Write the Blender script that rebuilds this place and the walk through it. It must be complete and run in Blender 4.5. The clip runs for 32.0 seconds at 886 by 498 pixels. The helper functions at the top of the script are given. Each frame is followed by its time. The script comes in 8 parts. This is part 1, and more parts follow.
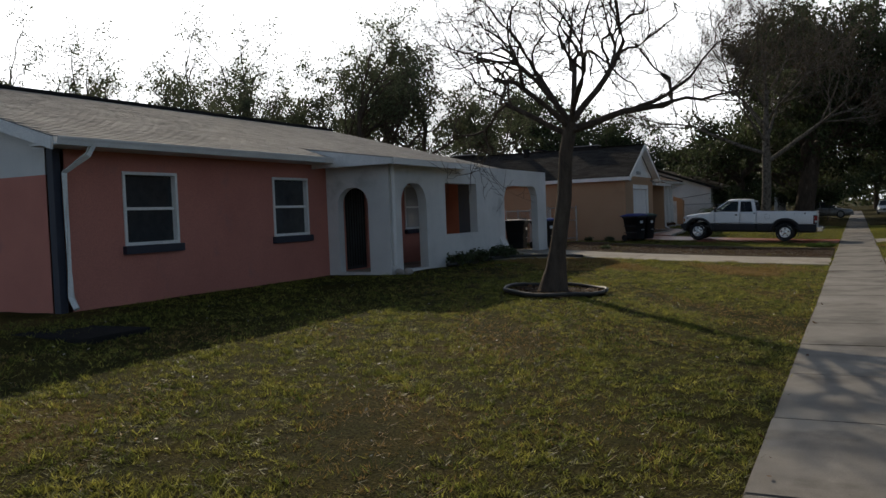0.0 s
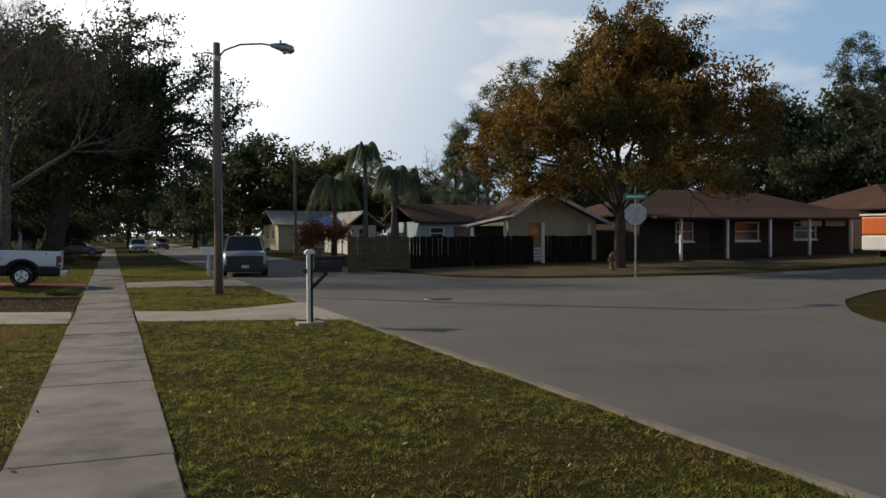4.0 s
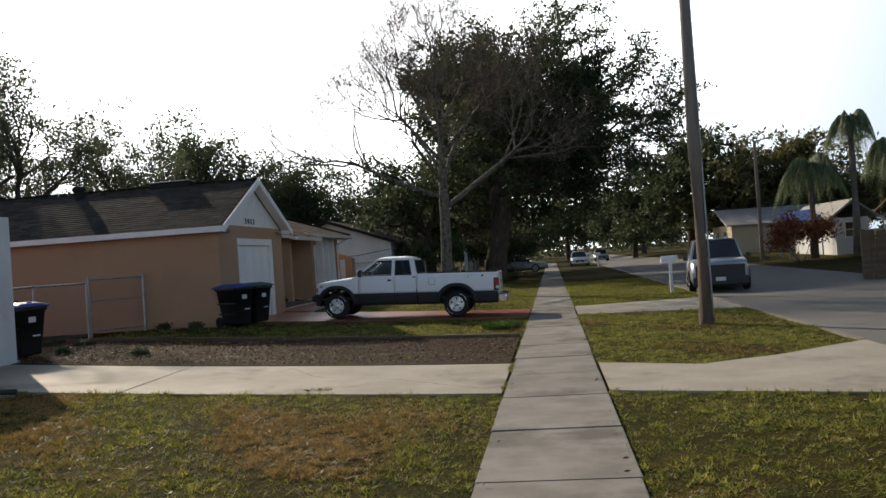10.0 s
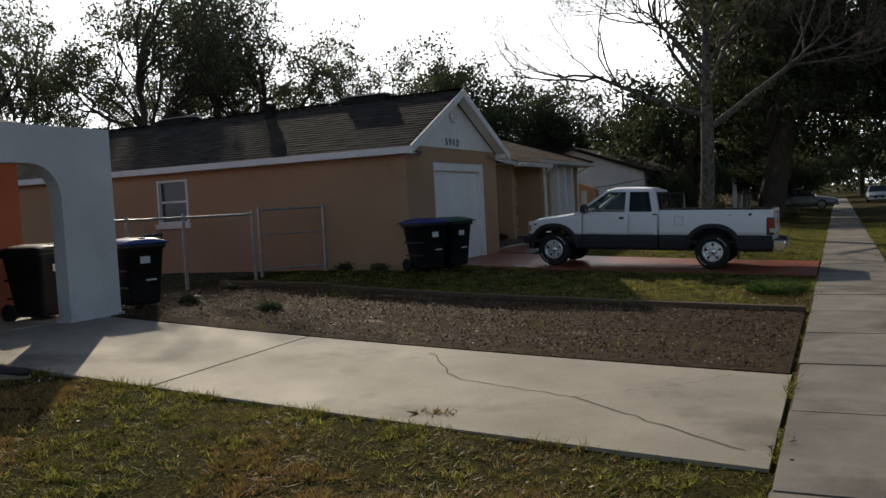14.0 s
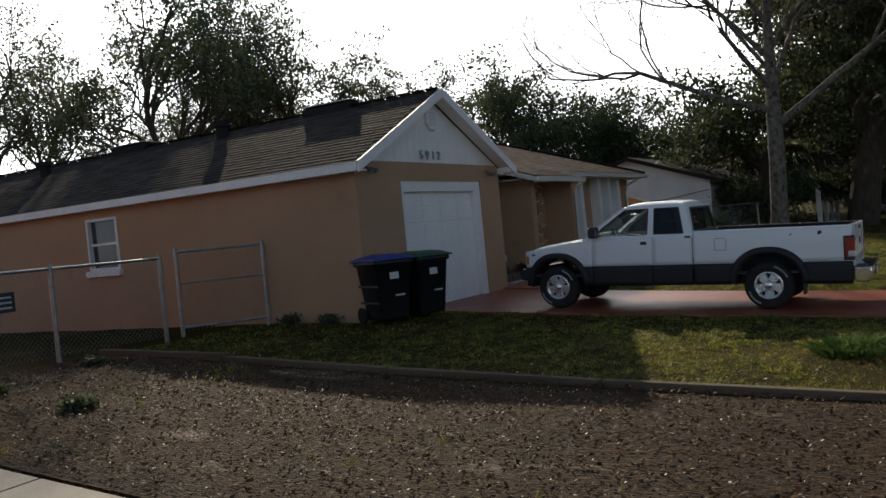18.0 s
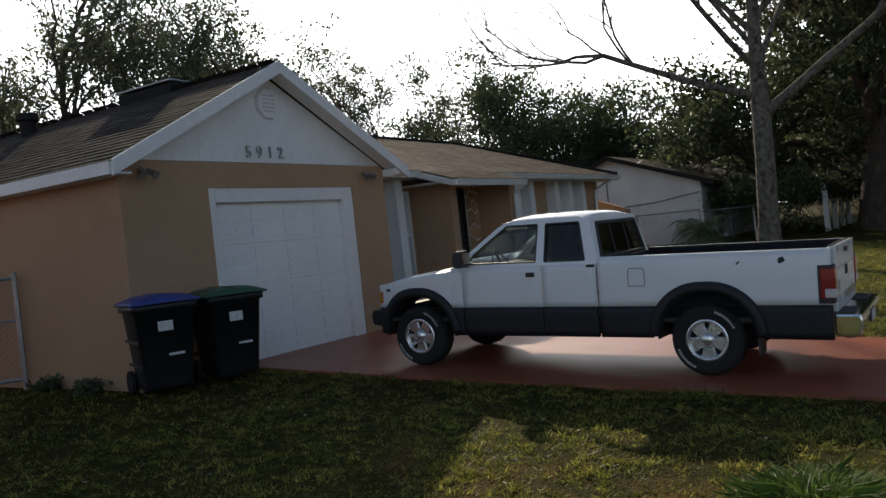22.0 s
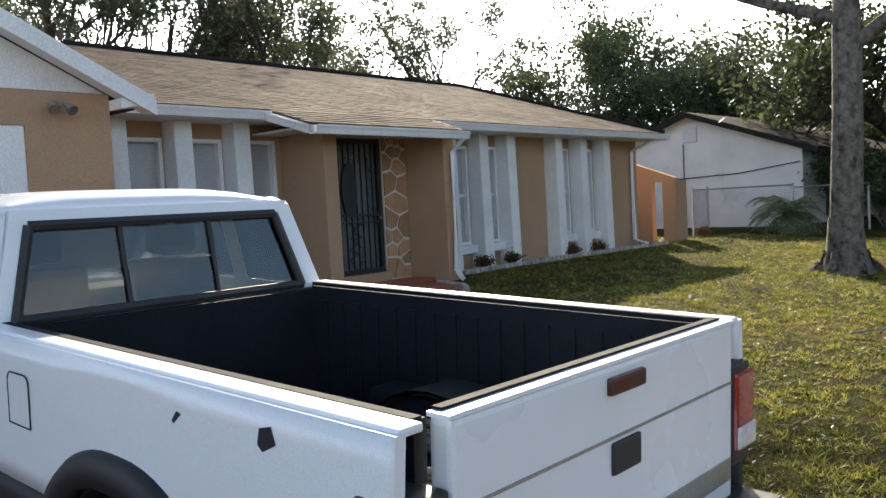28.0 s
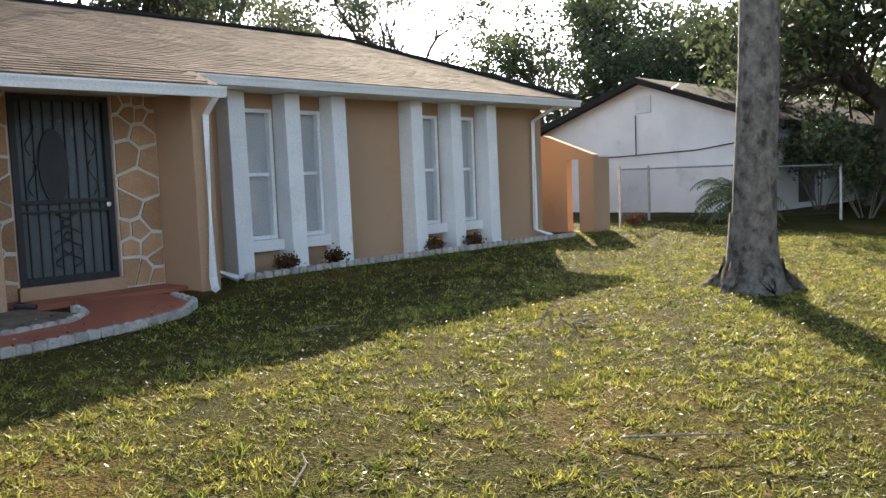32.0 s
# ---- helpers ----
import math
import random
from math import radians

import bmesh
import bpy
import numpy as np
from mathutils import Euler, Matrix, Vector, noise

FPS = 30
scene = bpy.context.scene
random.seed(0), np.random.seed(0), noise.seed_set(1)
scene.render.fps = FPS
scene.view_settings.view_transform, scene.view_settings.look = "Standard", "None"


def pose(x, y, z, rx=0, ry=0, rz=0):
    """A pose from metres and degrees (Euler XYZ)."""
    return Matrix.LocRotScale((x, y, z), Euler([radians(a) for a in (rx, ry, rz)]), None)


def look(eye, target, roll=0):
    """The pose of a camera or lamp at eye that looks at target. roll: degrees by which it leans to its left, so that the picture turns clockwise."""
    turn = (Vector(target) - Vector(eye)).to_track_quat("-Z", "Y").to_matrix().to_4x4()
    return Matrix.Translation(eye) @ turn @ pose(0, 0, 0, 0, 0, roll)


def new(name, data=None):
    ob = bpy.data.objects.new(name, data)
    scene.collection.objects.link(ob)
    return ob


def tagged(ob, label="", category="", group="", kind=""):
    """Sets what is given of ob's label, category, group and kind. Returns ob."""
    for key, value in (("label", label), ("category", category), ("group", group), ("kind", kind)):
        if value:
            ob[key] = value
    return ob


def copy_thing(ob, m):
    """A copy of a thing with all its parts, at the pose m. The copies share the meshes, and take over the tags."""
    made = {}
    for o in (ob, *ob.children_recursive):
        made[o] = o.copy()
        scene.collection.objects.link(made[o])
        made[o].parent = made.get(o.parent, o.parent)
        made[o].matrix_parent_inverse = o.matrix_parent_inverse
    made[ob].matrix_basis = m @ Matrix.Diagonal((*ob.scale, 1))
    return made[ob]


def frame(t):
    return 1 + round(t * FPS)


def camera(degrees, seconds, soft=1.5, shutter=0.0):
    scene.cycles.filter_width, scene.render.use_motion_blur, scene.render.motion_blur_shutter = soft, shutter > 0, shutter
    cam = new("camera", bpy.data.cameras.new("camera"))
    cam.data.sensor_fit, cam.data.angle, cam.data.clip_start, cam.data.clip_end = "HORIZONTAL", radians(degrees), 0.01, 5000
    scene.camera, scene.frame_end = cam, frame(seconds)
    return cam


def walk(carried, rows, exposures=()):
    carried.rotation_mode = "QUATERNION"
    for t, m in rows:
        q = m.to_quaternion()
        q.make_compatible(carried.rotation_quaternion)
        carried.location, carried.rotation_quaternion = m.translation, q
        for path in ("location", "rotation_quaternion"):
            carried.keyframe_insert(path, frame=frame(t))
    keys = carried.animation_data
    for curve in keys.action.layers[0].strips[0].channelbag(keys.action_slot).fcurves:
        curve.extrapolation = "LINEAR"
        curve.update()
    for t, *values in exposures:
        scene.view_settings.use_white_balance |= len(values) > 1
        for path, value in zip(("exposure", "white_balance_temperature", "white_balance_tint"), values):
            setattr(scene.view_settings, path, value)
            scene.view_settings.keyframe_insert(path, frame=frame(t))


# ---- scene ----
cam = camera(55.77, 32.0)
PATH = [
    (0.0, 0.201, 0.028, 1.626, 26.26, -2.27, 2.29),
    (0.5, 0.206, 0.696, 1.605, 24.13, -2.94, 1.86),
    (1.0, 0.254, 1.301, 1.623, 22.17, -1.98, 2.55),
    (1.5, 0.272, 1.983, 1.619, 19.12, -2.70, 1.69),
    (2.0, 0.292, 2.649, 1.638, 15.73, -2.10, 1.48),
    (2.5, 0.347, 3.335, 1.635, 11.37, -2.51, 0.69),
    (3.0, 0.359, 3.962, 1.650, 2.04, -2.36, 0.46),
    (3.5, 0.421, 4.617, 1.694, -8.13, -2.24, 0.31),
    (4.0, 0.367, 5.209, 1.724, -21.65, -1.00, 0.31),
    (4.5, 0.418, 5.890, 1.716, -30.85, 1.00, 0.03),
    (6.5, 0.360, 8.557, 1.694, -46.64, -4.04, 2.71),
    (7.0, 0.308, 9.282, 1.665, -38.25, -4.98, 3.16),
    (7.5, 0.246, 9.896, 1.670, -31.85, -5.65, 4.72),
    (8.0, 0.239, 10.549, 1.669, -22.70, -4.72, 4.28),
    (8.5, 0.194, 11.119, 1.695, -16.70, -3.61, 4.78),
    (9.0, 0.175, 11.742, 1.694, -8.09, -3.38, 4.87),
    (9.5, 0.205, 12.478, 1.694, 0.81, -2.65, 5.57),
    (10.0, 0.279, 13.110, 1.690, 7.37, 0.63, 3.97),
    (10.5, 0.270, 13.775, 1.699, 11.47, 1.78, 3.89),
    (11.0, 0.296, 14.356, 1.689, 15.64, 2.68, 4.18),
    (11.5, 0.246, 14.966, 1.669, 17.01, 3.14, 2.61),
    (12.0, 0.178, 15.612, 1.642, 19.75, 2.53, 2.23),
    (12.5, 0.087, 16.276, 1.633, 23.77, 1.10, 2.78),
    (13.0, 0.019, 16.952, 1.635, 26.56, -0.22, 3.05),
    (13.5, 0.016, 17.540, 1.615, 27.65, -1.94, 2.76),
    (14.0, -0.030, 18.135, 1.651, 25.23, -2.98, 3.03),
    (14.5, -0.025, 18.703, 1.625, 27.39, -4.09, 3.73),
    (16.5, -0.072, 20.984, 1.629, 28.32, -0.58, 3.24),
    (17.0, -0.078, 21.560, 1.641, 29.38, -0.91, 4.22),
    (17.5, -0.081, 22.157, 1.673, 29.01, -0.66, 5.27),
    (18.0, -0.078, 22.734, 1.661, 30.85, -1.13, 5.49),
    (18.5, -0.065, 23.363, 1.650, 31.69, -0.33, 6.13),
    (19.0, -0.028, 23.954, 1.633, 33.96, -0.05, 6.00),
    (19.5, -0.040, 24.597, 1.612, 33.83, -0.18, 6.07),
    (20.0, -0.025, 25.186, 1.641, 33.17, 0.24, 6.20),
    (20.5, -0.024, 25.750, 1.654, 32.94, 0.60, 5.86),
    (21.0, -0.059, 26.379, 1.678, 31.06, 0.58, 6.01),
    (21.5, -0.078, 26.946, 1.674, 32.26, -0.51, 5.88),
    (22.0, -0.135, 27.560, 1.680, 32.00, -0.72, 6.15),
    (22.5, -0.127, 28.135, 1.651, 33.42, -1.06, 6.05),
    (23.0, -0.158, 28.737, 1.620, 35.04, -1.08, 5.55),
    (23.5, -0.176, 29.302, 1.618, 38.71, -1.91, 5.13),
    (24.0, -0.191, 29.837, 1.602, 43.17, -2.74, 3.16),
    (24.5, -0.194, 30.441, 1.637, 44.84, -3.33, 2.42),
    (25.0, -0.148, 31.010, 1.623, 47.31, -4.38, 2.19),
    (25.5, -0.164, 31.605, 1.634, 47.04, -4.59, 2.47),
    (26.0, -0.110, 32.195, 1.627, 46.37, -4.84, 2.61),
    (26.5, -0.074, 32.803, 1.604, 40.51, -4.92, 2.02),
    (28.5, -0.020, 35.202, 1.676, 41.80, -2.54, 3.45),
    (29.0, -0.129, 35.822, 1.677, 41.17, -2.35, 3.91),
    (29.5, -0.190, 36.430, 1.650, 44.32, -3.22, 3.48),
    (30.0, -0.245, 37.085, 1.630, 46.38, -3.86, 3.08),
    (30.5, -0.170, 37.709, 1.672, 49.25, -4.09, 3.93),
    (31.0, -0.163, 38.279, 1.683, 49.56, -4.17, 2.96),
    (31.5, -0.182, 38.883, 1.695, 45.66, -4.29, 2.47),
    (32.0, -0.106, 39.442, 1.680, 43.13, -4.82, 2.18),
]
EXPOSURES = [(0.0, -0.79), (1.0, -0.37), (2.0, -0.24), (3.0, -0.22), (4.0, -0.67), (4.5, -0.57), (6.5, 0.63), (7.0, 0.78), (8.0, 0.81), (9.0, 0.23), (10.0, -0.12), (11.0, -0.92), (12.0, -1.22), (13.0, -1.17), (14.0, -0.67), (14.5, -0.57), (16.5, -0.47), (19.0, -0.37), (21.0, -0.22), (23.0, -0.07), (24.0, 0.36), (25.0, 0.73), (26.0, 1.13), (26.5, 1.23), (29.0, 1.23), (30.0, 1.51), (31.0, 1.72), (32.0, 1.76)]
walk(cam, [(t, pose(x, y, z, 90 + pitch, roll, yaw)) for t, x, y, z, yaw, pitch, roll in PATH], EXPOSURES)

# ---- sky and sun ----
CLOUD, CLOUD_SUNSIDE = 13.0, 27.0
SUN_EL, SUN_AZ = radians(26.0), math.atan2(-0.643, 0.766)  # azimuth measured from +y towards +x
world = bpy.data.worlds.new("world")
scene.world = world
world.use_nodes = True
wt = world.node_tree
wt.nodes.clear()
w_out = wt.nodes.new("ShaderNodeOutputWorld")
w_bg = wt.nodes.new("ShaderNodeBackground")
w_sky = wt.nodes.new("ShaderNodeTexSky")
w_sky.sky_type = "NISHITA"
w_sky.sun_disc = False
w_sky.sun_elevation, w_sky.sun_rotation = SUN_EL, SUN_AZ
w_sky.dust_density, w_sky.air_density = 0.6, 1.0
w_co = wt.nodes.new("ShaderNodeTexCoord")
w_map = wt.nodes.new("ShaderNodeMapping")
w_map.inputs["Scale"].default_value = (1.5, 1.5, 4.2)
w_map.inputs["Location"].default_value = (0.55, 0.2, 0.4)
w_noise = wt.nodes.new("ShaderNodeTexNoise")
w_noise.inputs["Scale"].default_value, w_noise.inputs["Detail"].default_value, w_noise.inputs["Roughness"].default_value = 1.5, 7.0, 0.52


def w_math(op, *values):
    n = wt.nodes.new("ShaderNodeMath")
    n.operation = op
    for k, v in enumerate(values):
        if isinstance(v, (int, float)):
            n.inputs[k].default_value = v
        else:
            wt.links.new(v, n.inputs[k])
    return n.outputs[0]


def w_range(v, a, z):
    n = wt.nodes.new("ShaderNodeMapRange")
    n.interpolation_type = "SMOOTHSTEP"
    n.inputs["From Min"].default_value, n.inputs["From Max"].default_value = a, z
    wt.links.new(v, n.inputs["Value"])
    return n.outputs["Result"]


w_dot = wt.nodes.new("ShaderNodeVectorMath")
w_dot.operation = "DOT_PRODUCT"
w_dot.inputs[1].default_value = (math.sin(SUN_AZ) * math.cos(SUN_EL), math.cos(SUN_AZ) * math.cos(SUN_EL), math.sin(SUN_EL))
w_sep = wt.nodes.new("ShaderNodeSeparateXYZ")
wt.links.new(w_co.outputs["Generated"], w_dot.inputs[0])
wt.links.new(w_co.outputs["Generated"], w_sep.inputs[0])
wt.links.new(w_co.outputs["Generated"], w_map.inputs["Vector"])
wt.links.new(w_map.outputs["Vector"], w_noise.inputs["Vector"])
# broken cloud low in the sky, clear higher up, and thin bright haze round the sun
low = w_math("SUBTRACT", 1.0, w_range(w_sep.outputs["Z"], 0.26, 0.50))
cloud = w_math("MULTIPLY", w_range(w_noise.outputs["Fac"], 0.46, 0.62), low)
veil = w_math("MULTIPLY", w_range(w_dot.outputs["Value"], 0.10, 0.85), low)
glow = w_range(w_dot.outputs["Value"], 0.93, 0.995)
cover = w_math("MAXIMUM", w_math("MAXIMUM", cloud, veil), glow)
w_bright = w_math("MULTIPLY_ADD", w_range(w_dot.outputs["Value"], 0.42, 1.0), CLOUD_SUNSIDE, CLOUD)
w_col = wt.nodes.new("ShaderNodeVectorMath")
w_col.operation = "SCALE"
w_col.inputs[0].default_value = (1.0, 1.01, 1.03)
wt.links.new(w_bright, w_col.inputs["Scale"])
w_mix = wt.nodes.new("ShaderNodeMixRGB")
wt.links.new(cover, w_mix.inputs["Fac"])
w_haze = wt.nodes.new("ShaderNodeMixRGB")
w_haze.inputs["Color2"].default_value = (5.4, 8.4, 12.2, 1)
wt.links.new(w_math("MULTIPLY", w_math("SUBTRACT", 1.0, w_range(w_sep.outputs["Z"], 0.20, 0.50)), 0.85), w_haze.inputs["Fac"])
wt.links.new(w_sky.outputs["Color"], w_haze.inputs["Color1"])
wt.links.new(w_haze.outputs["Color"], w_mix.inputs["Color1"])
wt.links.new(w_col.outputs["Vector"], w_mix.inputs["Color2"])
wt.links.new(w_mix.outputs["Color"], w_bg.inputs["Color"])
w_bg.inputs["Strength"].default_value = 0.09
wt.links.new(w_bg.outputs["Background"], w_out.inputs["Surface"])
sun = new("sun", bpy.data.lights.new("sun", "SUN"))
sun.data.energy, sun.data.angle, sun.data.color = 5.0, radians(0.55), (1.0, 0.86, 0.66)
sun_dir = Vector((math.sin(SUN_AZ) * math.cos(SUN_EL), math.cos(SUN_AZ) * math.cos(SUN_EL), math.sin(SUN_EL)))
sun.matrix_world = look(sun_dir * 60, (0, 0, 0))


# ---- materials ----
def surf(name, c1, c2, scale=3.0, rough=0.8, bump=0.15, fine=60.0, c3=None, c3_scale=0.7, c3_at=0.6, metal=0.0, vary=0.0, coat=0.0, stretch=(1, 1, 1), bump_dist=0.01, local=False, grit=0.16):
    """A surface with two scales of colour variation, a third blotch colour, and fine relief."""
    m = bpy.data.materials.new(name)
    m.use_nodes = True
    nt = m.node_tree
    b = nt.nodes["Principled BSDF"]
    b.inputs["Metallic"].default_value = metal
    b.inputs["Coat Weight"].default_value = coat
    if rough > 0.78:
        b.inputs["Specular IOR Level"].default_value = 0.15
    geo = nt.nodes.new("ShaderNodeNewGeometry")
    vec = geo.outputs["Position"]
    if local:
        vec = nt.nodes.new("ShaderNodeTexCoord").outputs["Object"]
    mp = nt.nodes.new("ShaderNodeMapping")
    mp.inputs["Scale"].default_value = stretch
    nt.links.new(vec, mp.inputs["Vector"])

    def noise_node(s, detail=4.0, rough_n=0.6):
        n = nt.nodes.new("ShaderNodeTexNoise")
        n.inputs["Scale"].default_value, n.inputs["Detail"].default_value, n.inputs["Roughness"].default_value = s, detail, rough_n
        nt.links.new(mp.outputs["Vector"], n.inputs["Vector"])
        return n.outputs["Fac"]

    def ramp(src, a, z):
        r = nt.nodes.new("ShaderNodeMapRange")
        r.inputs["From Min"].default_value, r.inputs["From Max"].default_value = a, z
        nt.links.new(src, r.inputs["Value"])
        return r.outputs["Result"]

    def mix(fac, a, z, mode="MIX"):
        n = nt.nodes.new("ShaderNodeMixRGB")
        n.blend_type = mode
        for key, v in (("Fac", fac), ("Color1", a), ("Color2", z)):
            if isinstance(v, (tuple, list)):
                n.inputs[key].default_value = (*v, 1)
            elif isinstance(v, (int, float)):
                n.inputs[key].default_value = v
            else:
                nt.links.new(v, n.inputs[key])
        return n.outputs["Color"]

    big = noise_node(scale)
    tiny = noise_node(fine, 3.0)
    col = mix(ramp(big, 0.35, 0.65), c1, c2)
    if c3:
        col = mix(ramp(noise_node(c3_scale, 6.0), c3_at, c3_at + 0.12), col, c3)
    grain = nt.nodes.new("ShaderNodeMapRange")
    grain.inputs["From Min"].default_value, grain.inputs["From Max"].default_value = 0.28, 0.72
    grain.inputs["To Min"].default_value, grain.inputs["To Max"].default_value = 1 - grit, 1 + grit
    nt.links.new(tiny, grain.inputs["Value"])
    col = mix(1.0, col, grain.outputs["Result"], "MULTIPLY")
    if vary:
        info = nt.nodes.new("ShaderNodeObjectInfo")
        isl = geo.outputs["Random Per Island"]
        add = nt.nodes.new("ShaderNodeMath")
        add.operation = "ADD"
        nt.links.new(info.outputs["Random"], add.inputs[0])
        nt.links.new(isl, add.inputs[1])
        fr = nt.nodes.new("ShaderNodeMath")
        fr.operation = "FRACT"
        nt.links.new(add.outputs[0], fr.inputs[0])
        vr = nt.nodes.new("ShaderNodeMapRange")
        vr.inputs["To Min"].default_value, vr.inputs["To Max"].default_value = 1 - vary, 1 + vary
        nt.links.new(fr.outputs[0], vr.inputs["Value"])
        col = mix(1.0, col, vr.outputs["Result"], "MULTIPLY")
    nt.links.new(col, b.inputs["Base Color"])
    rr = nt.nodes.new("ShaderNodeMapRange")
    rr.inputs["To Min"].default_value, rr.inputs["To Max"].default_value = max(rough - 0.12, 0.02), min(rough + 0.12, 1)
    nt.links.new(big, rr.inputs["Value"])
    nt.links.new(rr.outputs["Result"], b.inputs["Roughness"])
    if bump:
        bn = nt.nodes.new("ShaderNodeBump")
        bn.inputs["Strength"].default_value, bn.inputs["Distance"].default_value = bump, bump_dist
        nt.links.new(tiny, bn.inputs["Height"])
        nt.links.new(bn.outputs["Normal"], b.inputs["Normal"])
    return m


def leafy(name, c1, c2, through_light=0.35, spread=0.35, fine=5.0, grit=0.2, scale=0.6):
    """Leaves that let some light through, each one a little different."""
    m = surf(name, c1, c2, scale, 0.55, 0.0, fine, vary=spread, grit=grit)
    nt = m.node_tree
    b, out = nt.nodes["Principled BSDF"], nt.nodes["Material Output"]
    b.inputs["Specular IOR Level"].default_value = 0.2
    tr = nt.nodes.new("ShaderNodeBsdfTranslucent")
    nt.links.new(b.inputs["Base Color"].links[0].from_socket, tr.inputs["Color"])
    mx = nt.nodes.new("ShaderNodeMixShader")
    mx.inputs["Fac"].default_value = through_light
    nt.links.new(b.outputs[0], mx.inputs[1])
    nt.links.new(tr.outputs[0], mx.inputs[2])
    nt.links.new(mx.outputs[0], out.inputs["Surface"])
    return m


def glass(name, tint=(0.8, 0.85, 0.85), rough=0.02, alpha=0.0):
    m = bpy.data.materials.new(name)
    m.use_nodes = True
    b = m.node_tree.nodes["Principled BSDF"]
    b.inputs["Base Color"].default_value = (*tint, 1)
    b.inputs["Roughness"].default_value = rough
    b.inputs["Transmission Weight"].default_value = 1.0 - alpha
    b.inputs["IOR"].default_value = 1.45
    return m


GRASS_A, GRASS_B = (0.104, 0.132, 0.024), (0.33, 0.305, 0.068)
M_ground = surf("lawn_soil", (0.040, 0.040, 0.011), (0.068, 0.055, 0.016), 1.6, 0.98, 1.0, 42, (0.125, 0.085, 0.028), 0.42, 0.56, bump_dist=0.05, grit=0.9)
M_ground.node_tree.nodes["Principled BSDF"].inputs["Specular IOR Level"].default_value = 0.03
M_blade = leafy("grass_blade", GRASS_A, GRASS_B, 0.5, 0.6, 16.0, 0.6, 4.5)
M_blade_dry = leafy("dry_grass_blade", (0.27, 0.175, 0.056), (0.34, 0.225, 0.082), 0.35, 0.45, 13.0, 0.5)
M_verge = surf("leaf_strewn_earth", (0.135, 0.10, 0.058), (0.08, 0.066, 0.032), 0.8, 0.95, 0.9, 30, (0.055, 0.055, 0.02), 0.3, 0.52, bump_dist=0.03, grit=0.7)
M_soil = surf("bare_soil", (0.036, 0.022, 0.012), (0.072, 0.045, 0.024), 2.2, 0.95, 1.0, 26, (0.31, 0.25, 0.18), 0.8, 0.60, bump_dist=0.06, grit=0.85, stretch=(0.6, 1.7, 1.0))
M_litter = leafy("fallen_leaf", (0.065, 0.032, 0.014), (0.14, 0.072, 0.03), 0.15, 0.6)
M_litter.node_tree.nodes["Principled BSDF"].inputs["Roughness"].default_value = 0.95
M_litter.node_tree.nodes["Principled BSDF"].inputs["Specular IOR Level"].default_value = 0.02
M_litter_pale = leafy("pale_fallen_leaf", (0.45, 0.40, 0.30), (0.55, 0.50, 0.40), 0.1, 0.3)
M_road = surf("asphalt", (0.108, 0.101, 0.092), (0.138, 0.130, 0.118), 0.5, 0.82, 0.5, 140, (0.10, 0.098, 0.096), 0.22, 0.56, bump_dist=0.006)
M_roadseal = surf("road_crack_seal", (0.03, 0.03, 0.03), (0.045, 0.045, 0.045), 3, 0.6, 0.2, 60)
M_kerb = surf("road_edge_sand", (0.26, 0.235, 0.195), (0.18, 0.16, 0.13), 2.5, 0.9, 0.5, 70)
M_walk = surf("pavement_concrete", (0.235, 0.214, 0.186), (0.150, 0.134, 0.115), 1.3, 0.80, 0.5, 90, (0.092, 0.080, 0.066), 0.75, 0.53, vary=0.12, bump_dist=0.006)
M_drive = surf("driveway_concrete", (0.37, 0.325, 0.26), (0.285, 0.25, 0.198), 0.9, 0.78, 0.4, 80, (0.165, 0.14, 0.11), 0.65, 0.56, bump_dist=0.006)
for m_ in (M_road, M_walk, M_drive):
    m_.node_tree.nodes["Principled BSDF"].inputs["Specular IOR Level"].default_value = 0.5
M_joint = surf("joint_dirt", (0.07, 0.06, 0.045), (0.10, 0.085, 0.06), 8, 0.95, 0.4, 60)
M_redpaint = surf("red_painted_concrete", (0.35, 0.10, 0.055), (0.28, 0.08, 0.045), 0.8, 0.42, 0.25, 80, (0.36, 0.16, 0.11), 0.7, 0.64, bump_dist=0.004)
M_salmon = surf("salmon_stucco", (0.55, 0.225, 0.175), (0.47, 0.19, 0.15), 0.6, 0.9, 0.5, 70, (0.42, 0.195, 0.165), 1.3, 0.6, bump_dist=0.008)
M_orangewall = surf("orange_stucco", (0.56, 0.17, 0.09), (0.50, 0.15, 0.08), 0.6, 0.9, 0.5, 70, bump_dist=0.008)
M_whitestucco = surf("white_stucco", (0.72, 0.71, 0.69), (0.60, 0.60, 0.585), 0.8, 0.9, 0.6, 60, (0.46, 0.46, 0.45), 0.9, 0.6, bump_dist=0.01)
M_tan = surf("tan_stucco", (0.43, 0.28, 0.175), (0.385, 0.245, 0.152), 0.5, 0.9, 0.4, 70, (0.34, 0.215, 0.133), 1.1, 0.62, bump_dist=0.006)
M_white = surf("white_paint", (0.80, 0.79, 0.77), (0.72, 0.71, 0.69), 1.5, 0.55, 0.1, 60, (0.58, 0.56, 0.53), 1.4, 0.66)
M_whitedoor = surf("white_door_paint", (0.82, 0.82, 0.81), (0.76, 0.76, 0.75), 1.5, 0.45, 0.05, 60)
M_navy = surf("navy_trim_paint", (0.018, 0.021, 0.036), (0.028, 0.032, 0.05), 2, 0.6, 0.1, 60)
M_shingle_grey = surf("grey_shingle", (0.044, 0.040, 0.037), (0.062, 0.056, 0.050), 0.9, 0.95, 0.7, 120, (0.032, 0.029, 0.027), 0.5, 0.58, vary=0.28, bump_dist=0.005)
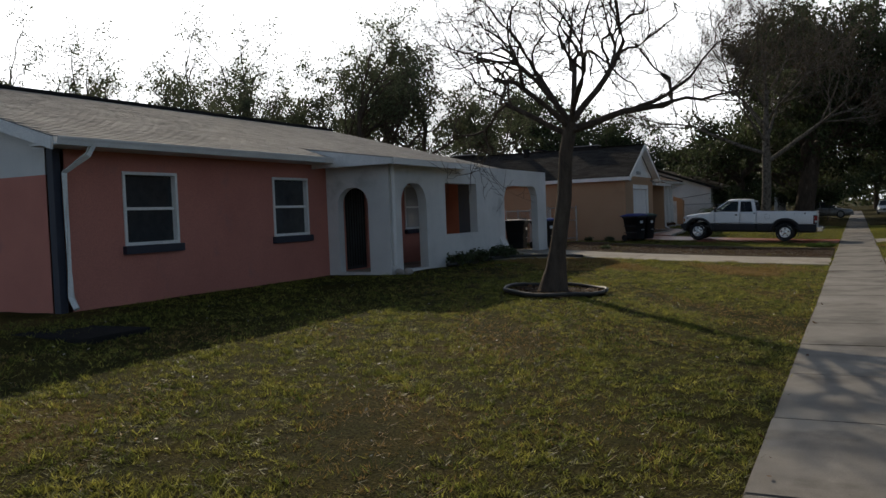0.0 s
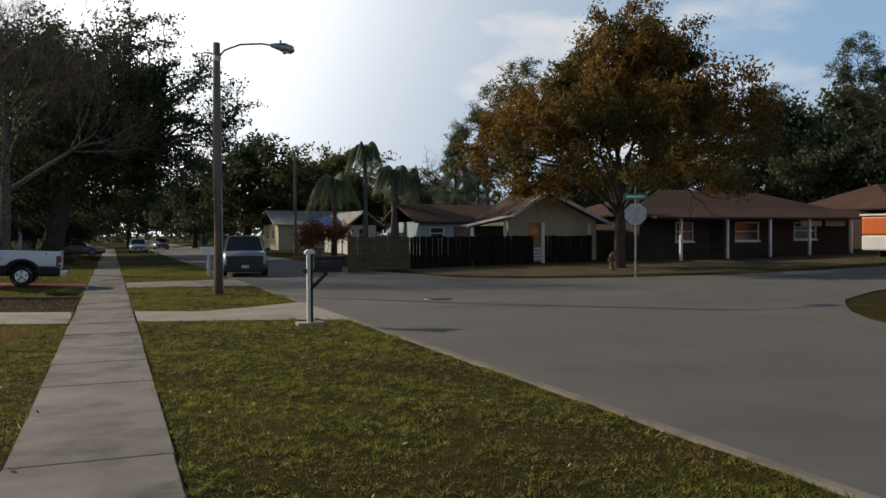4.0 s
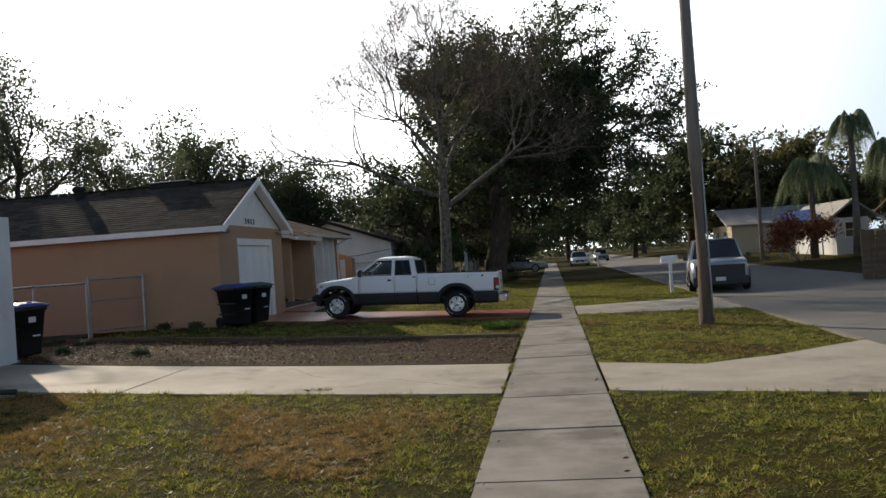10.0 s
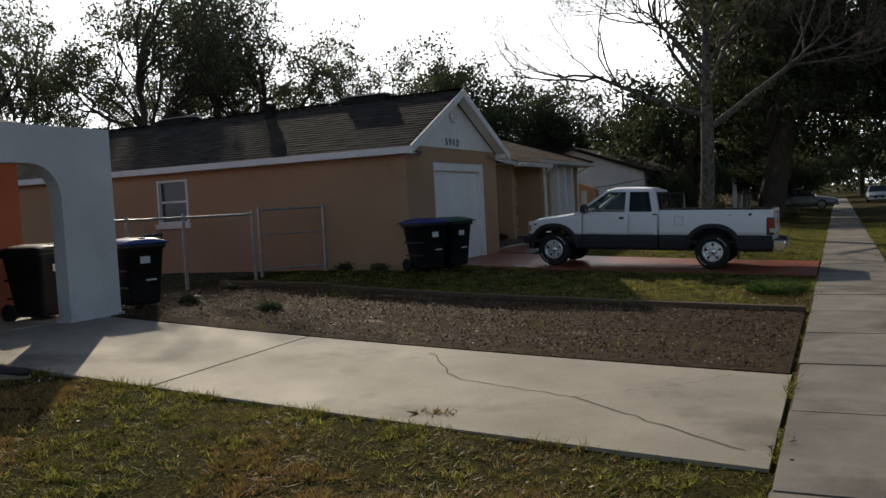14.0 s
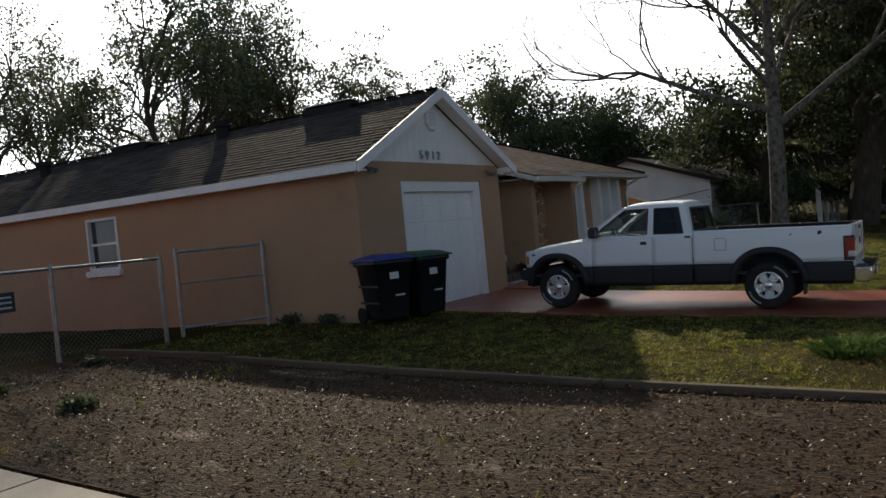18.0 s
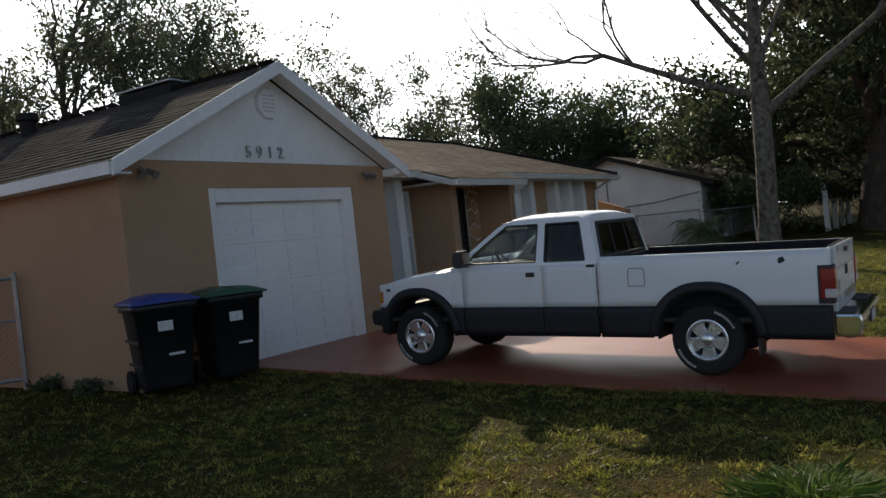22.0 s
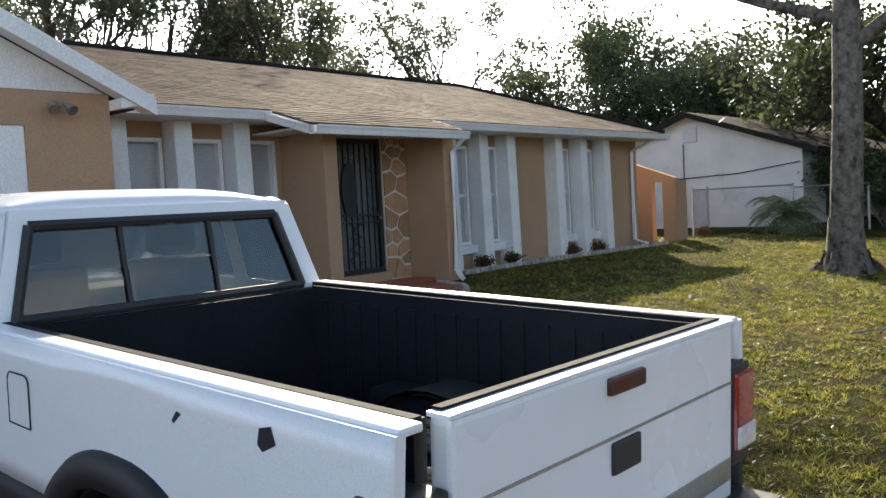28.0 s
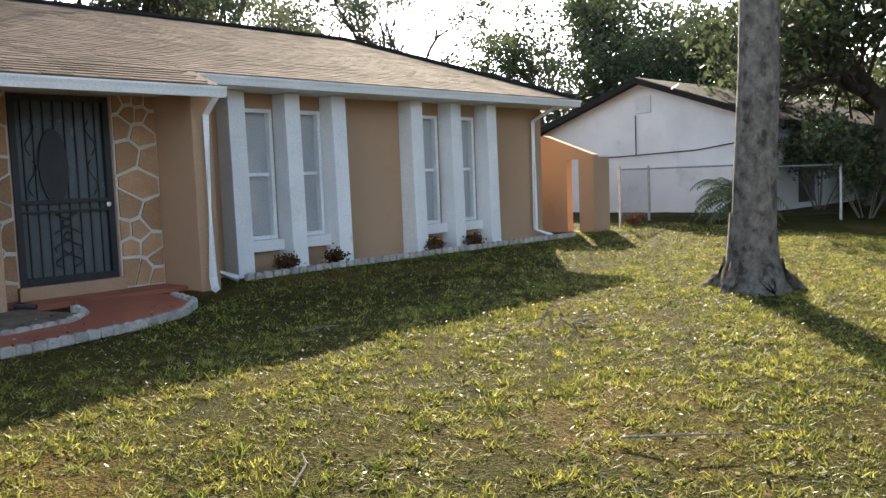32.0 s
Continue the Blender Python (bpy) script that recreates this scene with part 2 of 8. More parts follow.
M_shingle_tan = surf("tan_brown_shingle", (0.128, 0.096, 0.077), (0.094, 0.07, 0.056), 0.9, 0.92, 0.7, 120, (0.11, 0.08, 0.063), 0.6, 0.62, vary=0.3, bump_dist=0.005)
M_shingle_brown = surf("brown_shingle", (0.085, 0.048, 0.034), (0.11, 0.066, 0.046), 0.8, 0.92, 0.6, 60, vary=0.15, bump_dist=0.01)
M_shingle_pale = surf("pale_grey_shingle", (0.36, 0.34, 0.32), (0.29, 0.275, 0.26), 0.6, 0.92, 0.6, 90, (0.22, 0.21, 0.20), 0.7, 0.6, vary=0.12, bump_dist=0.006)
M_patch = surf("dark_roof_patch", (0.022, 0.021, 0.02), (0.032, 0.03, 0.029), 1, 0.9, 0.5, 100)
M_shingle_tan.node_tree.nodes["Principled BSDF"].inputs["Specular IOR Level"].default_value = 0.03
for m_ in (M_patch, M_shingle_grey):
    m_.node_tree.nodes["Principled BSDF"].inputs["Specular IOR Level"].default_value = 0.03
M_dark = surf("dark_interior", (0.02, 0.02, 0.022), (0.03, 0.03, 0.03), 1, 0.9, 0.0, 20)
M_iron = surf("black_iron", (0.015, 0.015, 0.017), (0.025, 0.025, 0.027), 4, 0.5, 0.1, 60, metal=0.3)
M_screen = surf("dark_door_screen", (0.018, 0.02, 0.022), (0.03, 0.032, 0.034), 2, 0.4, 0.1, 80)
M_doorglass = surf("grey_door_glass", (0.085, 0.10, 0.105), (0.07, 0.082, 0.088), 1.2, 0.25, 0.0, 30)
M_pane = surf("window_pane", (0.03, 0.035, 0.04), (0.045, 0.05, 0.055), 0.6, 0.08, 0.0, 8)
M_blind = surf("window_blind", (0.42, 0.42, 0.42), (0.36, 0.36, 0.36), 1, 0.35, 0.0, 40, coat=0.6)
M_galv = surf("galvanised_steel", (0.42, 0.42, 0.41), (0.32, 0.32, 0.31), 6, 0.45, 0.1, 60, metal=0.85)
M_binblack = surf("black_bin_plastic", (0.006, 0.007, 0.009), (0.009, 0.010, 0.012), 3, 0.5, 0.1, 80)
M_binblue = surf("blue_bin_lid", (0.03, 0.05, 0.24), (0.035, 0.055, 0.20), 3, 0.45, 0.1, 80)
M_bingreen = surf("green_bin_lid", (0.02, 0.085, 0.045), (0.025, 0.075, 0.04), 3, 0.45, 0.1, 80)
M_label = surf("pale_print", (0.62, 0.62, 0.62), (0.52, 0.52, 0.52), 20, 0.6, 0.0, 60)
M_timber = surf("weathered_timber", (0.17, 0.125, 0.085), (0.11, 0.08, 0.055), 2.5, 0.9, 0.5, 50, stretch=(0.3, 3, 3))
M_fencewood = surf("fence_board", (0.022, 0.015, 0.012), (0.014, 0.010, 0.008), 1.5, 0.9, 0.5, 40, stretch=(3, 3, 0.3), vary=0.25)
M_polewood = surf("pole_wood", (0.24, 0.20, 0.165), (0.17, 0.14, 0.115), 3, 0.9, 0.5, 60, stretch=(3, 3, 0.3))
M_bark = surf("bark", (0.11, 0.085, 0.065), (0.065, 0.05, 0.04), 4, 0.95, 0.9, 30, (0.17, 0.14, 0.11), 1.8, 0.6, stretch=(2, 2, 0.6), bump_dist=0.03)
M_bark_pale = surf("pale_flaking_bark", (0.21, 0.18, 0.147), (0.10, 0.083, 0.067), 7.0, 0.95, 1.0, 22, (0.05, 0.041, 0.033), 5.5, 0.52, stretch=(1.3, 1.3, 1.0), bump_dist=0.03)
M_bark_grey = surf("grey_bark", (0.19, 0.165, 0.14), (0.13, 0.11, 0.095), 4, 0.95, 0.8, 40, stretch=(2, 2, 0.6), bump_dist=0.02)
M_leaf_oak = leafy("live_oak_leaf", (0.052, 0.070, 0.032), (0.082, 0.098, 0.046), 0.4, 0.55)
M_leaf_green = leafy("green_leaf", (0.085, 0.105, 0.055), (0.125, 0.135, 0.08), 0.45, 0.45)
M_leaf_autumn = leafy("autumn_leaf", (0.29, 0.14, 0.026), (0.085, 0.095, 0.032), 0.45, 0.5, scale=0.28)
M_leaf_conifer = leafy("conifer_needles", (0.13, 0.165, 0.115), (0.17, 0.20, 0.14), 0.45, 0.4)
M_leaf_olive = leafy("olive_leaf", (0.11, 0.115, 0.045), (0.15, 0.135, 0.055), 0.38, 0.4)
M_leaf_palm = leafy("palm_leaf", (0.13, 0.17, 0.085), (0.19, 0.23, 0.12), 0.4, 0.45)
M_leaf_bright = leafy("bright_green_leaf", (0.10, 0.16, 0.035), (0.15, 0.20, 0.05), 0.35, 0.4)
M_leaf_rust = leafy("rusty_leaf", (0.22, 0.075, 0.035), (0.28, 0.11, 0.05), 0.3, 0.4)
M_silver = surf("silver_car_paint", (0.42, 0.43, 0.45), (0.36, 0.37, 0.39), 2.0, 0.32, 0.0, 300, metal=0.4, coat=0.4, local=True)
M_carwhite = surf("white_car_paint", (0.80, 0.81, 0.82), (0.77, 0.78, 0.79), 1.2, 0.30, 0.0, 400, coat=0.3, local=True)
M_cargrey = surf("charcoal_car_paint", (0.008, 0.009, 0.012), (0.012, 0.013, 0.016), 1.2, 0.6, 0.03, 60, coat=0.0, local=True)
M_black = surf("black_plastic", (0.02, 0.02, 0.021), (0.028, 0.028, 0.029), 4, 0.6, 0.1, 80, local=True)
M_tyre = surf("tyre_rubber", (0.022, 0.022, 0.022), (0.032, 0.031, 0.03), 4, 0.85, 0.3, 70, local=True)
M_chrome = surf("chrome", (0.72, 0.73, 0.75), (0.64, 0.65, 0.67), 3, 0.14, 0.0, 20, metal=1.0, local=True)
M_alloy = surf("polished_alloy", (0.80, 0.81, 0.82), (0.70, 0.71, 0.72), 5, 0.28, 0.0, 20, metal=0.9, local=True)
M_carglass = glass("car_glass", (0.34, 0.39, 0.40))
M_rearglass = glass("tinted_rear_glass", (0.19, 0.22, 0.23))
M_privacy = glass("dark_privacy_glass", (0.07, 0.085, 0.095))
M_tail = surf("red_tail_lamp", (0.30, 0.012, 0.012), (0.22, 0.009, 0.010), 3, 0.2, 0.0, 20, coat=0.6)
M_lamp_clear = surf("clear_lamp_lens", (0.62, 0.62, 0.6), (0.55, 0.55, 0.53), 3, 0.15, 0.0, 20, coat=0.6)
M_darkred = surf("dark_red_lens", (0.07, 0.005, 0.007), (0.05, 0.004, 0.006), 3, 0.4, 0.0, 20, coat=0.4)
M_amber = surf("amber_lens", (0.55, 0.20, 0.03), (0.5, 0.18, 0.03), 3, 0.2, 0.0, 20, coat=0.6)
M_bed = surf("bed_liner", (0.008, 0.010, 0.015), (0.013, 0.015, 0.021), 2, 0.8, 0.2, 60, local=True)
M_cloth = surf("seat_cloth", (0.13, 0.10, 0.085), (0.10, 0.08, 0.07), 6, 0.9, 0.2, 60)
M_hose = surf("grey_hose", (0.20, 0.19, 0.16), (0.14, 0.13, 0.11), 5, 0.6, 0.1, 60)
M_bluebag = surf("blue_tarp", (0.04, 0.09, 0.28), (0.06, 0.12, 0.34), 6, 0.5, 0.3, 20)
M_stone = surf("tan_flagstone", (0.44, 0.27, 0.15), (0.36, 0.215, 0.12), 3, 0.9, 0.6, 40, vary=0.22, bump_dist=0.01)
M_mortar = surf("white_mortar", (0.66, 0.63, 0.58), (0.56, 0.53, 0.48), 5, 0.9, 0.4, 60)
M_edging = surf("white_edging_stone", (0.48, 0.44, 0.40), (0.30, 0.27, 0.24), 5, 0.9, 0.5, 50, vary=0.15)
M_gravel = surf("bed_gravel", (0.205, 0.161, 0.118), (0.136, 0.099, 0.068), 6, 0.95, 0.9, 50, vary=0.35, bump_dist=0.02)
M_orange = surf("orange_camper_paint", (0.75, 0.16, 0.03), (0.68, 0.14, 0.03), 1, 0.4, 0.0, 30)
M_greensign = surf("green_sign_face", (0.02, 0.20, 0.12), (0.025, 0.17, 0.10), 5, 0.5, 0.0, 30)
M_beige = surf("beige_siding", (0.56, 0.48, 0.33), (0.50, 0.43, 0.29), 0.7, 0.85, 0.2, 60)
M_awning = surf("cream_awning_paint", (0.78, 0.66, 0.44), (0.70, 0.58, 0.38), 1.0, 0.7, 0.1, 60)
M_bluewall = surf("pale_blue_siding", (0.40, 0.47, 0.50), (0.34, 0.41, 0.44), 0.7, 0.85, 0.2, 60)
M_browndark = surf("dark_brown_siding", (0.05, 0.038, 0.03), (0.065, 0.05, 0.04), 1.2, 0.9, 0.3, 50)
M_blackhose = surf("black_edging_plastic", (0.02, 0.02, 0.02), (0.035, 0.034, 0.032), 6, 0.6, 0.1, 60)


# ---- mesh helpers ----
def part(name, bm, material, parent=None, label="", smooth=False):
    """Link a bmesh as one mesh object under a thing or a part."""
    me = bpy.data.meshes.new(name)
    if smooth:
        for f in bm.faces:
            f.smooth = True
    bm.to_mesh(me)
    bm.free()
    return hang(name, me, material, parent, label)


def hang(name, me, material, parent=None, label=""):
    if material is not None and not me.materials:
        me.materials.append(material)
    ob = new(name, me)
    if parent is not None:
        ob.parent = parent
    if label:
        tagged(ob, label)
    return ob


def thing(name, label, category, group="", kind="", m=None):
    ob = new(name)
    ob.empty_display_size = 0.2
    if m is not None:
        ob.matrix_world = m
    return tagged(ob, label, category, group, kind)


def mesh_np(name, verts, faces, material, parent=None, label="", smooth=False):
    """A mesh from computed arrays: faces is an (n, k) array of one polygon size."""
    verts = np.asarray(verts, dtype=np.float32)
    faces = np.asarray(faces, dtype=np.int32)
    n, k = faces.shape
    me = bpy.data.meshes.new(name)
    me.vertices.add(len(verts))
    me.vertices.foreach_set("co", verts.ravel())
    me.loops.add(n * k)
    me.loops.foreach_set("vertex_index", faces.ravel())
    me.polygons.add(n)
    me.polygons.foreach_set("loop_start", np.arange(0, n * k, k, dtype=np.int32))
    me.polygons.foreach_set("use_smooth", np.full(n, smooth, dtype=bool))
    me.update(calc_edges=True)
    return hang(name, me, material, parent, label)


def add_box(bm, x0, x1, y0, y1, z0, z1, bevel=0.0):
    vs = [bm.verts.new(p) for p in ((x0, y0, z0), (x1, y0, z0), (x1, y1, z0), (x0, y1, z0), (x0, y0, z1), (x1, y0, z1), (x1, y1, z1), (x0, y1, z1))]
    fs = [bm.faces.new([vs[i] for i in q]) for q in ((3, 2, 1, 0), (4, 5, 6, 7), (0, 1, 5, 4), (1, 2, 6, 5), (2, 3, 7, 6), (3, 0, 4, 7))]
    if bevel:
        es = list({e for f in fs for e in f.edges})
        bmesh.ops.bevel(bm, geom=es, offset=bevel, segments=2, profile=0.6, affect="EDGES", clamp_overlap=True)
    return fs


def box(x0, x1, y0, y1, z0, z1, bevel=0.0):
    bm = bmesh.new()
    add_box(bm, min(x0, x1), max(x0, x1), min(y0, y1), max(y0, y1), min(z0, z1), max(z0, z1), bevel)
    return bm


def add_tube(bm, pts, radii, sides=8, cap=True):
    """A tube along points."""
    pts = [Vector(p) for p in pts]
    if isinstance(radii, (int, float)):
        radii = [radii] * len(pts)
    rings = []
    for i, p in enumerate(pts):
        d = (pts[min(i + 1, len(pts) - 1)] - pts[max(i - 1, 0)]).normalized()
        q = d.to_track_quat("Z", "Y")
        rings.append([bm.verts.new(p + q @ Vector((math.cos(a) * radii[i], math.sin(a) * radii[i], 0))) for a in (2 * math.pi * k / sides for k in range(sides))])
    for a, b in zip(rings, rings[1:]):
        for k in range(sides):
            bm.faces.new((a[k], a[(k + 1) % sides], b[(k + 1) % sides], b[k]))
    if cap:
        bm.faces.new(rings[0][::-1])
        bm.faces.new(rings[-1])


def tube(pts, radii, sides=8):
    bm = bmesh.new()
    add_tube(bm, pts, radii, sides)
    return bm


def add_prism(bm, poly, axis, a, b):
    """A polygon (list of 2D points) pushed along an axis from a to b. For axis x the points are (y, z); y: (x, z); z: (x, y)."""
    def at(p, v):
        return {"x": (v, p[0], p[1]), "y": (p[0], v, p[1]), "z": (p[0], p[1], v)}[axis]
    lo = [bm.verts.new(at(p, a)) for p in poly]
    hi = [bm.verts.new(at(p, b)) for p in poly]
    bm.faces.new(lo[::-1])
    bm.faces.new(hi)
    n = len(poly)
    for i in range(n):
        bm.faces.new((lo[i], lo[(i + 1) % n], hi[(i + 1) % n], hi[i]))
    bmesh.ops.recalc_face_normals(bm, faces=bm.faces)


def prism(poly, axis, a, b, bevel=0.0):
    bm = bmesh.new()
    add_prism(bm, poly, axis, a, b)
    if bevel:
        bmesh.ops.bevel(bm, geom=list(bm.edges), offset=bevel, segments=2, profile=0.6, affect="EDGES", clamp_overlap=True)
    return bm


def wall_panel(poly, holes, axis, a, b):
    """A wall of a polygon outline with openings cut through it, pushed along an axis from a to b."""
    def at(p, v):
        return {"x": (v, p[0], p[1]), "y": (p[0], v, p[1])}[axis]
    bm = bmesh.new()
    edges = []
    for loop in [poly] + holes:
        vs = [bm.verts.new(at(p, a)) for p in loop]
        edges += [bm.edges.new((vs[i], vs[(i + 1) % len(vs)])) for i in range(len(vs))]
    bmesh.ops.triangle_fill(bm, use_beauty=True, edges=edges)
    res = bmesh.ops.extrude_face_region(bm, geom=list(bm.faces))
    off = Vector(at((0, 0), b - a))
    for e in res["geom"]:
        if isinstance(e, bmesh.types.BMVert):
            e.co += off
    bmesh.ops.recalc_face_normals(bm, faces=bm.faces)
    return bm


def rect(u0, u1, v0, v1):
    return [(u0, v0), (u1, v0), (u1, v1), (u0, v1)]


def arch(u0, u1, v0, v1, r):
    """An opening with rounded upper corners."""
    pts = [(u0, v0), (u1, v0)]
    for k in range(7):
        a = k / 6 * math.pi / 2
        pts.append((u1 - r + r * math.cos(a), v1 - r + r * math.sin(a)))
    for k in range(7):
        a = math.pi / 2 + k / 6 * math.pi / 2
        pts.append((u0 + r + r * math.cos(a), v1 - r + r * math.sin(a)))
    return pts


def lathe(profile, axis="y", segs=32):
    """A ring solid from (radius, along-axis) points, closed."""
    bm = bmesh.new()
    rings = []
    for k in range(segs):
        a = 2 * math.pi * k / segs
        c, s = math.cos(a), math.sin(a)
        rings.append([bm.verts.new((r * c, h, r * s) if axis == "y" else (r * c, r * s, h)) for r, h in profile])
    n = len(profile)
    for k in range(segs):
        p, q = rings[k], rings[(k + 1) % segs]
        for i in range(n - 1):
            if profile[i][0] < 1e-6 and profile[i + 1][0] < 1e-6:
                continue
            bm.faces.new((p[i], p[i + 1], q[i + 1], q[i]))
    bmesh.ops.remove_doubles(bm, verts=bm.verts, dist=1e-5)
    bmesh.ops.recalc_face_normals(bm, faces=bm.faces)
    return bm


def smooth01(v):
    v = np.clip(v, 0, 1)
    return v * v * (3 - 2 * v)


def g(x, y):
    """Height of the ground: level along the pavement, rising to the houses on both sides."""
    x, y = np.asarray(x, dtype=float), np.asarray(y, dtype=float)
    d = np.clip(-0.4 - x, 0, 8.6)
    left = 0.026 * d + 0.0021 * d * d + 0.10 * smooth01((y - 37) / 6) * smooth01(d / 3)
    xr = np.clip(x, 0, 70) - 9
    right = 0.02 * np.clip(xr, 0, None) + 0.006 * np.clip(np.clip(y, 0, 70) - 30, 0, None) * smooth01(xr / 4)
    return left + right


def gz(x, y):
    return float(g(x, y))


# ---- ground, road, pavement ----
def lines(lo, hi, step, far, growth=1.35):
    core = list(np.arange(lo, hi + 1e-6, step))
    d, v = step, hi
    while v < far:
        d *= growth
        v += d
        core.append(v)
    d, v = step, lo
    while v > -far:
        d *= growth
        v -= d
        core.insert(0, v)
    return np.array(core)


def bumps(x, y):
    return 0.010 * np.sin(x * 2.1 + 1.3 * np.sin(y * 0.9)) * np.sin(y * 1.7 + np.sin(x * 1.1)) + 0.006 * np.sin(x * 5.3 + y * 3.1)


gx, gy = lines(-24, 44, 0.5, 1400), lines(-4, 75, 0.5, 1500)
GX, GY = np.meshgrid(gx, gy, indexing="ij")
GZ = g(GX, GY) - 0.022 + bumps(GX, GY) * smooth01((np.abs(GX - 0.2) - 0.7) / 0.5)
gi = np.arange(GX.size).reshape(GX.shape)
gf = np.stack([gi[:-1, :-1], gi[1:, :-1], gi[1:, 1:], gi[:-1, 1:]], -1).reshape(-1, 4)
ground = mesh_np("ground", np.stack([GX, GY, GZ], -1).reshape(-1, 3), gf, M_ground, smooth=True)
tagged(ground, "patchy mown lawn with dry brown spots", "lawn", kind="structure")


def resample(pts, n):
    pts = np.array(pts, dtype=float)
    seg = np.r_[0, np.cumsum(np.linalg.norm(np.diff(pts, axis=0), axis=1))]
    u = np.linspace(0, seg[-1], n)
    return np.stack([np.interp(u, seg, pts[:, k]) for k in range(2)], 1)


def strip(name, a, b, off, material, n=60, m=8, thick=0.12, parent=None, label=""):
    """A slab between two edge lines, laid on the ground, with sides."""
    A, B = resample(a, n), resample(b, n)
    w = np.linspace(0, 1, m)[None, :, None]
    P = A[:, None] * (1 - w) + B[:, None] * w
    Z = g(P[..., 0], P[..., 1]) + off
    top = np.concatenate([P, Z[..., None]], -1).reshape(-1, 3)
    idx = np.arange(n * m).reshape(n, m)
    f = [np.stack([idx[:-1, :-1], idx[1:, :-1], idx[1:, 1:], idx[:-1, 1:]], -1).reshape(-1, 4)]
    rim = np.r_[idx[0, :], idx[1:, -1], idx[-1, -2::-1], idx[-2:0:-1, 0]]
    low = top[rim] - [0, 0, thick]
    li = np.arange(len(rim)) + n * m
    f.append(np.stack([rim, np.roll(rim, -1), np.roll(li, -1), li], -1))
    ob = mesh_np(name, np.r_[top, low], np.concatenate(f), material, parent, label)
    bm = bmesh.new()
    bm.from_mesh(ob.data)
    bmesh.ops.recalc_face_normals(bm, faces=bm.faces)
    bm.to_mesh(ob.data)
    bm.free()
    return ob


road = strip("road", [(4.95, -70), (4.95, 400)], [(12.4, -70), (12.4, 36), (11.3, 41), (11.3, 400)], 0.004, M_road, 260, 8)
tagged(road, "worn grey asphalt street with sealed cracks", "road", kind="structure")
SIDE_LO = [(12.42, 14.2), (13.3, 16.4), (14.6, 18.3), (16.4, 20.0), (19.0, 21.4), (24, 22.4), (32, 22.9), (60, 24.5), (220, 34)]
SIDE_HI = [(12.42, 34.4), (13.2, 33.0), (15.0, 31.4), (17.2, 30.2), (21.0, 29.2), (26, 29.0), (34, 29.6), (60, 31.5), (220, 42)]
side_road = strip("road_side", SIDE_LO, SIDE_HI, 0.004, M_road, 150, 10)
tagged(side_road, "grey asphalt side street joining the main street", "road", kind="structure")
kerb = strip("road_edge", [(4.87, -40), (4.87, 21.9)], [(4.97, -40), (4.97, 21.9)], 0.012, M_kerb, 80, 2, 0.08)
tagged(kerb, "sandy crumbling road edge beside the grass", "road edge", kind="structure")
kerb_b = strip("road_edge", [(4.87, 26.7), (4.87, 120)], [(4.97, 26.7), (4.97, 120)], 0.012, M_kerb, 80, 2, 0.08)
tagged(kerb_b, "sandy crumbling road edge beside the grass", "road edge", kind="structure")


def seal_line(pts, width=0.05, wob=0.05):
    P = resample(pts, 50)
    t = np.gradient(P, axis=0)
    t /= np.linalg.norm(t, axis=1)[:, None]
    nrm = np.stack([-t[:, 1], t[:, 0]], 1)
    u = np.arange(50)
    P = P + nrm * (wob * (np.sin(u * 0.9) + 0.6 * np.sin(u * 2.3 + 1)))[:, None]
    wd = width * (0.7 + 0.3 * np.sin(u * 1.7))[:, None]
    A, B = P + nrm * wd / 2, P - nrm * wd / 2
    V = np.r_[A, B]
    Z = g(V[:, 0], V[:, 1]) + 0.010
    i = np.arange(49)
    ob = mesh_np("crack_seal", np.c_[V, Z], np.stack([i, i + 1, i + 51, i + 50], -1), M_roadseal, road)
    return ob


for line in ([(5.4, 29), (9, 27.6), (13, 26), (19, 24.5)], [(5.3, 33), (8, 31), (11, 28.5)], [(5.2, 37), (9, 33.5), (12, 31)], [(6.2, 40), (9.0, 38)], [(7.5, 24), (9.8, 22.4)], [(6.5, 45), (7.2, 36)]):
    seal_line(line)
manhole = bmesh.new()
bmesh.ops.create_cone(manhole, cap_ends=True, segments=28, radius1=0.38, radius2=0.36, depth=0.03)
mh = part("manhole_cover", manhole, M_roadseal)
mh.location = (8.45, 25.95, 0.012)
tagged(mh, "dark round iron manhole cover in the asphalt", "manhole cover")

# pavement slabs
pavement = thing("pavement", "grey concrete pavement of square slabs", "pavement", kind="structure")
joint_bed = strip("joint", [(-0.40, -8), (-0.40, 130)], [(0.82, -8), (0.82, 130)], -0.003, M_joint, 140, 2, 0.05, pavement)
random.seed(4)
slab_y = 8.5 - 1.8 * 9
k = 0
while slab_y < 128:
    bm = bmesh.new()
    add_box(bm, -0.40 + random.uniform(-0.012, 0.012), 0.82 + random.uniform(-0.012, 0.012), slab_y + 0.008, slab_y + 1.792, -0.08, 0.010)
    bmesh.ops.bevel(bm, geom=[e for e in bm.edges if all(v.co.z > 0 for v in e.verts)], offset=0.008, segments=2, affect="EDGES")
    tilt = random.uniform(-0.003, 0.003)
    for v in bm.verts:
        v.co.z += tilt * (v.co.y - slab_y - 0.9) + (0.002 if k % 3 else -0.002)
    part("slab", bm, M_walk, pavement)
    slab_y += 1.8
    k += 1

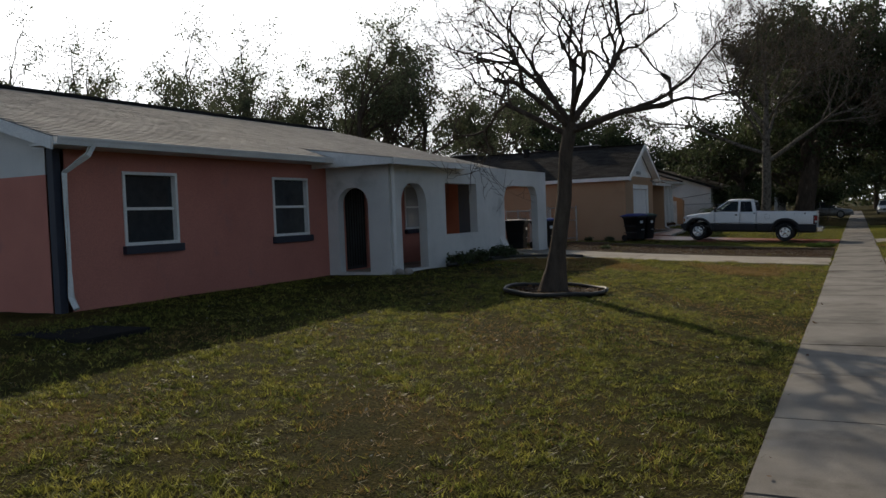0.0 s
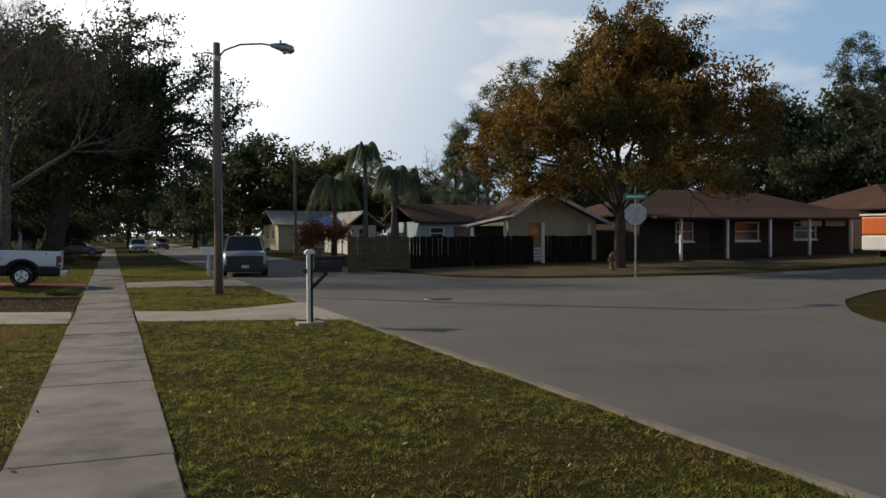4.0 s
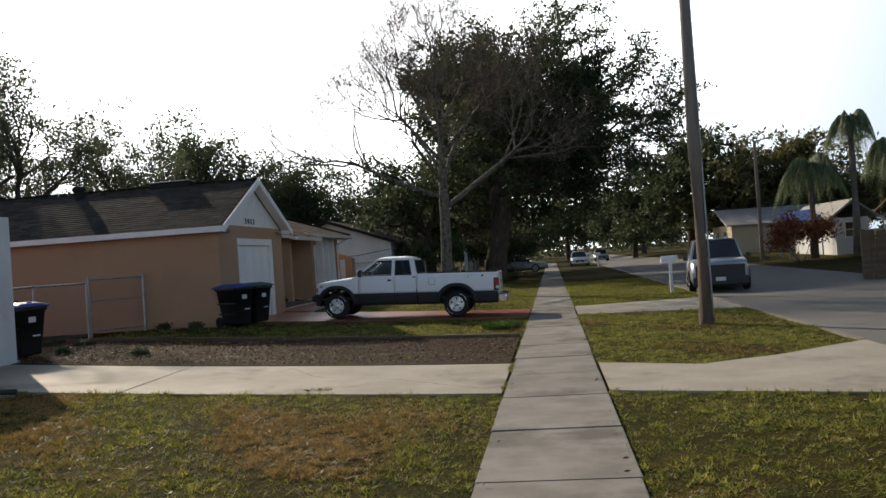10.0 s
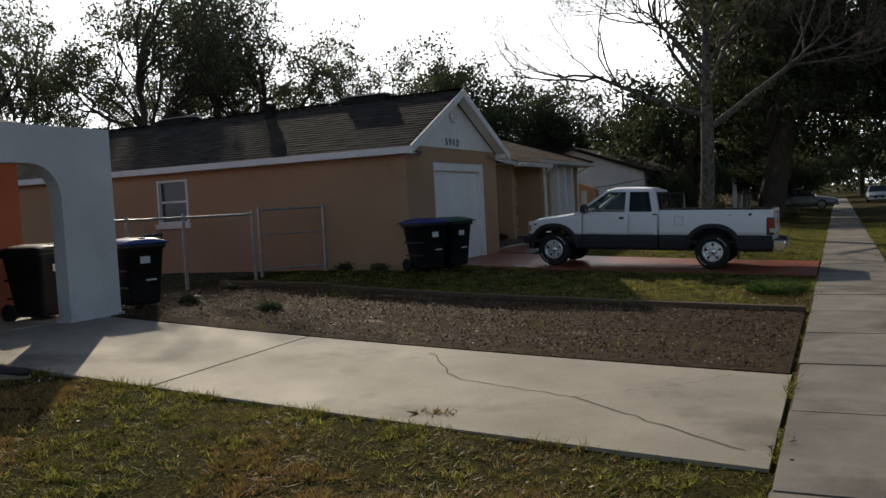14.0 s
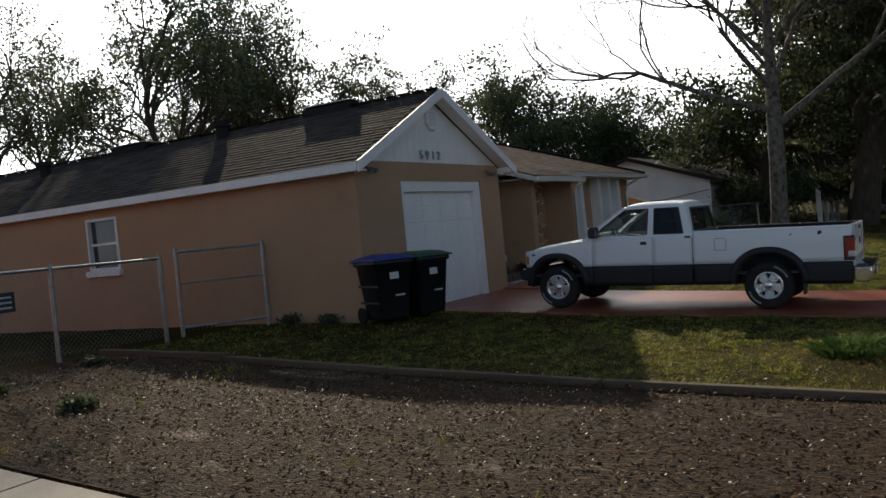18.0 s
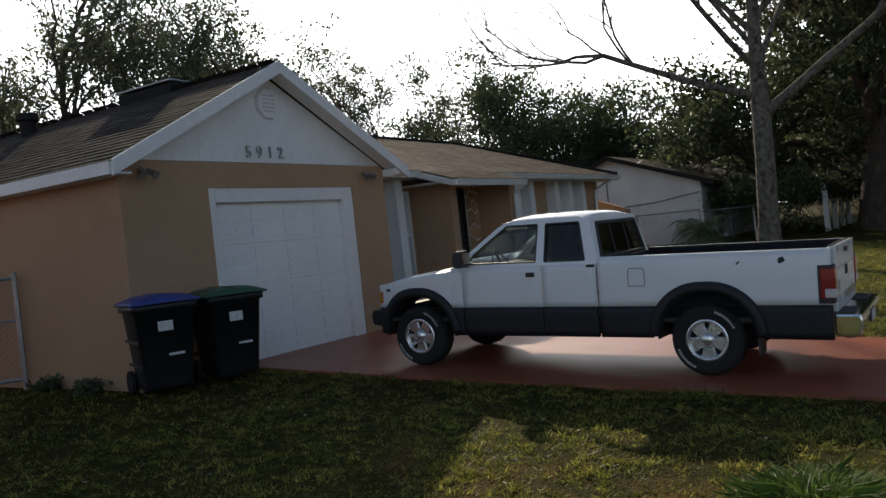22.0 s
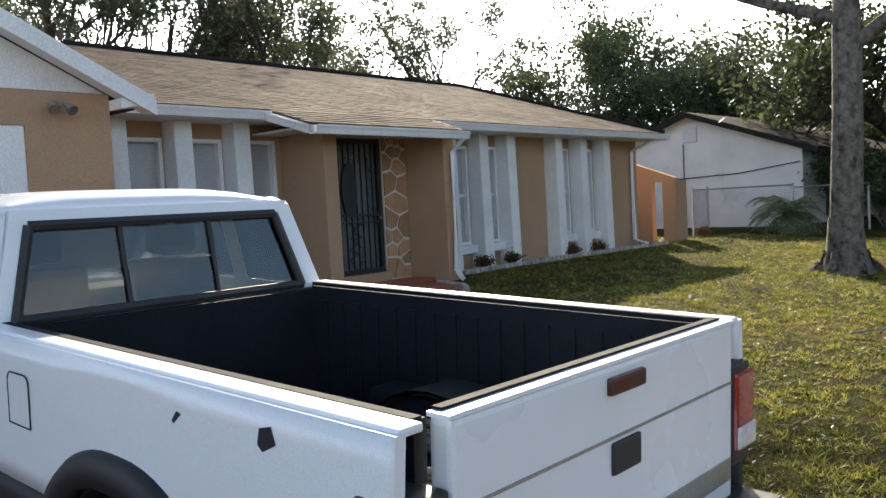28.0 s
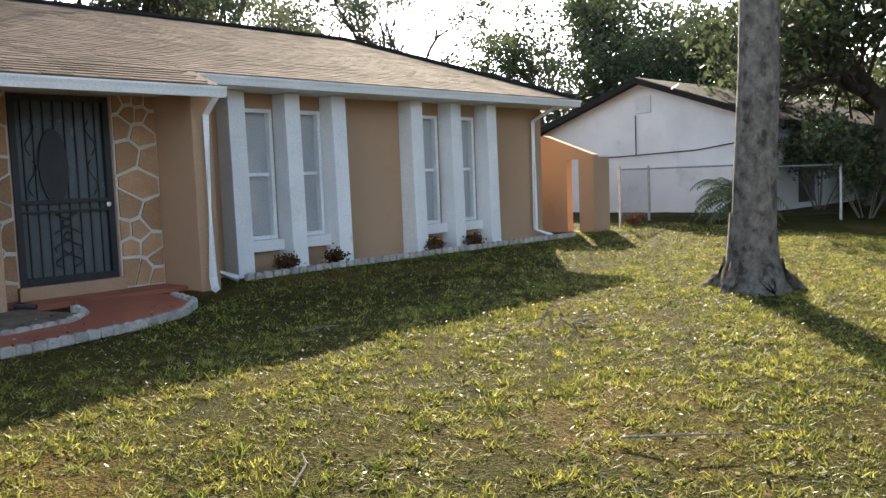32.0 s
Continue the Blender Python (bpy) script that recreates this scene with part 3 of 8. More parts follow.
# driveway of the first house and its apron
drive = thing("driveway", "pale stained concrete driveway with cracks", "driveway", kind="structure")
strip("slab", [(-0.44, 23.3), (-5.55, 23.62)], [(-0.44, 26.0), (-5.68, 26.26)], 0.003, M_drive, 30, 8, 0.1, drive)
strip("slab", [(-5.58, 23.62), (-10.6, 23.9)], [(-5.71, 26.262), (-10.6, 26.5)], 0.003, M_drive, 30, 8, 0.1, drive)
strip("apron", [(0.86, 23.15), (4.2, 22.05), (4.96, 21.7)], [(0.86, 25.65), (2.2, 24.95), (3.4, 25.5), (4.96, 26.7)], 0.003, M_drive, 24, 8, 0.1, drive)
strip("walk_link", [(-7.0, 23.56), (-8.9, 23.4)], [(-7.0, 23.5), (-8.9, 21.3)], 0.001, M_drive, 10, 4, 0.1, drive)
for pts in ([(-0.6, 23.6), (-2.0, 24.6), (-3.2, 24.9), (-3.9, 25.9)], [(-2.0, 24.6), (-1.2, 25.4), (-0.9, 25.9)]):
    P = resample(pts, 30)
    P += np.c_[np.sin(np.arange(30) * 1.9), np.cos(np.arange(30) * 2.7)] * 0.02
    i = np.arange(29)
    V = np.r_[P + [0.004, 0.004], P - [0.004, 0.004]]
    mesh_np("crack", np.c_[V, g(V[:, 0], V[:, 1]) + 0.0075], np.stack([i, i + 1, i + 31, i + 30], -1), M_joint, drive)

# bare soil bed between the driveways, with its timber edging
soil = strip("soil_bed", [(-0.46, 26.05), (-9.0, 26.47), (-10.6, 26.55)], [(-0.46, 30.05), (-9.0, 30.25), (-10.6, 30.3)], 0.006, M_soil, 60, 24, 0.08)
tagged(soil, "bare leaf-strewn soil bed beside the driveway", "soil", kind="structure")
timber = thing("timber_edging", "weathered landscape timbers along the lawn edge", "timber edging")
for x0, x1 in ((-0.45, -2.9), (-2.93, -5.4), (-5.43, -7.9), (-7.93, -10.4)):
    ya, yb = 30.08 + (-x0) * 0.022, 30.08 + (-x1) * 0.022
    bm = bmesh.new()
    add_box(bm, -1.22, 1.22, -0.05, 0.05, -0.06, 0.075, 0.012)
    ob = part("timber", bm, M_timber, timber)
    xm, ym = (x0 + x1) / 2, (ya + yb) / 2
    ob.matrix_world = Matrix.Translation((xm, ym, gz(xm, ym))) @ Matrix.Rotation(math.atan2(yb - ya, x1 - x0), 4, "Z") @ Matrix.Rotation(math.atan((gz(x0, ya) - gz(x1, yb)) / 2.45), 4, "Y")

# driveway of the second house
red_drive = strip("driveway_red", [(-0.44, 35.1), (-8.25, 35.2)], [(-0.44, 38.2), (-8.25, 38.55)], 0.004, M_redpaint, 50, 14, 0.1)
tagged(red_drive, "red painted concrete driveway under the pickup", "driveway", kind="structure")
red_apron = strip("driveway_apron", [(0.86, 35.0), (4.96, 34.2)], [(0.86, 38.2), (4.96, 39.0)], 0.003, M_drive, 24, 8, 0.1)
tagged(red_apron, "pale concrete driveway apron across the verge", "driveway", kind="structure")
mid = resample([(18.4, 0), (18.4, 12), (18.7, 14.2), (19.8, 15.9), (22.0, 16.9), (26, 17.5), (40, 18.9)], 60)
tn = np.gradient(mid, axis=0)
nn = np.stack([-tn[:, 1], tn[:, 0]], 1) / np.linalg.norm(tn, axis=1)[:, None] * 0.65
far_path = strip("path", mid + nn, mid - nn, 0.012, M_walk, 60, 4)
tagged(far_path, "pale curving concrete path on the corner lot", "path", kind="structure")

verge = strip("ground_litter", [(12.6, 36.4), (14.6, 33.6), (17.2, 31.9), (21.0, 30.9), (26, 30.7), (34, 31.3), (60, 33.2)], [(12.6, 41.2), (15, 41.6), (18, 41.7), (24, 40.45), (30, 40.5), (36, 40.5), (60, 41.5)], -0.002, M_verge, 50, 24, 0.05)
tagged(verge, "dry leaf-strewn earth before the bungalows", "bare earth", kind="structure")

# short grass, as blades
TUFT = np.random.default_rng(99).uniform(0, 1, (256, 256))


def tufts(x, y):
    """Uneven growth, in clumps about a hand wide and swathes of about half a metre."""
    v = 0.0
    for size, weight in ((0.075, 0.6), (0.17, 0.25), (0.6, 0.15)):
        u, w_ = x / size, y / size
        i, j = np.floor(u).astype(int), np.floor(w_).astype(int)
        p, q = smooth01(u - i), smooth01(w_ - j)
        at = lambda a, b: TUFT[a % 256, b % 256]
        v = v + weight * ((at(i, j) * (1 - p) + at(i + 1, j) * p) * (1 - q) + (at(i, j + 1) * (1 - p) + at(i + 1, j + 1) * p) * q)
    return np.clip((v - 0.5) * 1.9 + 0.5, 0, 1)


def blades(name, n, x0, x1, y0, y1, h, seed, material, keep, per=3):
    """Tufts of short grass blades."""
    rng = np.random.default_rng(seed)
    n //= per
    x, y = rng.uniform(x0, x1, n), rng.uniform(y0, y1, n)
    ok = keep(x, y, rng) & (rng.uniform(0, 1, n) < 0.12 + 1.1 * tufts(x, y))
    x, y = x[ok], y[ok]
    big = np.repeat(rng.uniform(0.55, 1.5, len(x)), per)
    x = np.repeat(x, per) + rng.normal(0, 0.013, len(x) * per)
    y = np.repeat(y, per) + rng.normal(0, 0.013, len(y) * per)
    n = len(x)
    a = rng.uniform(0, 2 * np.pi, n)
    clump = tufts(x, y)
    hh, wd = h * rng.uniform(0.6, 1.25, n) * big * (0.25 + 1.35 * clump), rng.uniform(0.0035, 0.0075, n)
    z = g(x, y) - 0.026 + bumps(x, y)
    lean = rng.normal(0, 0.034, (n, 2)) * big[:, None]
    c, s = np.cos(a) * wd, np.sin(a) * wd
    V = np.stack([np.stack([x - c, y - s, z], 1), np.stack([x + c, y + s, z], 1), np.stack([x + lean[:, 0], y + lean[:, 1], z + hh], 1)], 1).reshape(-1, 3)
    ob = mesh_np(name, V, np.arange(3 * n).reshape(n, 3), material)
    return ob


def on_lawn(x, y):
    pave = (x > -0.41) & (x < 0.83)
    d1 = (y > 23.3 + 0.06 * -x) & (y < 26.0 + 0.05 * -x) & (x < 0)
    bed = (x < -0.4) & (y > 26.0 + 0.05 * -x) & (y < 30.1 - 0.022 * x)
    d2 = (y > 35.1) & (y < 38.35) & (x < 0)
    ap1 = (x > 0.8) & (y > 23.15 - 0.33 * (x - 0.86)) & (y < np.where(x < 2.2, 25.65 - 0.5 * (x - 0.86), 24.95 + 0.62 * (x - 2.2)))
    ap2 = (x > 0.8) & (y > 34.9 - 0.2 * (x - 0.86)) & (y < 38.2 + 0.2 * (x - 0.86))
    ring = (x + 4.8) ** 2 + (y - 14.65) ** 2 < 0.86
    house1 = (x < -8.9) & (y > 15.9) & (y < 27.4) | (x < -10.6) & (y < 27.4)
    house2 = (x < -8.1) & (y > 33.6) & (y < 39) | (x < -9.6) & (y > 39) & (y < 53.4) | (x < -7.0 - 0.35 * (y - 38.5)) & (y > 38.5) & (y < 43) | (x < -8.35) & (y >= 43) & (y < 45.1)
    return ~(pave | d1 | bed | d2 | ap1 | ap2 | ring | house1 | house2 | (x > 4.93))


def patchy(x, y):
    """Where the lawn has dried out."""
    v = np.sin(x * 0.9 + 1.7 * np.sin(y * 0.45)) * np.sin(y * 0.8 + 1.3 * np.sin(x * 0.6 + 2)) + 0.5 * np.sin(x * 2.7 + y * 1.9)
    v = v + 0.95 * np.exp(-((y - 21.8 - 0.4 * np.sin(x * 1.3)) / 1.0) ** 2) * smooth01((-0.9 - x) / 0.8) - 1.5 * smooth01((y - 37) / 3)
    return v


grass = blades("lawn_grass", 1900000, -6.5, 4.95, 1, 57, 0.029, 1, M_blade, lambda x, y, r: on_lawn(x, y) & (patchy(x, y) + r.normal(0, 0.4, len(x)) < 0.60))
tagged(grass, "short green winter lawn grass", "grass", kind="stuff")
far_grass = blades("lawn_grass", 230000, -10.6, -6.5, 1, 57, 0.034, 11, M_blade, lambda x, y, r: on_lawn(x, y) & (patchy(x, y) + r.normal(0, 0.45, len(x)) < 0.75))
tagged(far_grass, "short green lawn grass before the houses", "grass", kind="stuff")
dry = blades("dry_lawn_grass", 600000, -8.0, 4.95, 1, 57, 0.028, 2, M_blade_dry, lambda x, y, r: on_lawn(x, y) & (patchy(x, y) + r.normal(0, 0.5, len(x)) > 0.35))
band = blades("dry_lawn_grass", 260000, -8.5, -0.9, 19.5, 23.4, 0.030, 12, M_blade_dry, lambda x, y, r: on_lawn(x, y) & (patchy(x, y) + r.normal(0, 0.4, len(x)) > 0.75))
tagged(band, "dry brown lawn along the concrete driveway", "grass", kind="stuff")
tagged(dry, "dry brown patches of lawn grass", "grass", kind="stuff")

edge_grass = blades("edge_grass", 60000, -0.50, 0.92, 1, 60, 0.042, 3, M_blade, lambda x, y, r: (np.abs(np.abs(x - 0.21) - 0.635 + 0.02 * np.sin(y * 3.1) + 0.015 * np.sin(y * 11.0)) < 0.045) & ~((y > 23.0) & (y < 26.1)) & ~((y > 34.9) & (y < 38.4)))


def near_drive(x, y, r):
    """Along the edges of the driveways and their aprons."""
    w_ = r.uniform(0.0, 0.07, len(x)) * (0.4 + np.abs(np.sin(x * 2.3) + 0.5 * np.sin(x * 7.1)))
    left = x < -0.42
    e1 = np.where(x > -5.55, 23.3 + 0.0626 * (-0.44 - x), 23.62 + 0.0555 * (-5.55 - x))
    a = left & (y < e1 + 0.02) & (y > e1 - w_)
    b = left & (np.abs(y - 35.08) < w_ * 0.6) & (x > -8.2)
    c = left & (np.abs(y - 38.2 - 0.045 * (-0.44 - x)) < w_ * 0.6) & (x > -7.2)
    right = (x > 0.86) & (x < 4.9)
    lo = 23.15 - 0.33 * (x - 0.86)
    hi = np.where(x < 2.2, 25.65 - 0.52 * (x - 0.86), 24.95 + 0.6 * (x - 2.2))
    d = right & ((np.abs(y - lo) < w_) | (np.abs(y - hi) < w_))
    e = right & ((np.abs(y - 35.0 + 0.195 * (x - 0.86)) < w_) | (np.abs(y - 38.2 - 0.195 * (x - 0.86)) < w_))
    f = (np.abs(x + 0.425) < 0.03) & (y > 23.2) & (y < 26.2) & (np.sin(y * 4.0) + r.normal(0, 0.5, len(y)) > 0.1)
    return a | b | c | d | e | f


drive_grass = blades("edge_grass", 1500000, -10.6, 4.95, 21.5, 39.2, 0.045, 4, M_blade, near_drive)
tagged(drive_grass, "grass overhanging the driveway edges", "grass", kind="stuff")
tagged(edge_grass, "ragged grass creeping over the pavement edges", "grass", kind="stuff")


def leaves_on_ground(name, n, x0, x1, y0, y1, size, seed, material, keep):
    rng = np.random.default_rng(seed)
    x, y = rng.uniform(x0, x1, n), rng.uniform(y0, y1, n)
    ok = keep(x, y)
    x, y = x[ok], y[ok]
    n = len(x)
    a, s = rng.uniform(0, 6.28, n), size * rng.uniform(0.5, 1.4, n)
    z = g(x, y) + 0.024 + rng.uniform(0, 0.02, n)
    u = np.stack([np.cos(a), np.sin(a), rng.normal(0, 0.35, n)], 1) * s[:, None]
    v = np.stack([-np.sin(a), np.cos(a), rng.normal(0, 0.35, n)], 1) * s[:, None] * 0.55
    c = np.stack([x, y, z], 1)
    V = np.stack([c - u, c - v * 0.9, c + u, c + v * 0.9], 1).reshape(-1, 3)
    V[:, 2] = np.maximum(V[:, 2], np.repeat(z, 4) - 0.02)
    ob = mesh_np(name, V, np.arange(4 * n).reshape(n, 4), material)
    return tagged(ob, "scattered fallen leaves", "leaves", kind="stuff")


leaves_on_ground("fallen_leaves", 16000, -10.3, -0.5, 26.0, 30.1, 0.019, 5, M_litter, lambda x, y: (y > 26.1 + 0.05 * -x))
leaves_on_ground("fallen_leaves", 2200, -10.3, -0.5, 26.0, 30.1, 0.012, 25, M_litter_pale, lambda x, y: (y > 26.1 + 0.05 * -x))
sprouts = blades("bed_grass", 26000, -10.3, -0.5, 26.1, 30.0, 0.05, 26, M_blade, lambda x, y, r: (y > 26.1 + 0.05 * -x) & (np.sin(x * 1.7 + 2 * np.sin(y * 1.3)) * np.sin(y * 2.2 + np.sin(x)) + r.normal(0, 0.25, len(x)) > 0.62))
tagged(sprouts, "sparse green sprouts in the soil bed", "grass", kind="stuff")
leaves_on_ground("fallen_leaves", 3000, -9, 4.8, 1, 34, 0.017, 6, M_litter_pale, lambda x, y: on_lawn(x, y) & (np.sin(x * 3.1) * np.sin(y * 2.3) > 0.1))
leaves_on_ground("fallen_leaves", 2600, -9, 0, 38.5, 57, 0.015, 7, M_litter_pale, lambda x, y: on_lawn(x, y))
leaves_on_ground("fallen_leaves", 3500, -9, 0, 38.5, 57, 0.022, 8, M_litter, lambda x, y: on_lawn(x, y))
leaves_on_ground("fallen_leaves", 500, -0.5, 1.0, 5, 60, 0.025, 9, M_litter, lambda x, y: np.abs(np.abs(x - 0.21) - 0.6) < 0.12)


# ---- house parts ----
def window(parent, axis, face, u0, u1, z0, z1, out, material=None, sill=None, rail=True, blind=False, name="window", sill_mat=None):
    """A sash window in a wall. face: the wall's outer plane; out: +1 or -1, the way it looks along the axis."""
    mat = material or M_white
    win = part(name, slab_bm(axis, face - out * 0.09, face - out * 0.075, u0 + 0.03, u1 - 0.03, z0 + 0.03, z1 - 0.03), M_blind if blind else M_pane, parent, "glass pane")
    t = 0.055
    for nm, a0, a1, b0, b1 in (("frame_side", u0, u0 + t, z0, z1), ("frame_side", u1 - t, u1, z0, z1), ("frame_head", u0 + t, u1 - t, z1 - t, z1), ("frame_foot", u0 + t, u1 - t, z0, z0 + t)):
        part(nm, slab_bm(axis, face - out * 0.09, face + out * 0.025, a0, a1, b0, b1, 0.006), mat, win)
    if rail:
        zm = (z0 + z1) / 2
        part("meeting_rail", slab_bm(axis, face - out * 0.085, face - out * 0.03, u0 + t, u1 - t, zm - 0.025, zm + 0.025, 0.005), mat, win)
    if sill:
        part("sill", slab_bm(axis, face - out * 0.02, face + out * 0.09, u0 - 0.05, u1 + 0.05, z0 - sill, z0, 0.01), sill_mat or M_white, win)
    return win


def slab_bm(axis, a, b, u0, u1, z0, z1, bevel=0.0):
    return box(a, b, u0, u1, z0, z1, bevel) if axis == "x" else box(u0, u1, a, b, z0, z1, bevel)


def plane_quad(bm, pts, thick):
    """A thick sloping roof sheet over a planar polygon."""
    pts = [Vector(p) for p in pts]
    n = (pts[1] - pts[0]).cross(pts[2] - pts[0]).normalized()
    if n.z < 0:
        n = -n
    hi = [bm.verts.new(p) for p in pts]
    lo = [bm.verts.new(p - n * thick) for p in pts]
    bm.faces.new(hi)
    bm.faces.new(lo[::-1])
    for i in range(len(pts)):
        j = (i + 1) % len(pts)
        bm.faces.new((hi[j], hi[i], lo[i], lo[j]))
    bmesh.ops.recalc_face_normals(bm, faces=bm.faces)


def inside(poly, p):
    c = False
    for i in range(len(poly)):
        (x1, y1), (x2, y2) = poly[i], poly[i - 1]
        if (y1 > p[1]) != (y2 > p[1]) and p[0] < (x2 - x1) * (p[1] - y1) / (y2 - y1) + x1:
            c = not c
    return c


def shingles(roof, pts, material, near, tab=0.305, course=0.143, limit=150, seed=1, butt=0.012):
    """Overlapping shingle tabs over a planar roof face. pts: the face, whose first two points are the eave; near: a plan point by which the tabs that stay single are picked."""
    rng = random.Random(seed)
    o, e = Vector(pts[0]), Vector(pts[1])
    u = (e - o).normalized()
    n = (e - o).cross(Vector(pts[2]) - o).normalized()
    if n.z < 0:
        n = -n
    v = n.cross(u).normalized()
    if v.z < 0:
        v = -v
    poly = [((Vector(p) - o).dot(u), (Vector(p) - o).dot(v)) for p in pts]
    u0, u1 = min(p[0] for p in poly), max(p[0] for p in poly)
    v1 = max(p[1] for p in poly)
    tabs = []
    row = 0
    vv = -0.02
    while vv < v1:
        uu = u0 - tab * (0.5 if row % 2 else 0) - rng.random() * 0.1
        while uu < u1:
            mid = (uu + tab / 2, vv + course / 2)
            if inside(poly, mid):
                tabs.append((max(uu, u0), min(uu + tab, u1), vv))
            uu += tab
        vv += course
        row += 1
    def corners(a, b, w):
        lift = butt + rng.random() * 0.004
        gap = 0.005
        p = [(a + gap, w, lift), (b - gap, w, lift), (b - gap, w + course * 1.25, 0.003), (a + gap, w + course * 1.25, 0.003), (a + gap, w, 0.001), (b - gap, w, 0.001)]
        return [o + u * q[0] + v * q[1] + n * q[2] for q in p]
    tabs.sort(key=lambda t: (o + u * t[0] + v * t[2] - Vector((near[0], near[1], 3))).length)
    quads = ((0, 1, 2, 3), (4, 5, 1, 0), (4, 0, 3, 3), (5, 2, 1, 1))
    for a, b, w in tabs[:limit]:
        me = bpy.data.meshes.new("shingle")
        c = corners(a, b, w)
        me.from_pydata(c, [], [(0, 1, 2, 3), (4, 5, 1, 0), (4, 0, 3), (5, 2, 1)])
        hang("shingle", me, material, roof)
    V, Fq = [], []
    for a, b, w in tabs[limit:]:
        i = len(V)
        V += corners(a, b, w)
        Fq += [(i, i + 1, i + 2, i + 3), (i + 4, i + 5, i + 1, i)]
    if V:
        ob = mesh_np("shingle_field", V, Fq, material, roof)
        tagged(ob, kind="stuff")


def gutter(parent, a, b, out, size=0.12, name="gutter"):
    """An open white eaves gutter from a to b; out: which way it hangs from the fascia."""
    a, b, out = Vector(a), Vector(b), Vector(out)
    d = (b - a)
    prof = [(0, 0), (0, -size), (size * 0.7, -size), (size * 0.85, -size * 0.5), (size, -0.02), (size, 0), (size - 0.012, 0), (size - 0.02, -0.03), (size * 0.68, -size + 0.012), (0.012, -size + 0.012), (0.012, 0)]
    bm = bmesh.new()
    lo = [bm.verts.new(a + out * p[0] + Vector((0, 0, p[1]))) for p in prof]
    hi = [bm.verts.new(b + out * p[0] + Vector((0, 0, p[1]))) for p in prof]
    for i in range(len(prof)):
        j = (i + 1) % len(prof)
        bm.faces.new((lo[i], lo[j], hi[j], hi[i]))
    bm.faces.new(lo[::-1])
    bm.faces.new(hi)
    bmesh.ops.recalc_face_normals(bm, faces=bm.faces)
    return part(name, bm, M_white, parent, "white eaves gutter")


def downspout(parent, pts, w=0.075):
    bm = bmesh.new()
    add_tube(bm, pts, w * 0.62, 4)
    return part("downspout", bm, M_white, parent, "white metal downspout")


# ---- first house: salmon stucco with a white arcade ----
H1X, H1A = -10.75, -9.10
h1 = thing("house", "salmon stucco bungalow with a white arched porch", "house")
front = wall_panel(rect(8.9, 26.5, 0.1, 3.0), [rect(10.2, 11.45, 1.33, 2.58), rect(14.2, 15.45, 1.33, 2.58), rect(16.95, 17.95, 0.42, 2.5), rect(19.9, 21.3, 1.3, 2.5), rect(23.3, 25.6, 0.4, 2.7)], "x", H1X - 0.2, H1X)
w = part("wall", front, M_salmon, h1)
part("gable_wall", prism([(-19.2, 0.1), (H1X, 0.1), (H1X, 2.5), (-19.2, 2.5)], "y", 8.9, 9.1), M_salmon, h1)
part("gable_siding", prism([(-19.2, 2.5), (H1X, 2.5), (H1X, 2.97), (-14.98, 4.42), (-19.2, 2.97)], "y", 8.9, 9.08), M_whitestucco, h1, "white painted gable above the salmon wall")
part("corner_trim", box(H1X - 0.12, H1X + 0.02, 8.86, 9.0, 0.2, 2.95, 0.01), M_navy, h1, "navy painted corner board")
part("end_wall", box(-19.2, H1X - 0.2, 26.3, 26.5, 0.1, 3.0), M_salmon, h1)
part("back_wall", box(-19.2, -19.0, 9.1, 26.3, 0.1, 3.0), M_salmon, h1)
part("red_wall_panel", box(H1X, H1X + 0.02, 22.3, 23.28, 0.3, 2.9), M_orangewall, h1, "bright orange-red painted stucco")
part("red_wall_panel", box(H1X, H1X + 0.02, 25.62, 26.5, 0.3, 2.9), M_orangewall, h1, "bright orange-red painted stucco")
for a, b in ((10.2, 11.45), (14.2, 15.45)):
    window(h1, "x", H1X, a, b, 1.33, 2.58, 1, sill=0.14, sill_mat=M_navy)
window(h1, "x", H1X, 19.9, 21.3, 1.3, 2.5, 1, sill=0.12, sill_mat=M_navy, blind=True)
door1 = part("door", box(H1X - 0.1, H1X - 0.05, 16.98, 17.92, 0.42, 2.48), M_screen, h1, "dark screened front door")
for k in range(8):
    part("bar", box(H1X - 0.05, H1X - 0.03, 17.05 + k * 0.115, 17.065 + k * 0.115, 0.5, 2.4), M_iron, door1)
part("sliding_door", box(H1X - 0.12, H1X - 0.06, 23.3, 25.6, 0.4, 2.7), M_navy, h1, "dark blue carport door")
# roof with a gable at one end and a hip at the other
RZ, EX, EZ = 4.5, -10.25, 3.02
roof1 = bmesh.new()
plane_quad(roof1, [(EX, 8.5, EZ), (EX, 27.0, EZ), (-14.98, 22.9, RZ), (-14.98, 8.5, RZ)], 0.1)
plane_quad(roof1, [(-19.7, 27.0, EZ), (-19.7, 8.5, EZ), (-14.98, 8.5, RZ), (-14.98, 22.9, RZ)], 0.1)
plane_quad(roof1, [(EX, 27.0, EZ), (-19.7, 27.0, EZ), (-14.98, 22.9, RZ)], 0.1)
r1 = part("roof", roof1, M_shingle_pale, h1, "pale grey shingle roof")
shingles(r1, [(EX, 8.5, EZ), (EX, 27.0, EZ), (-14.98, 22.9, RZ), (-14.98, 8.5, RZ)], M_shingle_pale, (-10, 15), limit=120)
part("ridge_cap", tube([(-14.98, 8.5, RZ + 0.02), (-14.98, 22.9, RZ + 0.02)], 0.07, 6), M_patch, h1)
part("rake_board", prism([(EX, EZ - 0.02), (EX, EZ - 0.2), (-14.98, RZ - 0.2), (-14.98, RZ - 0.02)], "y", 8.46, 8.5), M_white, h1)
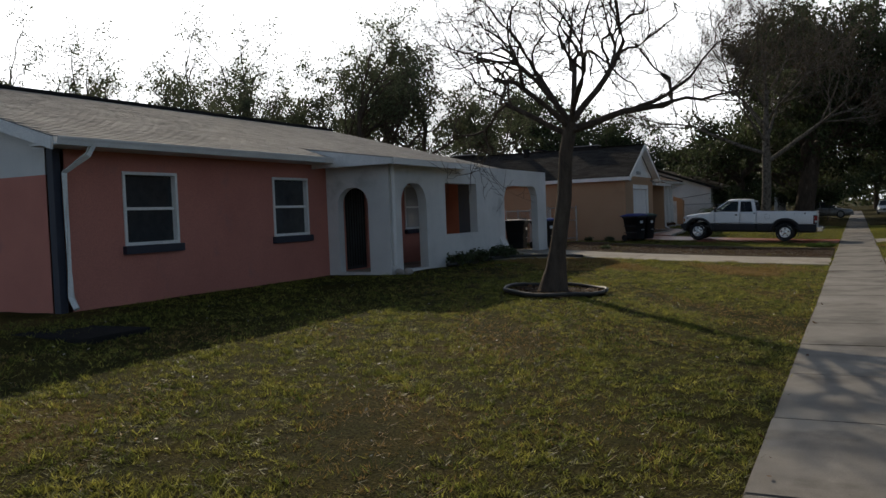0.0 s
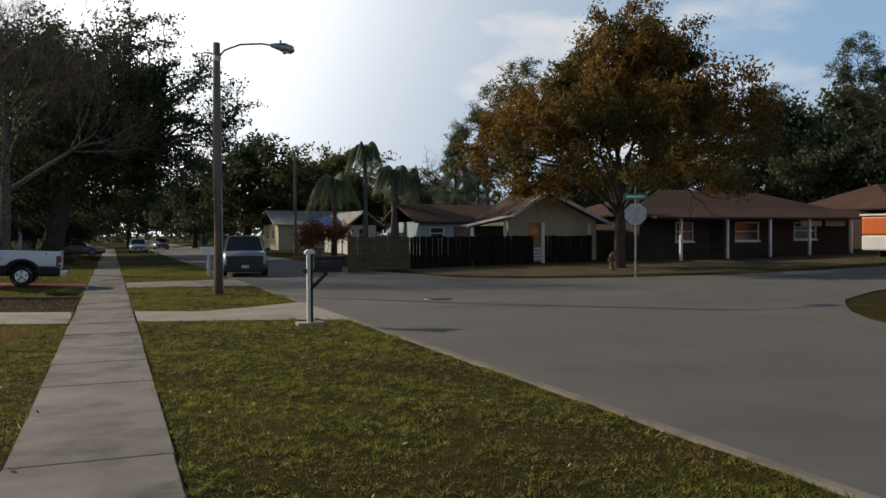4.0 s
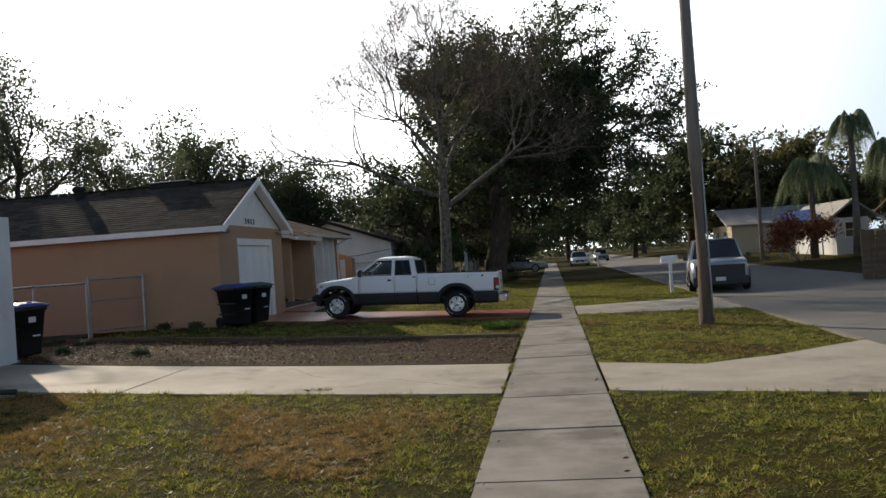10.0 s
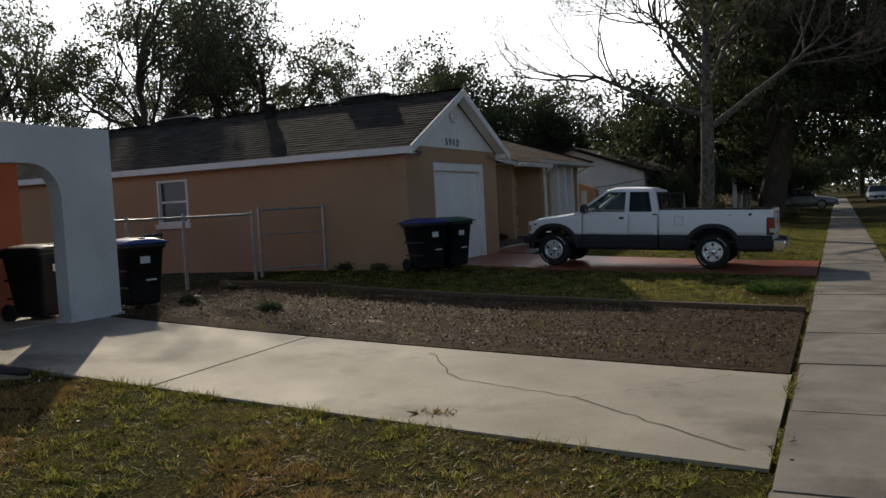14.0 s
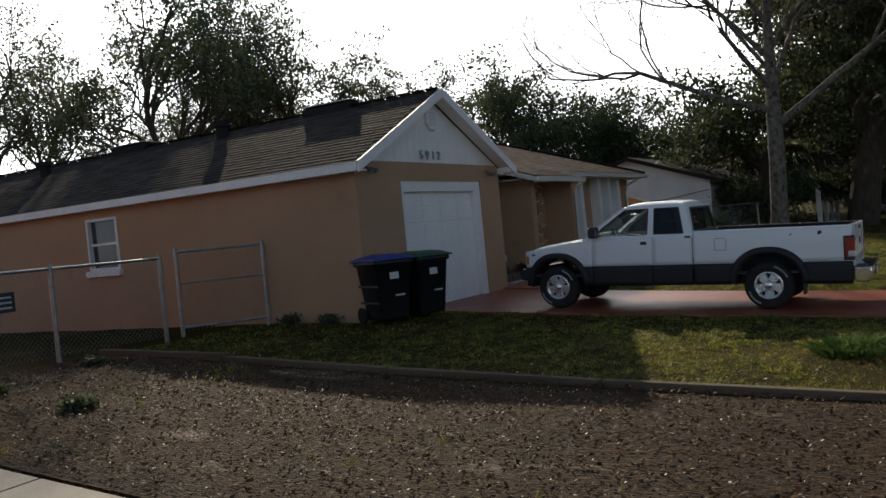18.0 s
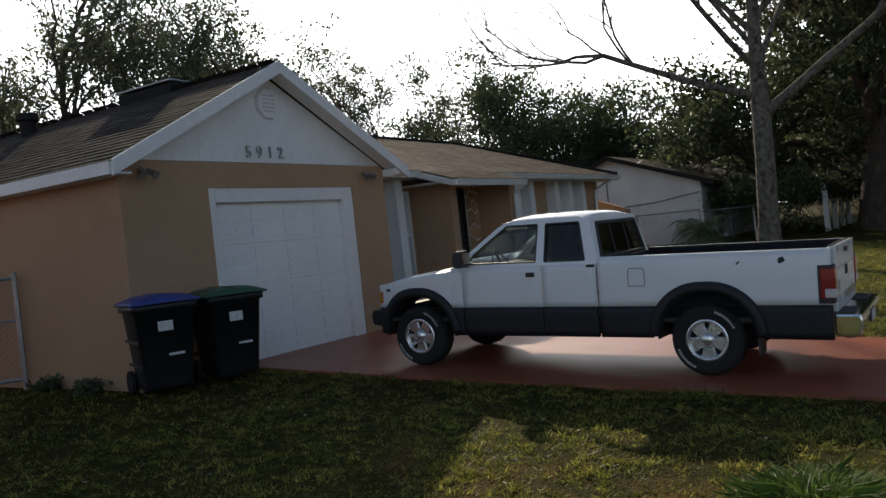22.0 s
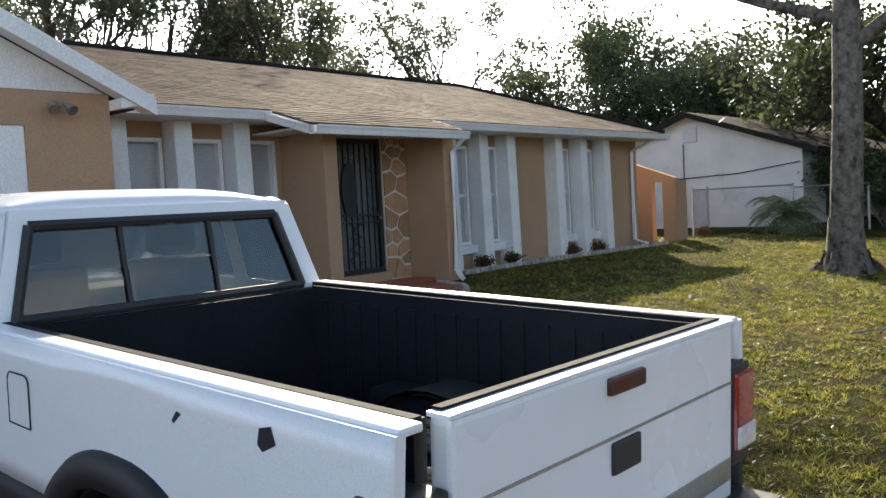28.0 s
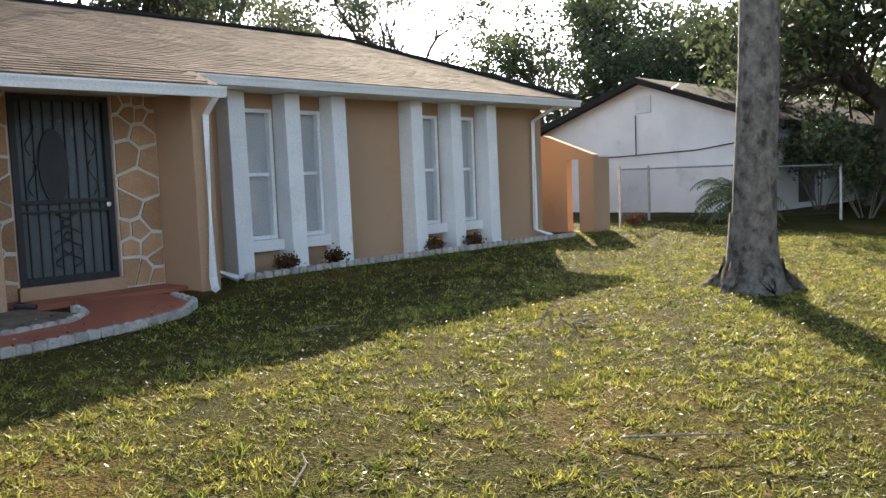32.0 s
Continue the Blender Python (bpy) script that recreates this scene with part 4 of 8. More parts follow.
part("soffit", box(EX, H1X, 8.5, 26.9, EZ - 0.13, EZ - 0.10), M_white, h1)
gutter(h1, (EX, 8.5, EZ - 0.01), (EX, 15.9, EZ - 0.01), (1, 0, 0))
downspout(h1, [(EX + 0.06, 9.15, EZ - 0.1), (EX + 0.02, 9.1, EZ - 0.25), (H1X + 0.07, 9.02, EZ - 0.5), (H1X + 0.07, 9.02, 0.6), (H1X + 0.2, 9.0, 0.42)], 0.09)
# arcade
part("return_wall", wall_panel(rect(H1X + 0.003, H1A - 0.22, 0.2, 2.86), [arch(-10.45, -9.65, 0.42, 2.35, 0.38)], "y", 16.2, 16.42), M_whitestucco, h1, "white stucco wall with an arched opening")
part("arcade_wall", wall_panel(rect(16.2, 26.7, 0.2, 2.93), [arch(16.75, 18.0, 0.42, 2.42, 0.5), rect(19.05, 21.0, 1.15, 2.45), arch(23.0, 25.85, 0.3, 2.45, 0.45)], "x", H1A - 0.22, H1A), M_whitestucco, h1, "white stucco arcade wall with arched openings")
part("column_base", box(H1A - 0.25, H1A + 0.035, 25.82, 26.73, 0.15, 0.42, 0.02), M_whitestucco, h1)
part("buttress", prism([(H1A, 0.3), (H1A + 0.3, 0.3), (H1A, 0.95)], "y", 22.55, 22.95), M_whitestucco, h1)
part("porch_floor", box(H1X, H1A - 0.22, 16.42, 26.5, 0.2, 0.40), M_drive, h1)
porch_roof = bmesh.new()
plane_quad(porch_roof, [(H1A + 0.42, 15.7, 2.93), (H1A + 0.42, 20.1, 2.93), (EX - 0.8, 20.1, 3.28), (EX - 0.8, 15.7, 3.28)], 0.07)
pr = part("porch_roof", porch_roof, M_shingle_pale, h1)
part("porch_fascia", box(H1A + 0.42, H1A + 0.45, 15.7, 20.1, 2.78, 2.92), M_white, h1)
part("carport_roof", box(H1X, H1A - 0.225, 20.12, 26.45, 2.76, 2.86), M_shingle_pale, h1)
part("porch_end_board", prism([(H1A + 0.42, 2.79), (H1A + 0.42, 2.91), (EX - 0.75, 3.24), (EX - 0.75, 2.79)], "y", 15.66, 15.69), M_white, h1)
part("porch_soffit", box(H1X, H1A + 0.40, 15.75, 20.05, 2.83, 2.855), M_white, h1)
part("carport_ceiling", box(H1X, H1A - 0.22, 20.1, 26.5, 2.74, 2.8), M_white, h1)
downspout(h1, [(H1A + 0.06, 16.3, 2.85), (H1A + 0.05, 16.3, 0.55)], 0.08)

# ---- second house: tan stucco with a garage gable ----
h2 = thing("house", "tan stucco bungalow with a garage gable and white pilasters", "house")
GX0, GY0, GY1, GAP = -8.15, 33.66, 38.74, 36.22
garage_poly = [(GY0, 0.2), (GY1, 0.2), (GY1, 2.96), (GY0, 2.96)]
part("garage_wall", wall_panel(garage_poly, [rect(34.97, 37.90, 0.22, 2.63)], "x", GX0 - 0.22, GX0), M_tan, h2)
part("garage_gable", prism([(GY0 + 0.02, 2.97), (GY1 - 0.02, 2.97), (GAP, 4.18)], "x", GX0 - 0.2, GX0 - 0.03), M_white, h2, "white boarded gable")
for k in range(22):
    yb = GY0 + 0.2 + k * 0.213
    top = 2.97 + (1.21 * (1 - abs(yb - GAP) / 2.53)) - 0.05
    if top > 3.05:
        part("gable_groove", box(GX0 - 0.032, GX0 - 0.028, yb - 0.006, yb + 0.006, 2.99, top), M_white, h2)
part("side_wall", wall_panel(rect(-23.5, GX0 - 0.22, 0.2, 3.0), [rect(-15.0, -14.05, 1.55, 2.60)], "y", GY0, GY0 + 0.2), M_tan, h2)
window(h2, "y", GY0, -15.0, -14.05, 1.55, 2.60, -1, sill=0.12)
part("garage_side_wall", box(-10.2, GX0 - 0.22, GY1 - 0.2, GY1, 0.2, 2.96), M_tan, h2)
part("back_wall", box(-23.7, -23.5, GY0, 52.85, 0.2, 3.0), M_tan, h2)
groof = bmesh.new()
E0, E1 = 33.40, 39.10
GZR = 4.31
plane_quad(groof, [(-7.88, E0, 2.90), (-24.0, E0, 2.90), (-24.0, GAP, GZR), (-7.88, GAP, GZR)], 0.07)
plane_quad(groof, [(-24.0, E1, 2.90), (-7.88, E1, 2.90), (-7.88, GAP, GZR), (-24.0, GAP, GZR)], 0.07)
gr = part("garage_roof", groof, M_shingle_grey, h2, "dark grey shingle roof")
shingles(gr, [(-7.88, E0, 2.90), (-24.0, E0, 2.90), (-24.0, GAP, GZR), (-7.88, GAP, GZR)], M_shingle_grey, (-8, 34), limit=200, seed=3)
shingles(gr, [(-24.0, E1, 2.90), (-7.88, E1, 2.90), (-7.88, GAP, GZR), (-24.0, GAP, GZR)], M_shingle_grey, (-8, 38), limit=0, seed=4)
slope = (GZR - 2.90) / (GAP - E0)
for x0, x1 in ((-11.1, -9.9), (-17.1, -15.9)):
    rv = part("ridge_vent", prism([(GAP - 0.14, GZR - 0.06), (GAP + 0.30, GZR - 0.10), (GAP + 0.30, GZR + 0.10), (GAP, GZR + 0.13), (GAP - 0.14, GZR + 0.09)], "x", x0, x1, 0.01), M_patch, gr, "low dark ridge vent")
    part("vent_cap", box(x0 - 0.02, x1 + 0.02, GAP - 0.16, GAP + 0.32, GZR + 0.132, GZR + 0.152, 0.004), M_galv, rv, "pale metal cap")
for x, y in ((-13.15, 35.85), (-19.0, 35.6)):
    zz = 2.90 + slope * (y - E0)
    v = part("roof_vent", tube([(x, y, zz - 0.05), (x, y, zz + 0.22), (x, y, zz + 0.23), (x, y, zz + 0.34)], [0.13, 0.13, 0.19, 0.17], 12), M_patch, gr, "dark metal roof vent")
rake = bmesh.new()
for ya in (E0, E1):
    poly = [(ya, 2.74), (ya, 2.915), (GAP, GZR + 0.025), (GAP, GZR - 0.15)]
    add_prism(rake, poly, "x", -7.90, -7.86)
part("rake_board", rake, M_white, h2, "white painted rake boards")
for ya, yb in ((E0, GY0), (GY1, E1)):
    part("rake_soffit", prism([(ya, 2.80), (yb, 2.86), (yb, 2.96), (ya, 2.90)], "x", GX0 - 0.03, -7.90), M_white, h2)
sof = bmesh.new()
for sgn, ya in ((1, E0), (-1, E1)):
    plane_quad(sof, [(-7.91, ya, 2.80), (GX0, ya, 2.80), (GX0, GAP, GZR - 0.09), (-7.91, GAP, GZR - 0.09)], 0.015)
part("gable_soffit", sof, M_white, h2)
part("eave_fascia", box(-24.0, -7.90, E0 - 0.025, E0, 2.76, 2.90), M_white, h2)
part("eave_soffit", box(-24.0, -7.90, E0, GY0, 2.765, 2.785), M_white, h2)
# garage door: four rows of four pressed panels
gd = part("garage_door", box(GX0 - 0.16, GX0 - 0.13, 35.09, 37.66, 0.23, 2.44), M_whitedoor, h2, "white sectional garage door")
for r in range(4):
    zr = 0.25 + r * 0.547
    sec = part("door_section", box(GX0 - 0.13, GX0 - 0.115, 35.09, 37.66, zr, zr + 0.538, 0.006), M_whitedoor, gd)
    for c in range(4):
        yc = 35.15 + c * 0.632
        for zz in (zr + 0.07, zr + 0.30):
            part("pressed_panel", box(GX0 - 0.115, GX0 - 0.108, yc, yc + 0.52, zz, zz + 0.17, 0.006), M_whitedoor, sec)
for nm, a, b, c, d in (("door_jamb", 34.97, 35.09, 0.22, 2.63), ("door_jamb", 37.66, 37.90, 0.22, 2.63), ("door_head", 35.09, 37.66, 2.44, 2.63)):
    part(nm, box(GX0 - 0.15, GX0 - 0.02, a, b, c, d, 0.008), M_white, h2)
part("door_recess", box(GX0 - 0.6, GX0 - 0.23, 35.0, 38.0, 0.2, 2.7), M_dark, h2)
# gable vent: white rounded louvre
vent = bmesh.new()
bmesh.ops.create_cone(vent, cap_ends=True, segments=8, radius1=0.24, radius2=0.21, depth=0.05, matrix=Matrix.Translation((GX0 - 0.01, GAP, 3.79)) @ Matrix.Rotation(math.pi / 2, 4, "Y") @ Matrix.Rotation(math.pi / 8, 4, "Z"))
vn = part("gable_vent", vent, M_white, h2, "white octagonal louvred gable vent")
for k in range(5):
    part("louvre", box(GX0 + 0.012, GX0 + 0.022, GAP - 0.11, GAP + 0.11, 3.67 + k * 0.055, 3.695 + k * 0.055), M_label, vn)
# house number
for k, ch in enumerate("5912"):
    cu = bpy.data.curves.new("numeral", "FONT")
    cu.body, cu.size, cu.extrude = ch, 0.23, 0.012
    ob = new("house_numeral", cu)
    ob.data.materials.append(M_galv)
    ob.parent = h2
    ob.matrix_world = Matrix.Translation((GX0 - 0.005, 35.70 + k * 0.205, 3.035)) @ Matrix.Rotation(math.pi / 2, 4, "Z") @ Matrix.Rotation(math.pi / 2, 4, "X")
    tagged(ob, "grey metal house numeral")
for y in (33.97, 38.2):
    lampm = part("flood_lamp", tube([(GX0, y, 2.86), (GX0 + 0.06, y, 2.84), (GX0 + 0.1, y, 2.80)], 0.02, 6), M_galv, h2, "small twin flood lamp")
    for s in (-0.06, 0.06):
        part("lamp_head", tube([(GX0 + 0.06, y + s, 2.84), (GX0 + 0.12, y + s * 1.3, 2.80), (GX0 + 0.17, y + s * 1.5, 2.76)], [0.025, 0.035, 0.055], 10), M_galv, lampm)

# main front, set back
FX = -10.0
wins = [(39.75, 40.35), (40.65, 41.25), (41.55, 42.15), (46.0, 46.5), (46.82, 47.36), (49.28, 49.88), (50.22, 50.82)]
W0, W1 = 0.92, 2.74
hole = [rect(a, b, W0, W1) for a, b in wins]
part("front_wall", wall_panel(rect(GY1, 52.85, 0.25, 3.0), hole, "x", FX - 0.2, FX), M_tan, h2)
part("end_wall", box(-23.5, FX - 0.2, 52.65, 52.85, 0.2, 3.0), M_tan, h2)
for i, (a, b) in enumerate(wins):
    wn = window(h2, "x", FX, a, b, W0, W1, 1, sill=0.0, blind=True)
    if i in (0, 2):
        part("dark_lower_sash", box(FX - 0.074, FX - 0.068, a + 0.055, b - 0.055, W0 + 0.055, (W0 + W1) / 2 - 0.025), M_pane, wn, "dark lower sash pane")
for a, b in ((39.7, 42.22), (45.95, 47.42), (49.22, 50.88)):
    part("window_ledge", box(FX, FX + 0.13, a, b, W0 - 0.16, W0 - 0.005, 0.01), M_white, h2)
pil = [39.6, 40.5, 41.4, 45.75, 46.66, 47.5, 49.12, 50.06, 51.0]
for y in pil:
    part("pilaster", prism([(FX, 0.25), (FX + 0.34, 0.25), (FX + 0.30, 2.945), (FX, 2.945)], "y", y - 0.13, y + 0.13, 0.012), M_white, h2, "white tapered pilaster")
# entry: recess between two short walls
part("entry_wall", box(FX + 0.003, -9.02, 42.25, 42.5, 0.25, 2.86, 0.015), M_tan, h2)
DX = -9.75
part("entry_back", wall_panel(rect(42.5, 44.60, 0.25, 2.9), [rect(42.9, 44.02, 0.66, 2.78)], "x", FX + 0.003, DX), M_tan, h2)
part("entry_wall", box(FX + 0.003, -8.88, 44.60, 44.86, 0.25, 2.86, 0.015), M_tan, h2)
part("entry_step", box(DX, -9.2, 42.5, 44.60, 0.3, 0.512), M_redpaint, h2)
part("door_sill", box(DX, DX + 0.10, 42.85, 44.07, 0.512, 0.66, 0.01), M_tan, h2)
D0, D1, DZ0, DZ1 = 42.9, 44.02, 0.66, 2.78
door = part("security_door", box(DX - 0.08, DX - 0.05, D0, D1, DZ0, DZ1), M_doorglass, h2, "black iron security door over grey glass")
for a, b, c, d in ((D0, D0 + 0.075, DZ0, DZ1), (D1 - 0.075, D1, DZ0, DZ1), (D0 + 0.075, D1 - 0.075, DZ1 - 0.07, DZ1), (D0 + 0.075, D1 - 0.075, DZ0, DZ0 + 0.08), (D0 + 0.075, D1 - 0.075, 1.56, 1.61), (D0 + 0.075, D1 - 0.075, 1.46, 1.49)):
    part("door_rail", box(DX - 0.05, DX + 0.02, a, b, c, d, 0.004), M_iron, door)
for k in range(8):
    yb = D0 + 0.15 + k * 0.117
    part("door_bar", box(DX - 0.045, DX - 0.025, yb - 0.006, yb + 0.006, DZ0 + 0.08, DZ1 - 0.07), M_iron, door)
for s in (-1, 1):
    for c in range(3):
        pts = [(DX - 0.015, 43.46 + s * (0.05 + 0.10 * math.sin(t * 5 + c)), 0.82 + 0.2 * c + 0.22 * t) for t in np.linspace(0, 1, 12)]
        part("scroll", tube(pts, 0.009, 5), M_iron, door)
    for c in range(2):
        pts = [(DX - 0.015, 43.46 + s * (0.34 + 0.05 * math.sin(t * 6)), 1.65 + 0.45 * c + 0.4 * t) for t in np.linspace(0, 1, 12)]
        part("scroll", tube(pts, 0.009, 5), M_iron, door)
bm = lathe([(0.0, -0.012), (0.17, -0.012), (0.17, 0.012), (0.0, 0.012)], "y", 28)
bmesh.ops.transform(bm, verts=bm.verts, matrix=Matrix.Translation((DX - 0.02, 43.36, 1.98)) @ Matrix.Rotation(math.pi / 2, 4, "Z") @ Matrix.Diagonal((0.95, 1, 2.5, 1)))
part("oval_panel", bm, M_iron, door, "dark oval iron panel")
part("door_knob", tube([(DX, 43.93, 1.53), (DX + 0.06, 43.93, 1.53)], [0.02, 0.03], 8), M_chrome, door)
# flagstones each side of the door
def flagstones(y0, y1, z0, z1, n, seed):
    rng = random.Random(seed)
    part("mortar", box(DX + 0.003, DX + 0.022, y0, y1, z0, z1), M_mortar, h2, "white mortar between flagstones")
    seeds = [(rng.uniform(y0, y1), rng.uniform(z0, z1)) for _ in range(n)]
    for _ in range(2):  # even the cells out
        cells = [clip_cell(seeds, i, y0, y1, z0, z1) for i in range(n)]
        seeds = [(sum(p[0] for p in c) / len(c), sum(p[1] for p in c) / len(c)) if c else s for c, s in zip(cells, seeds)]
    for i in range(n):
        c = clip_cell(seeds, i, y0, y1, z0, z1)
        if len(c) < 3:
            continue
        cy, cz = sum(p[0] for p in c) / len(c), sum(p[1] for p in c) / len(c)
        c2 = []
        for p in c:
            d = math.hypot(p[0] - cy, p[1] - cz)
            s = max(0.3, 1 - 0.026 / max(d, 0.03))
            c2.append((cy + (p[0] - cy) * s, cz + (p[1] - cz) * s))
        bm = bmesh.new()
        add_prism(bm, c2, "x", DX + 0.022, DX + 0.036 + rng.random() * 0.012)
        part("flagstone", bm, M_stone, h2)


def clip_cell(seeds, i, y0, y1, z0, z1):
    c = [(y0, z0), (y1, z0), (y1, z1), (y0, z1)]
    sx, sy = seeds[i]
    for j, (ox, oy) in enumerate(seeds):
        if j == i:
            continue
        mx, my, dx, dy = (sx + ox) / 2, (sy + oy) / 2, ox - sx, oy - sy
        out = []
        for k in range(len(c)):
            p, q = c[k], c[(k + 1) % len(c)]
            dp, dq = (p[0] - mx) * dx + (p[1] - my) * dy, (q[0] - mx) * dx + (q[1] - my) * dy
            if dp <= 0:
                out.append(p)
            if dp * dq < 0:
                t = dp / (dp - dq)
                out.append((p[0] + (q[0] - p[0]) * t, p[1] + (q[1] - p[1]) * t))
        c = out
        if not c:
            break
    return c


flagstones(42.5, 42.88, 0.515, 2.86, 13, 2)
flagstones(44.05, 44.60, 0.515, 2.86, 22, 5)
# main roof with a hip at the far end
RX, RTZ = -14.6, 4.82
EXM, EZM = -9.38, 3.10
XB = -19.8
RY0 = 41.3
mroof = bmesh.new()
plane_quad(mroof, [(EXM, 38.9, EZM), (EXM, 53.15, EZM), (RX, 51.9, RTZ), (RX, RY0, RTZ)], 0.09)
plane_quad(mroof, [(XB, 53.15, EZM), (XB, 38.9, EZM), (RX, RY0, RTZ), (RX, 51.9, RTZ)], 0.09)
plane_quad(mroof, [(EXM, 53.15, EZM), (XB, 53.15, EZM), (RX, 51.9, RTZ)], 0.09)
plane_quad(mroof, [(XB, 38.9, EZM), (EXM, 38.9, EZM), (RX, RY0, RTZ)], 0.09)
mr = part("main_roof", mroof, M_shingle_tan, h2, "tan brown shingle roof")
shingles(mr, [(EXM, 38.9, EZM), (EXM, 53.15, EZM), (RX, 51.9, RTZ), (RX, RY0, RTZ)], M_shingle_tan, (-9, 42), limit=300, seed=7, butt=0.008)
pslope = (RTZ - EZM) / (EXM - RX)
eroof = bmesh.new()
PEX = -8.62
plane_quad(eroof, [(PEX, 41.75, EZM - pslope * (PEX - EXM)), (PEX, 44.82, EZM - pslope * (PEX - EXM)), (EXM, 44.95, EZM + 0.004), (EXM, 41.6, EZM + 0.004)], 0.09)
er = part("entry_roof", eroof, M_shingle_tan, h2, "tan brown shingle entry roof")
shingles(er, [(PEX, 41.75, EZM - pslope * (PEX - EXM)), (PEX, 44.82, EZM - pslope * (PEX - EXM)), (EXM, 44.82, EZM), (EXM, 41.65, EZM)], M_shingle_tan, (-9, 42), limit=40, seed=8)
PEZ = EZM - pslope * (PEX - EXM) - 0.03
gutter(h2, (EXM, GY1 + 0.05, EZM - 0.03), (EXM, 41.6, EZM - 0.03), (1, 0, 0))
gutter(h2, (EXM, 41.6, EZM - 0.03), (PEX, 41.75, PEZ), (0.25, -0.97, 0))
gutter(h2, (PEX, 41.75, PEZ), (PEX, 44.86, PEZ), (1, 0, 0))
gutter(h2, (EXM, 44.95, EZM - 0.03), (EXM, 53.2, EZM - 0.03), (1, 0, 0))
part("soffit", box(FX, EXM, GY1, 53.1, EZM - 0.15, EZM - 0.12), M_white, h2)
part("entry_ceiling", box(FX, PEX - 0.02, 41.78, 44.8, 2.80, 2.83), M_white, h2)
part("entry_fascia", box(PEX - 0.03, PEX, 41.75, 44.82, 2.76, PEZ), M_white, h2)
part("ridge_cap", tube([(RX, RY0, RTZ + 0.02), (RX, 51.9, RTZ + 0.02), (EXM, 53.15, EZM + 0.03)], 0.06, 6), M_patch, h2)
part("end_fascia", box(XB, EXM, 53.15, 53.18, EZM - 0.16, EZM - 0.02), M_white, h2)
downspout(h2, [(PEX + 0.06, 44.75, PEZ - 0.1), (-8.82, 44.75, PEZ - 0.3), (-8.82, 44.72, 0.62), (-8.62, 44.62, 0.50)])
downspout(h2, [(EXM + 0.06, 45.2, EZM - 0.12), (FX + 0.42, 45.2, EZM - 0.35), (FX + 0.42, 45.2, 0.62), (FX + 0.66, 45.4, 0.5)])
downspout(h2, [(EXM + 0.06, 52.5, EZM - 0.12), (FX + 0.08, 52.5, EZM - 0.4), (FX + 0.08, 52.5, 0.62), (FX + 0.35, 52.65, 0.5)])
# wing wall with a doorway
part("wing_wall", wall_panel([(-13.5, 0.3), (-9.62, 0.3), (-9.62, 2.05), (-10.84, 2.5), (-13.5, 2.5)], [rect(-10.28, -9.98, 0.46, 1.97)], "y", 54.1, 54.3), M_tan, h2)
part("wing_return", box(-9.82, -9.62, 54.3, 54.7, 0.3, 2.0), M_tan, h2)


# ---- vehicles ----
def wheel(parent, x, y, side, r=0.355, rim=0.205, wid=0.235, lettered=False, spokes=5, rim_mat=None):
    """A tyre with a spoked rim at (x, y); side: +1 or -1, the way its face looks along y."""
    s = side
    prof = [(rim, -wid / 2 * s), (r - 0.05, -wid / 2 * s - 0.012 * s), (r - 0.012, -wid / 2 * s + 0.02 * s), (r, -wid / 4 * s), (r, wid / 4 * s), (r - 0.012, wid / 2 * s - 0.02 * s), (r - 0.05, wid / 2 * s + 0.012 * s), (rim, wid / 2 * s), (rim - 0.012, wid / 2 * s - 0.03 * s), (rim - 0.012, -wid / 2 * s), (rim, -wid / 2 * s)]
    m = Matrix.Translation((x, y, r))
    ty = part("wheel", lathe(prof), M_tyre, parent, "black tyre on a chrome spoked rim", True)
    ty.matrix_local = m
    rm = rim_mat or M_alloy
    lip = part("rim", lathe([(rim, wid / 2 * s), (rim - 0.012, wid / 2 * s + 0.01 * s), (rim - 0.03, wid / 2 * s), (rim - 0.035, wid / 2 * s - 0.07 * s), (rim - 0.005, wid / 2 * s - 0.07 * s)]), rm, ty, "", True)
    part("rim_dish", lathe([(0.0, wid / 2 * s - 0.09 * s), (rim - 0.02, wid / 2 * s - 0.10 * s), (rim - 0.02, wid / 2 * s - 0.12 * s), (0.0, wid / 2 * s - 0.12 * s)]), M_black, ty)
    for k in range(spokes):
        a = 2 * math.pi * k / spokes + 0.3
        bm = bmesh.new()
        poly = [(0.03, -0.05), (rim * 0.45, -0.060), (rim * 0.72, -0.076), (rim - 0.016, -0.102), (rim - 0.016, 0.094), (rim * 0.72, 0.064), (rim * 0.45, 0.050), (0.03, 0.05)]
        add_prism(bm, poly, "y", wid / 2 * s - 0.075 * s, wid / 2 * s - 0.022 * s)
        bmesh.ops.bevel(bm, geom=list(bm.edges), offset=0.008, segments=1, affect="EDGES")
        bmesh.ops.rotate(bm, verts=bm.verts, matrix=Matrix.Rotation(a, 3, "Y"))
        part("spoke", bm, rm, ty)
    part("hub_cap", lathe([(0.0, wid / 2 * s + 0.012 * s), (0.045, wid / 2 * s + 0.010 * s), (0.074, wid / 2 * s - 0.012 * s), (0.08, wid / 2 * s - 0.06 * s), (0.0, wid / 2 * s - 0.06 * s)], segs=18), rm, ty, "", True)
    if lettered:
        for base, cnt in ((0.35, 10), (3.6, 10)):
            for k in range(cnt):
                a = base + k * 0.085
                bm = box(r - 0.078, r - 0.054, wid / 2 * s + 0.0155 * s, wid / 2 * s + 0.017 * s, -0.006, 0.006)
                bmesh.ops.rotate(bm, verts=bm.verts, matrix=Matrix.Rotation(a, 3, "Y"))
                part("tyre_mark", bm, M_label, ty)
    return ty


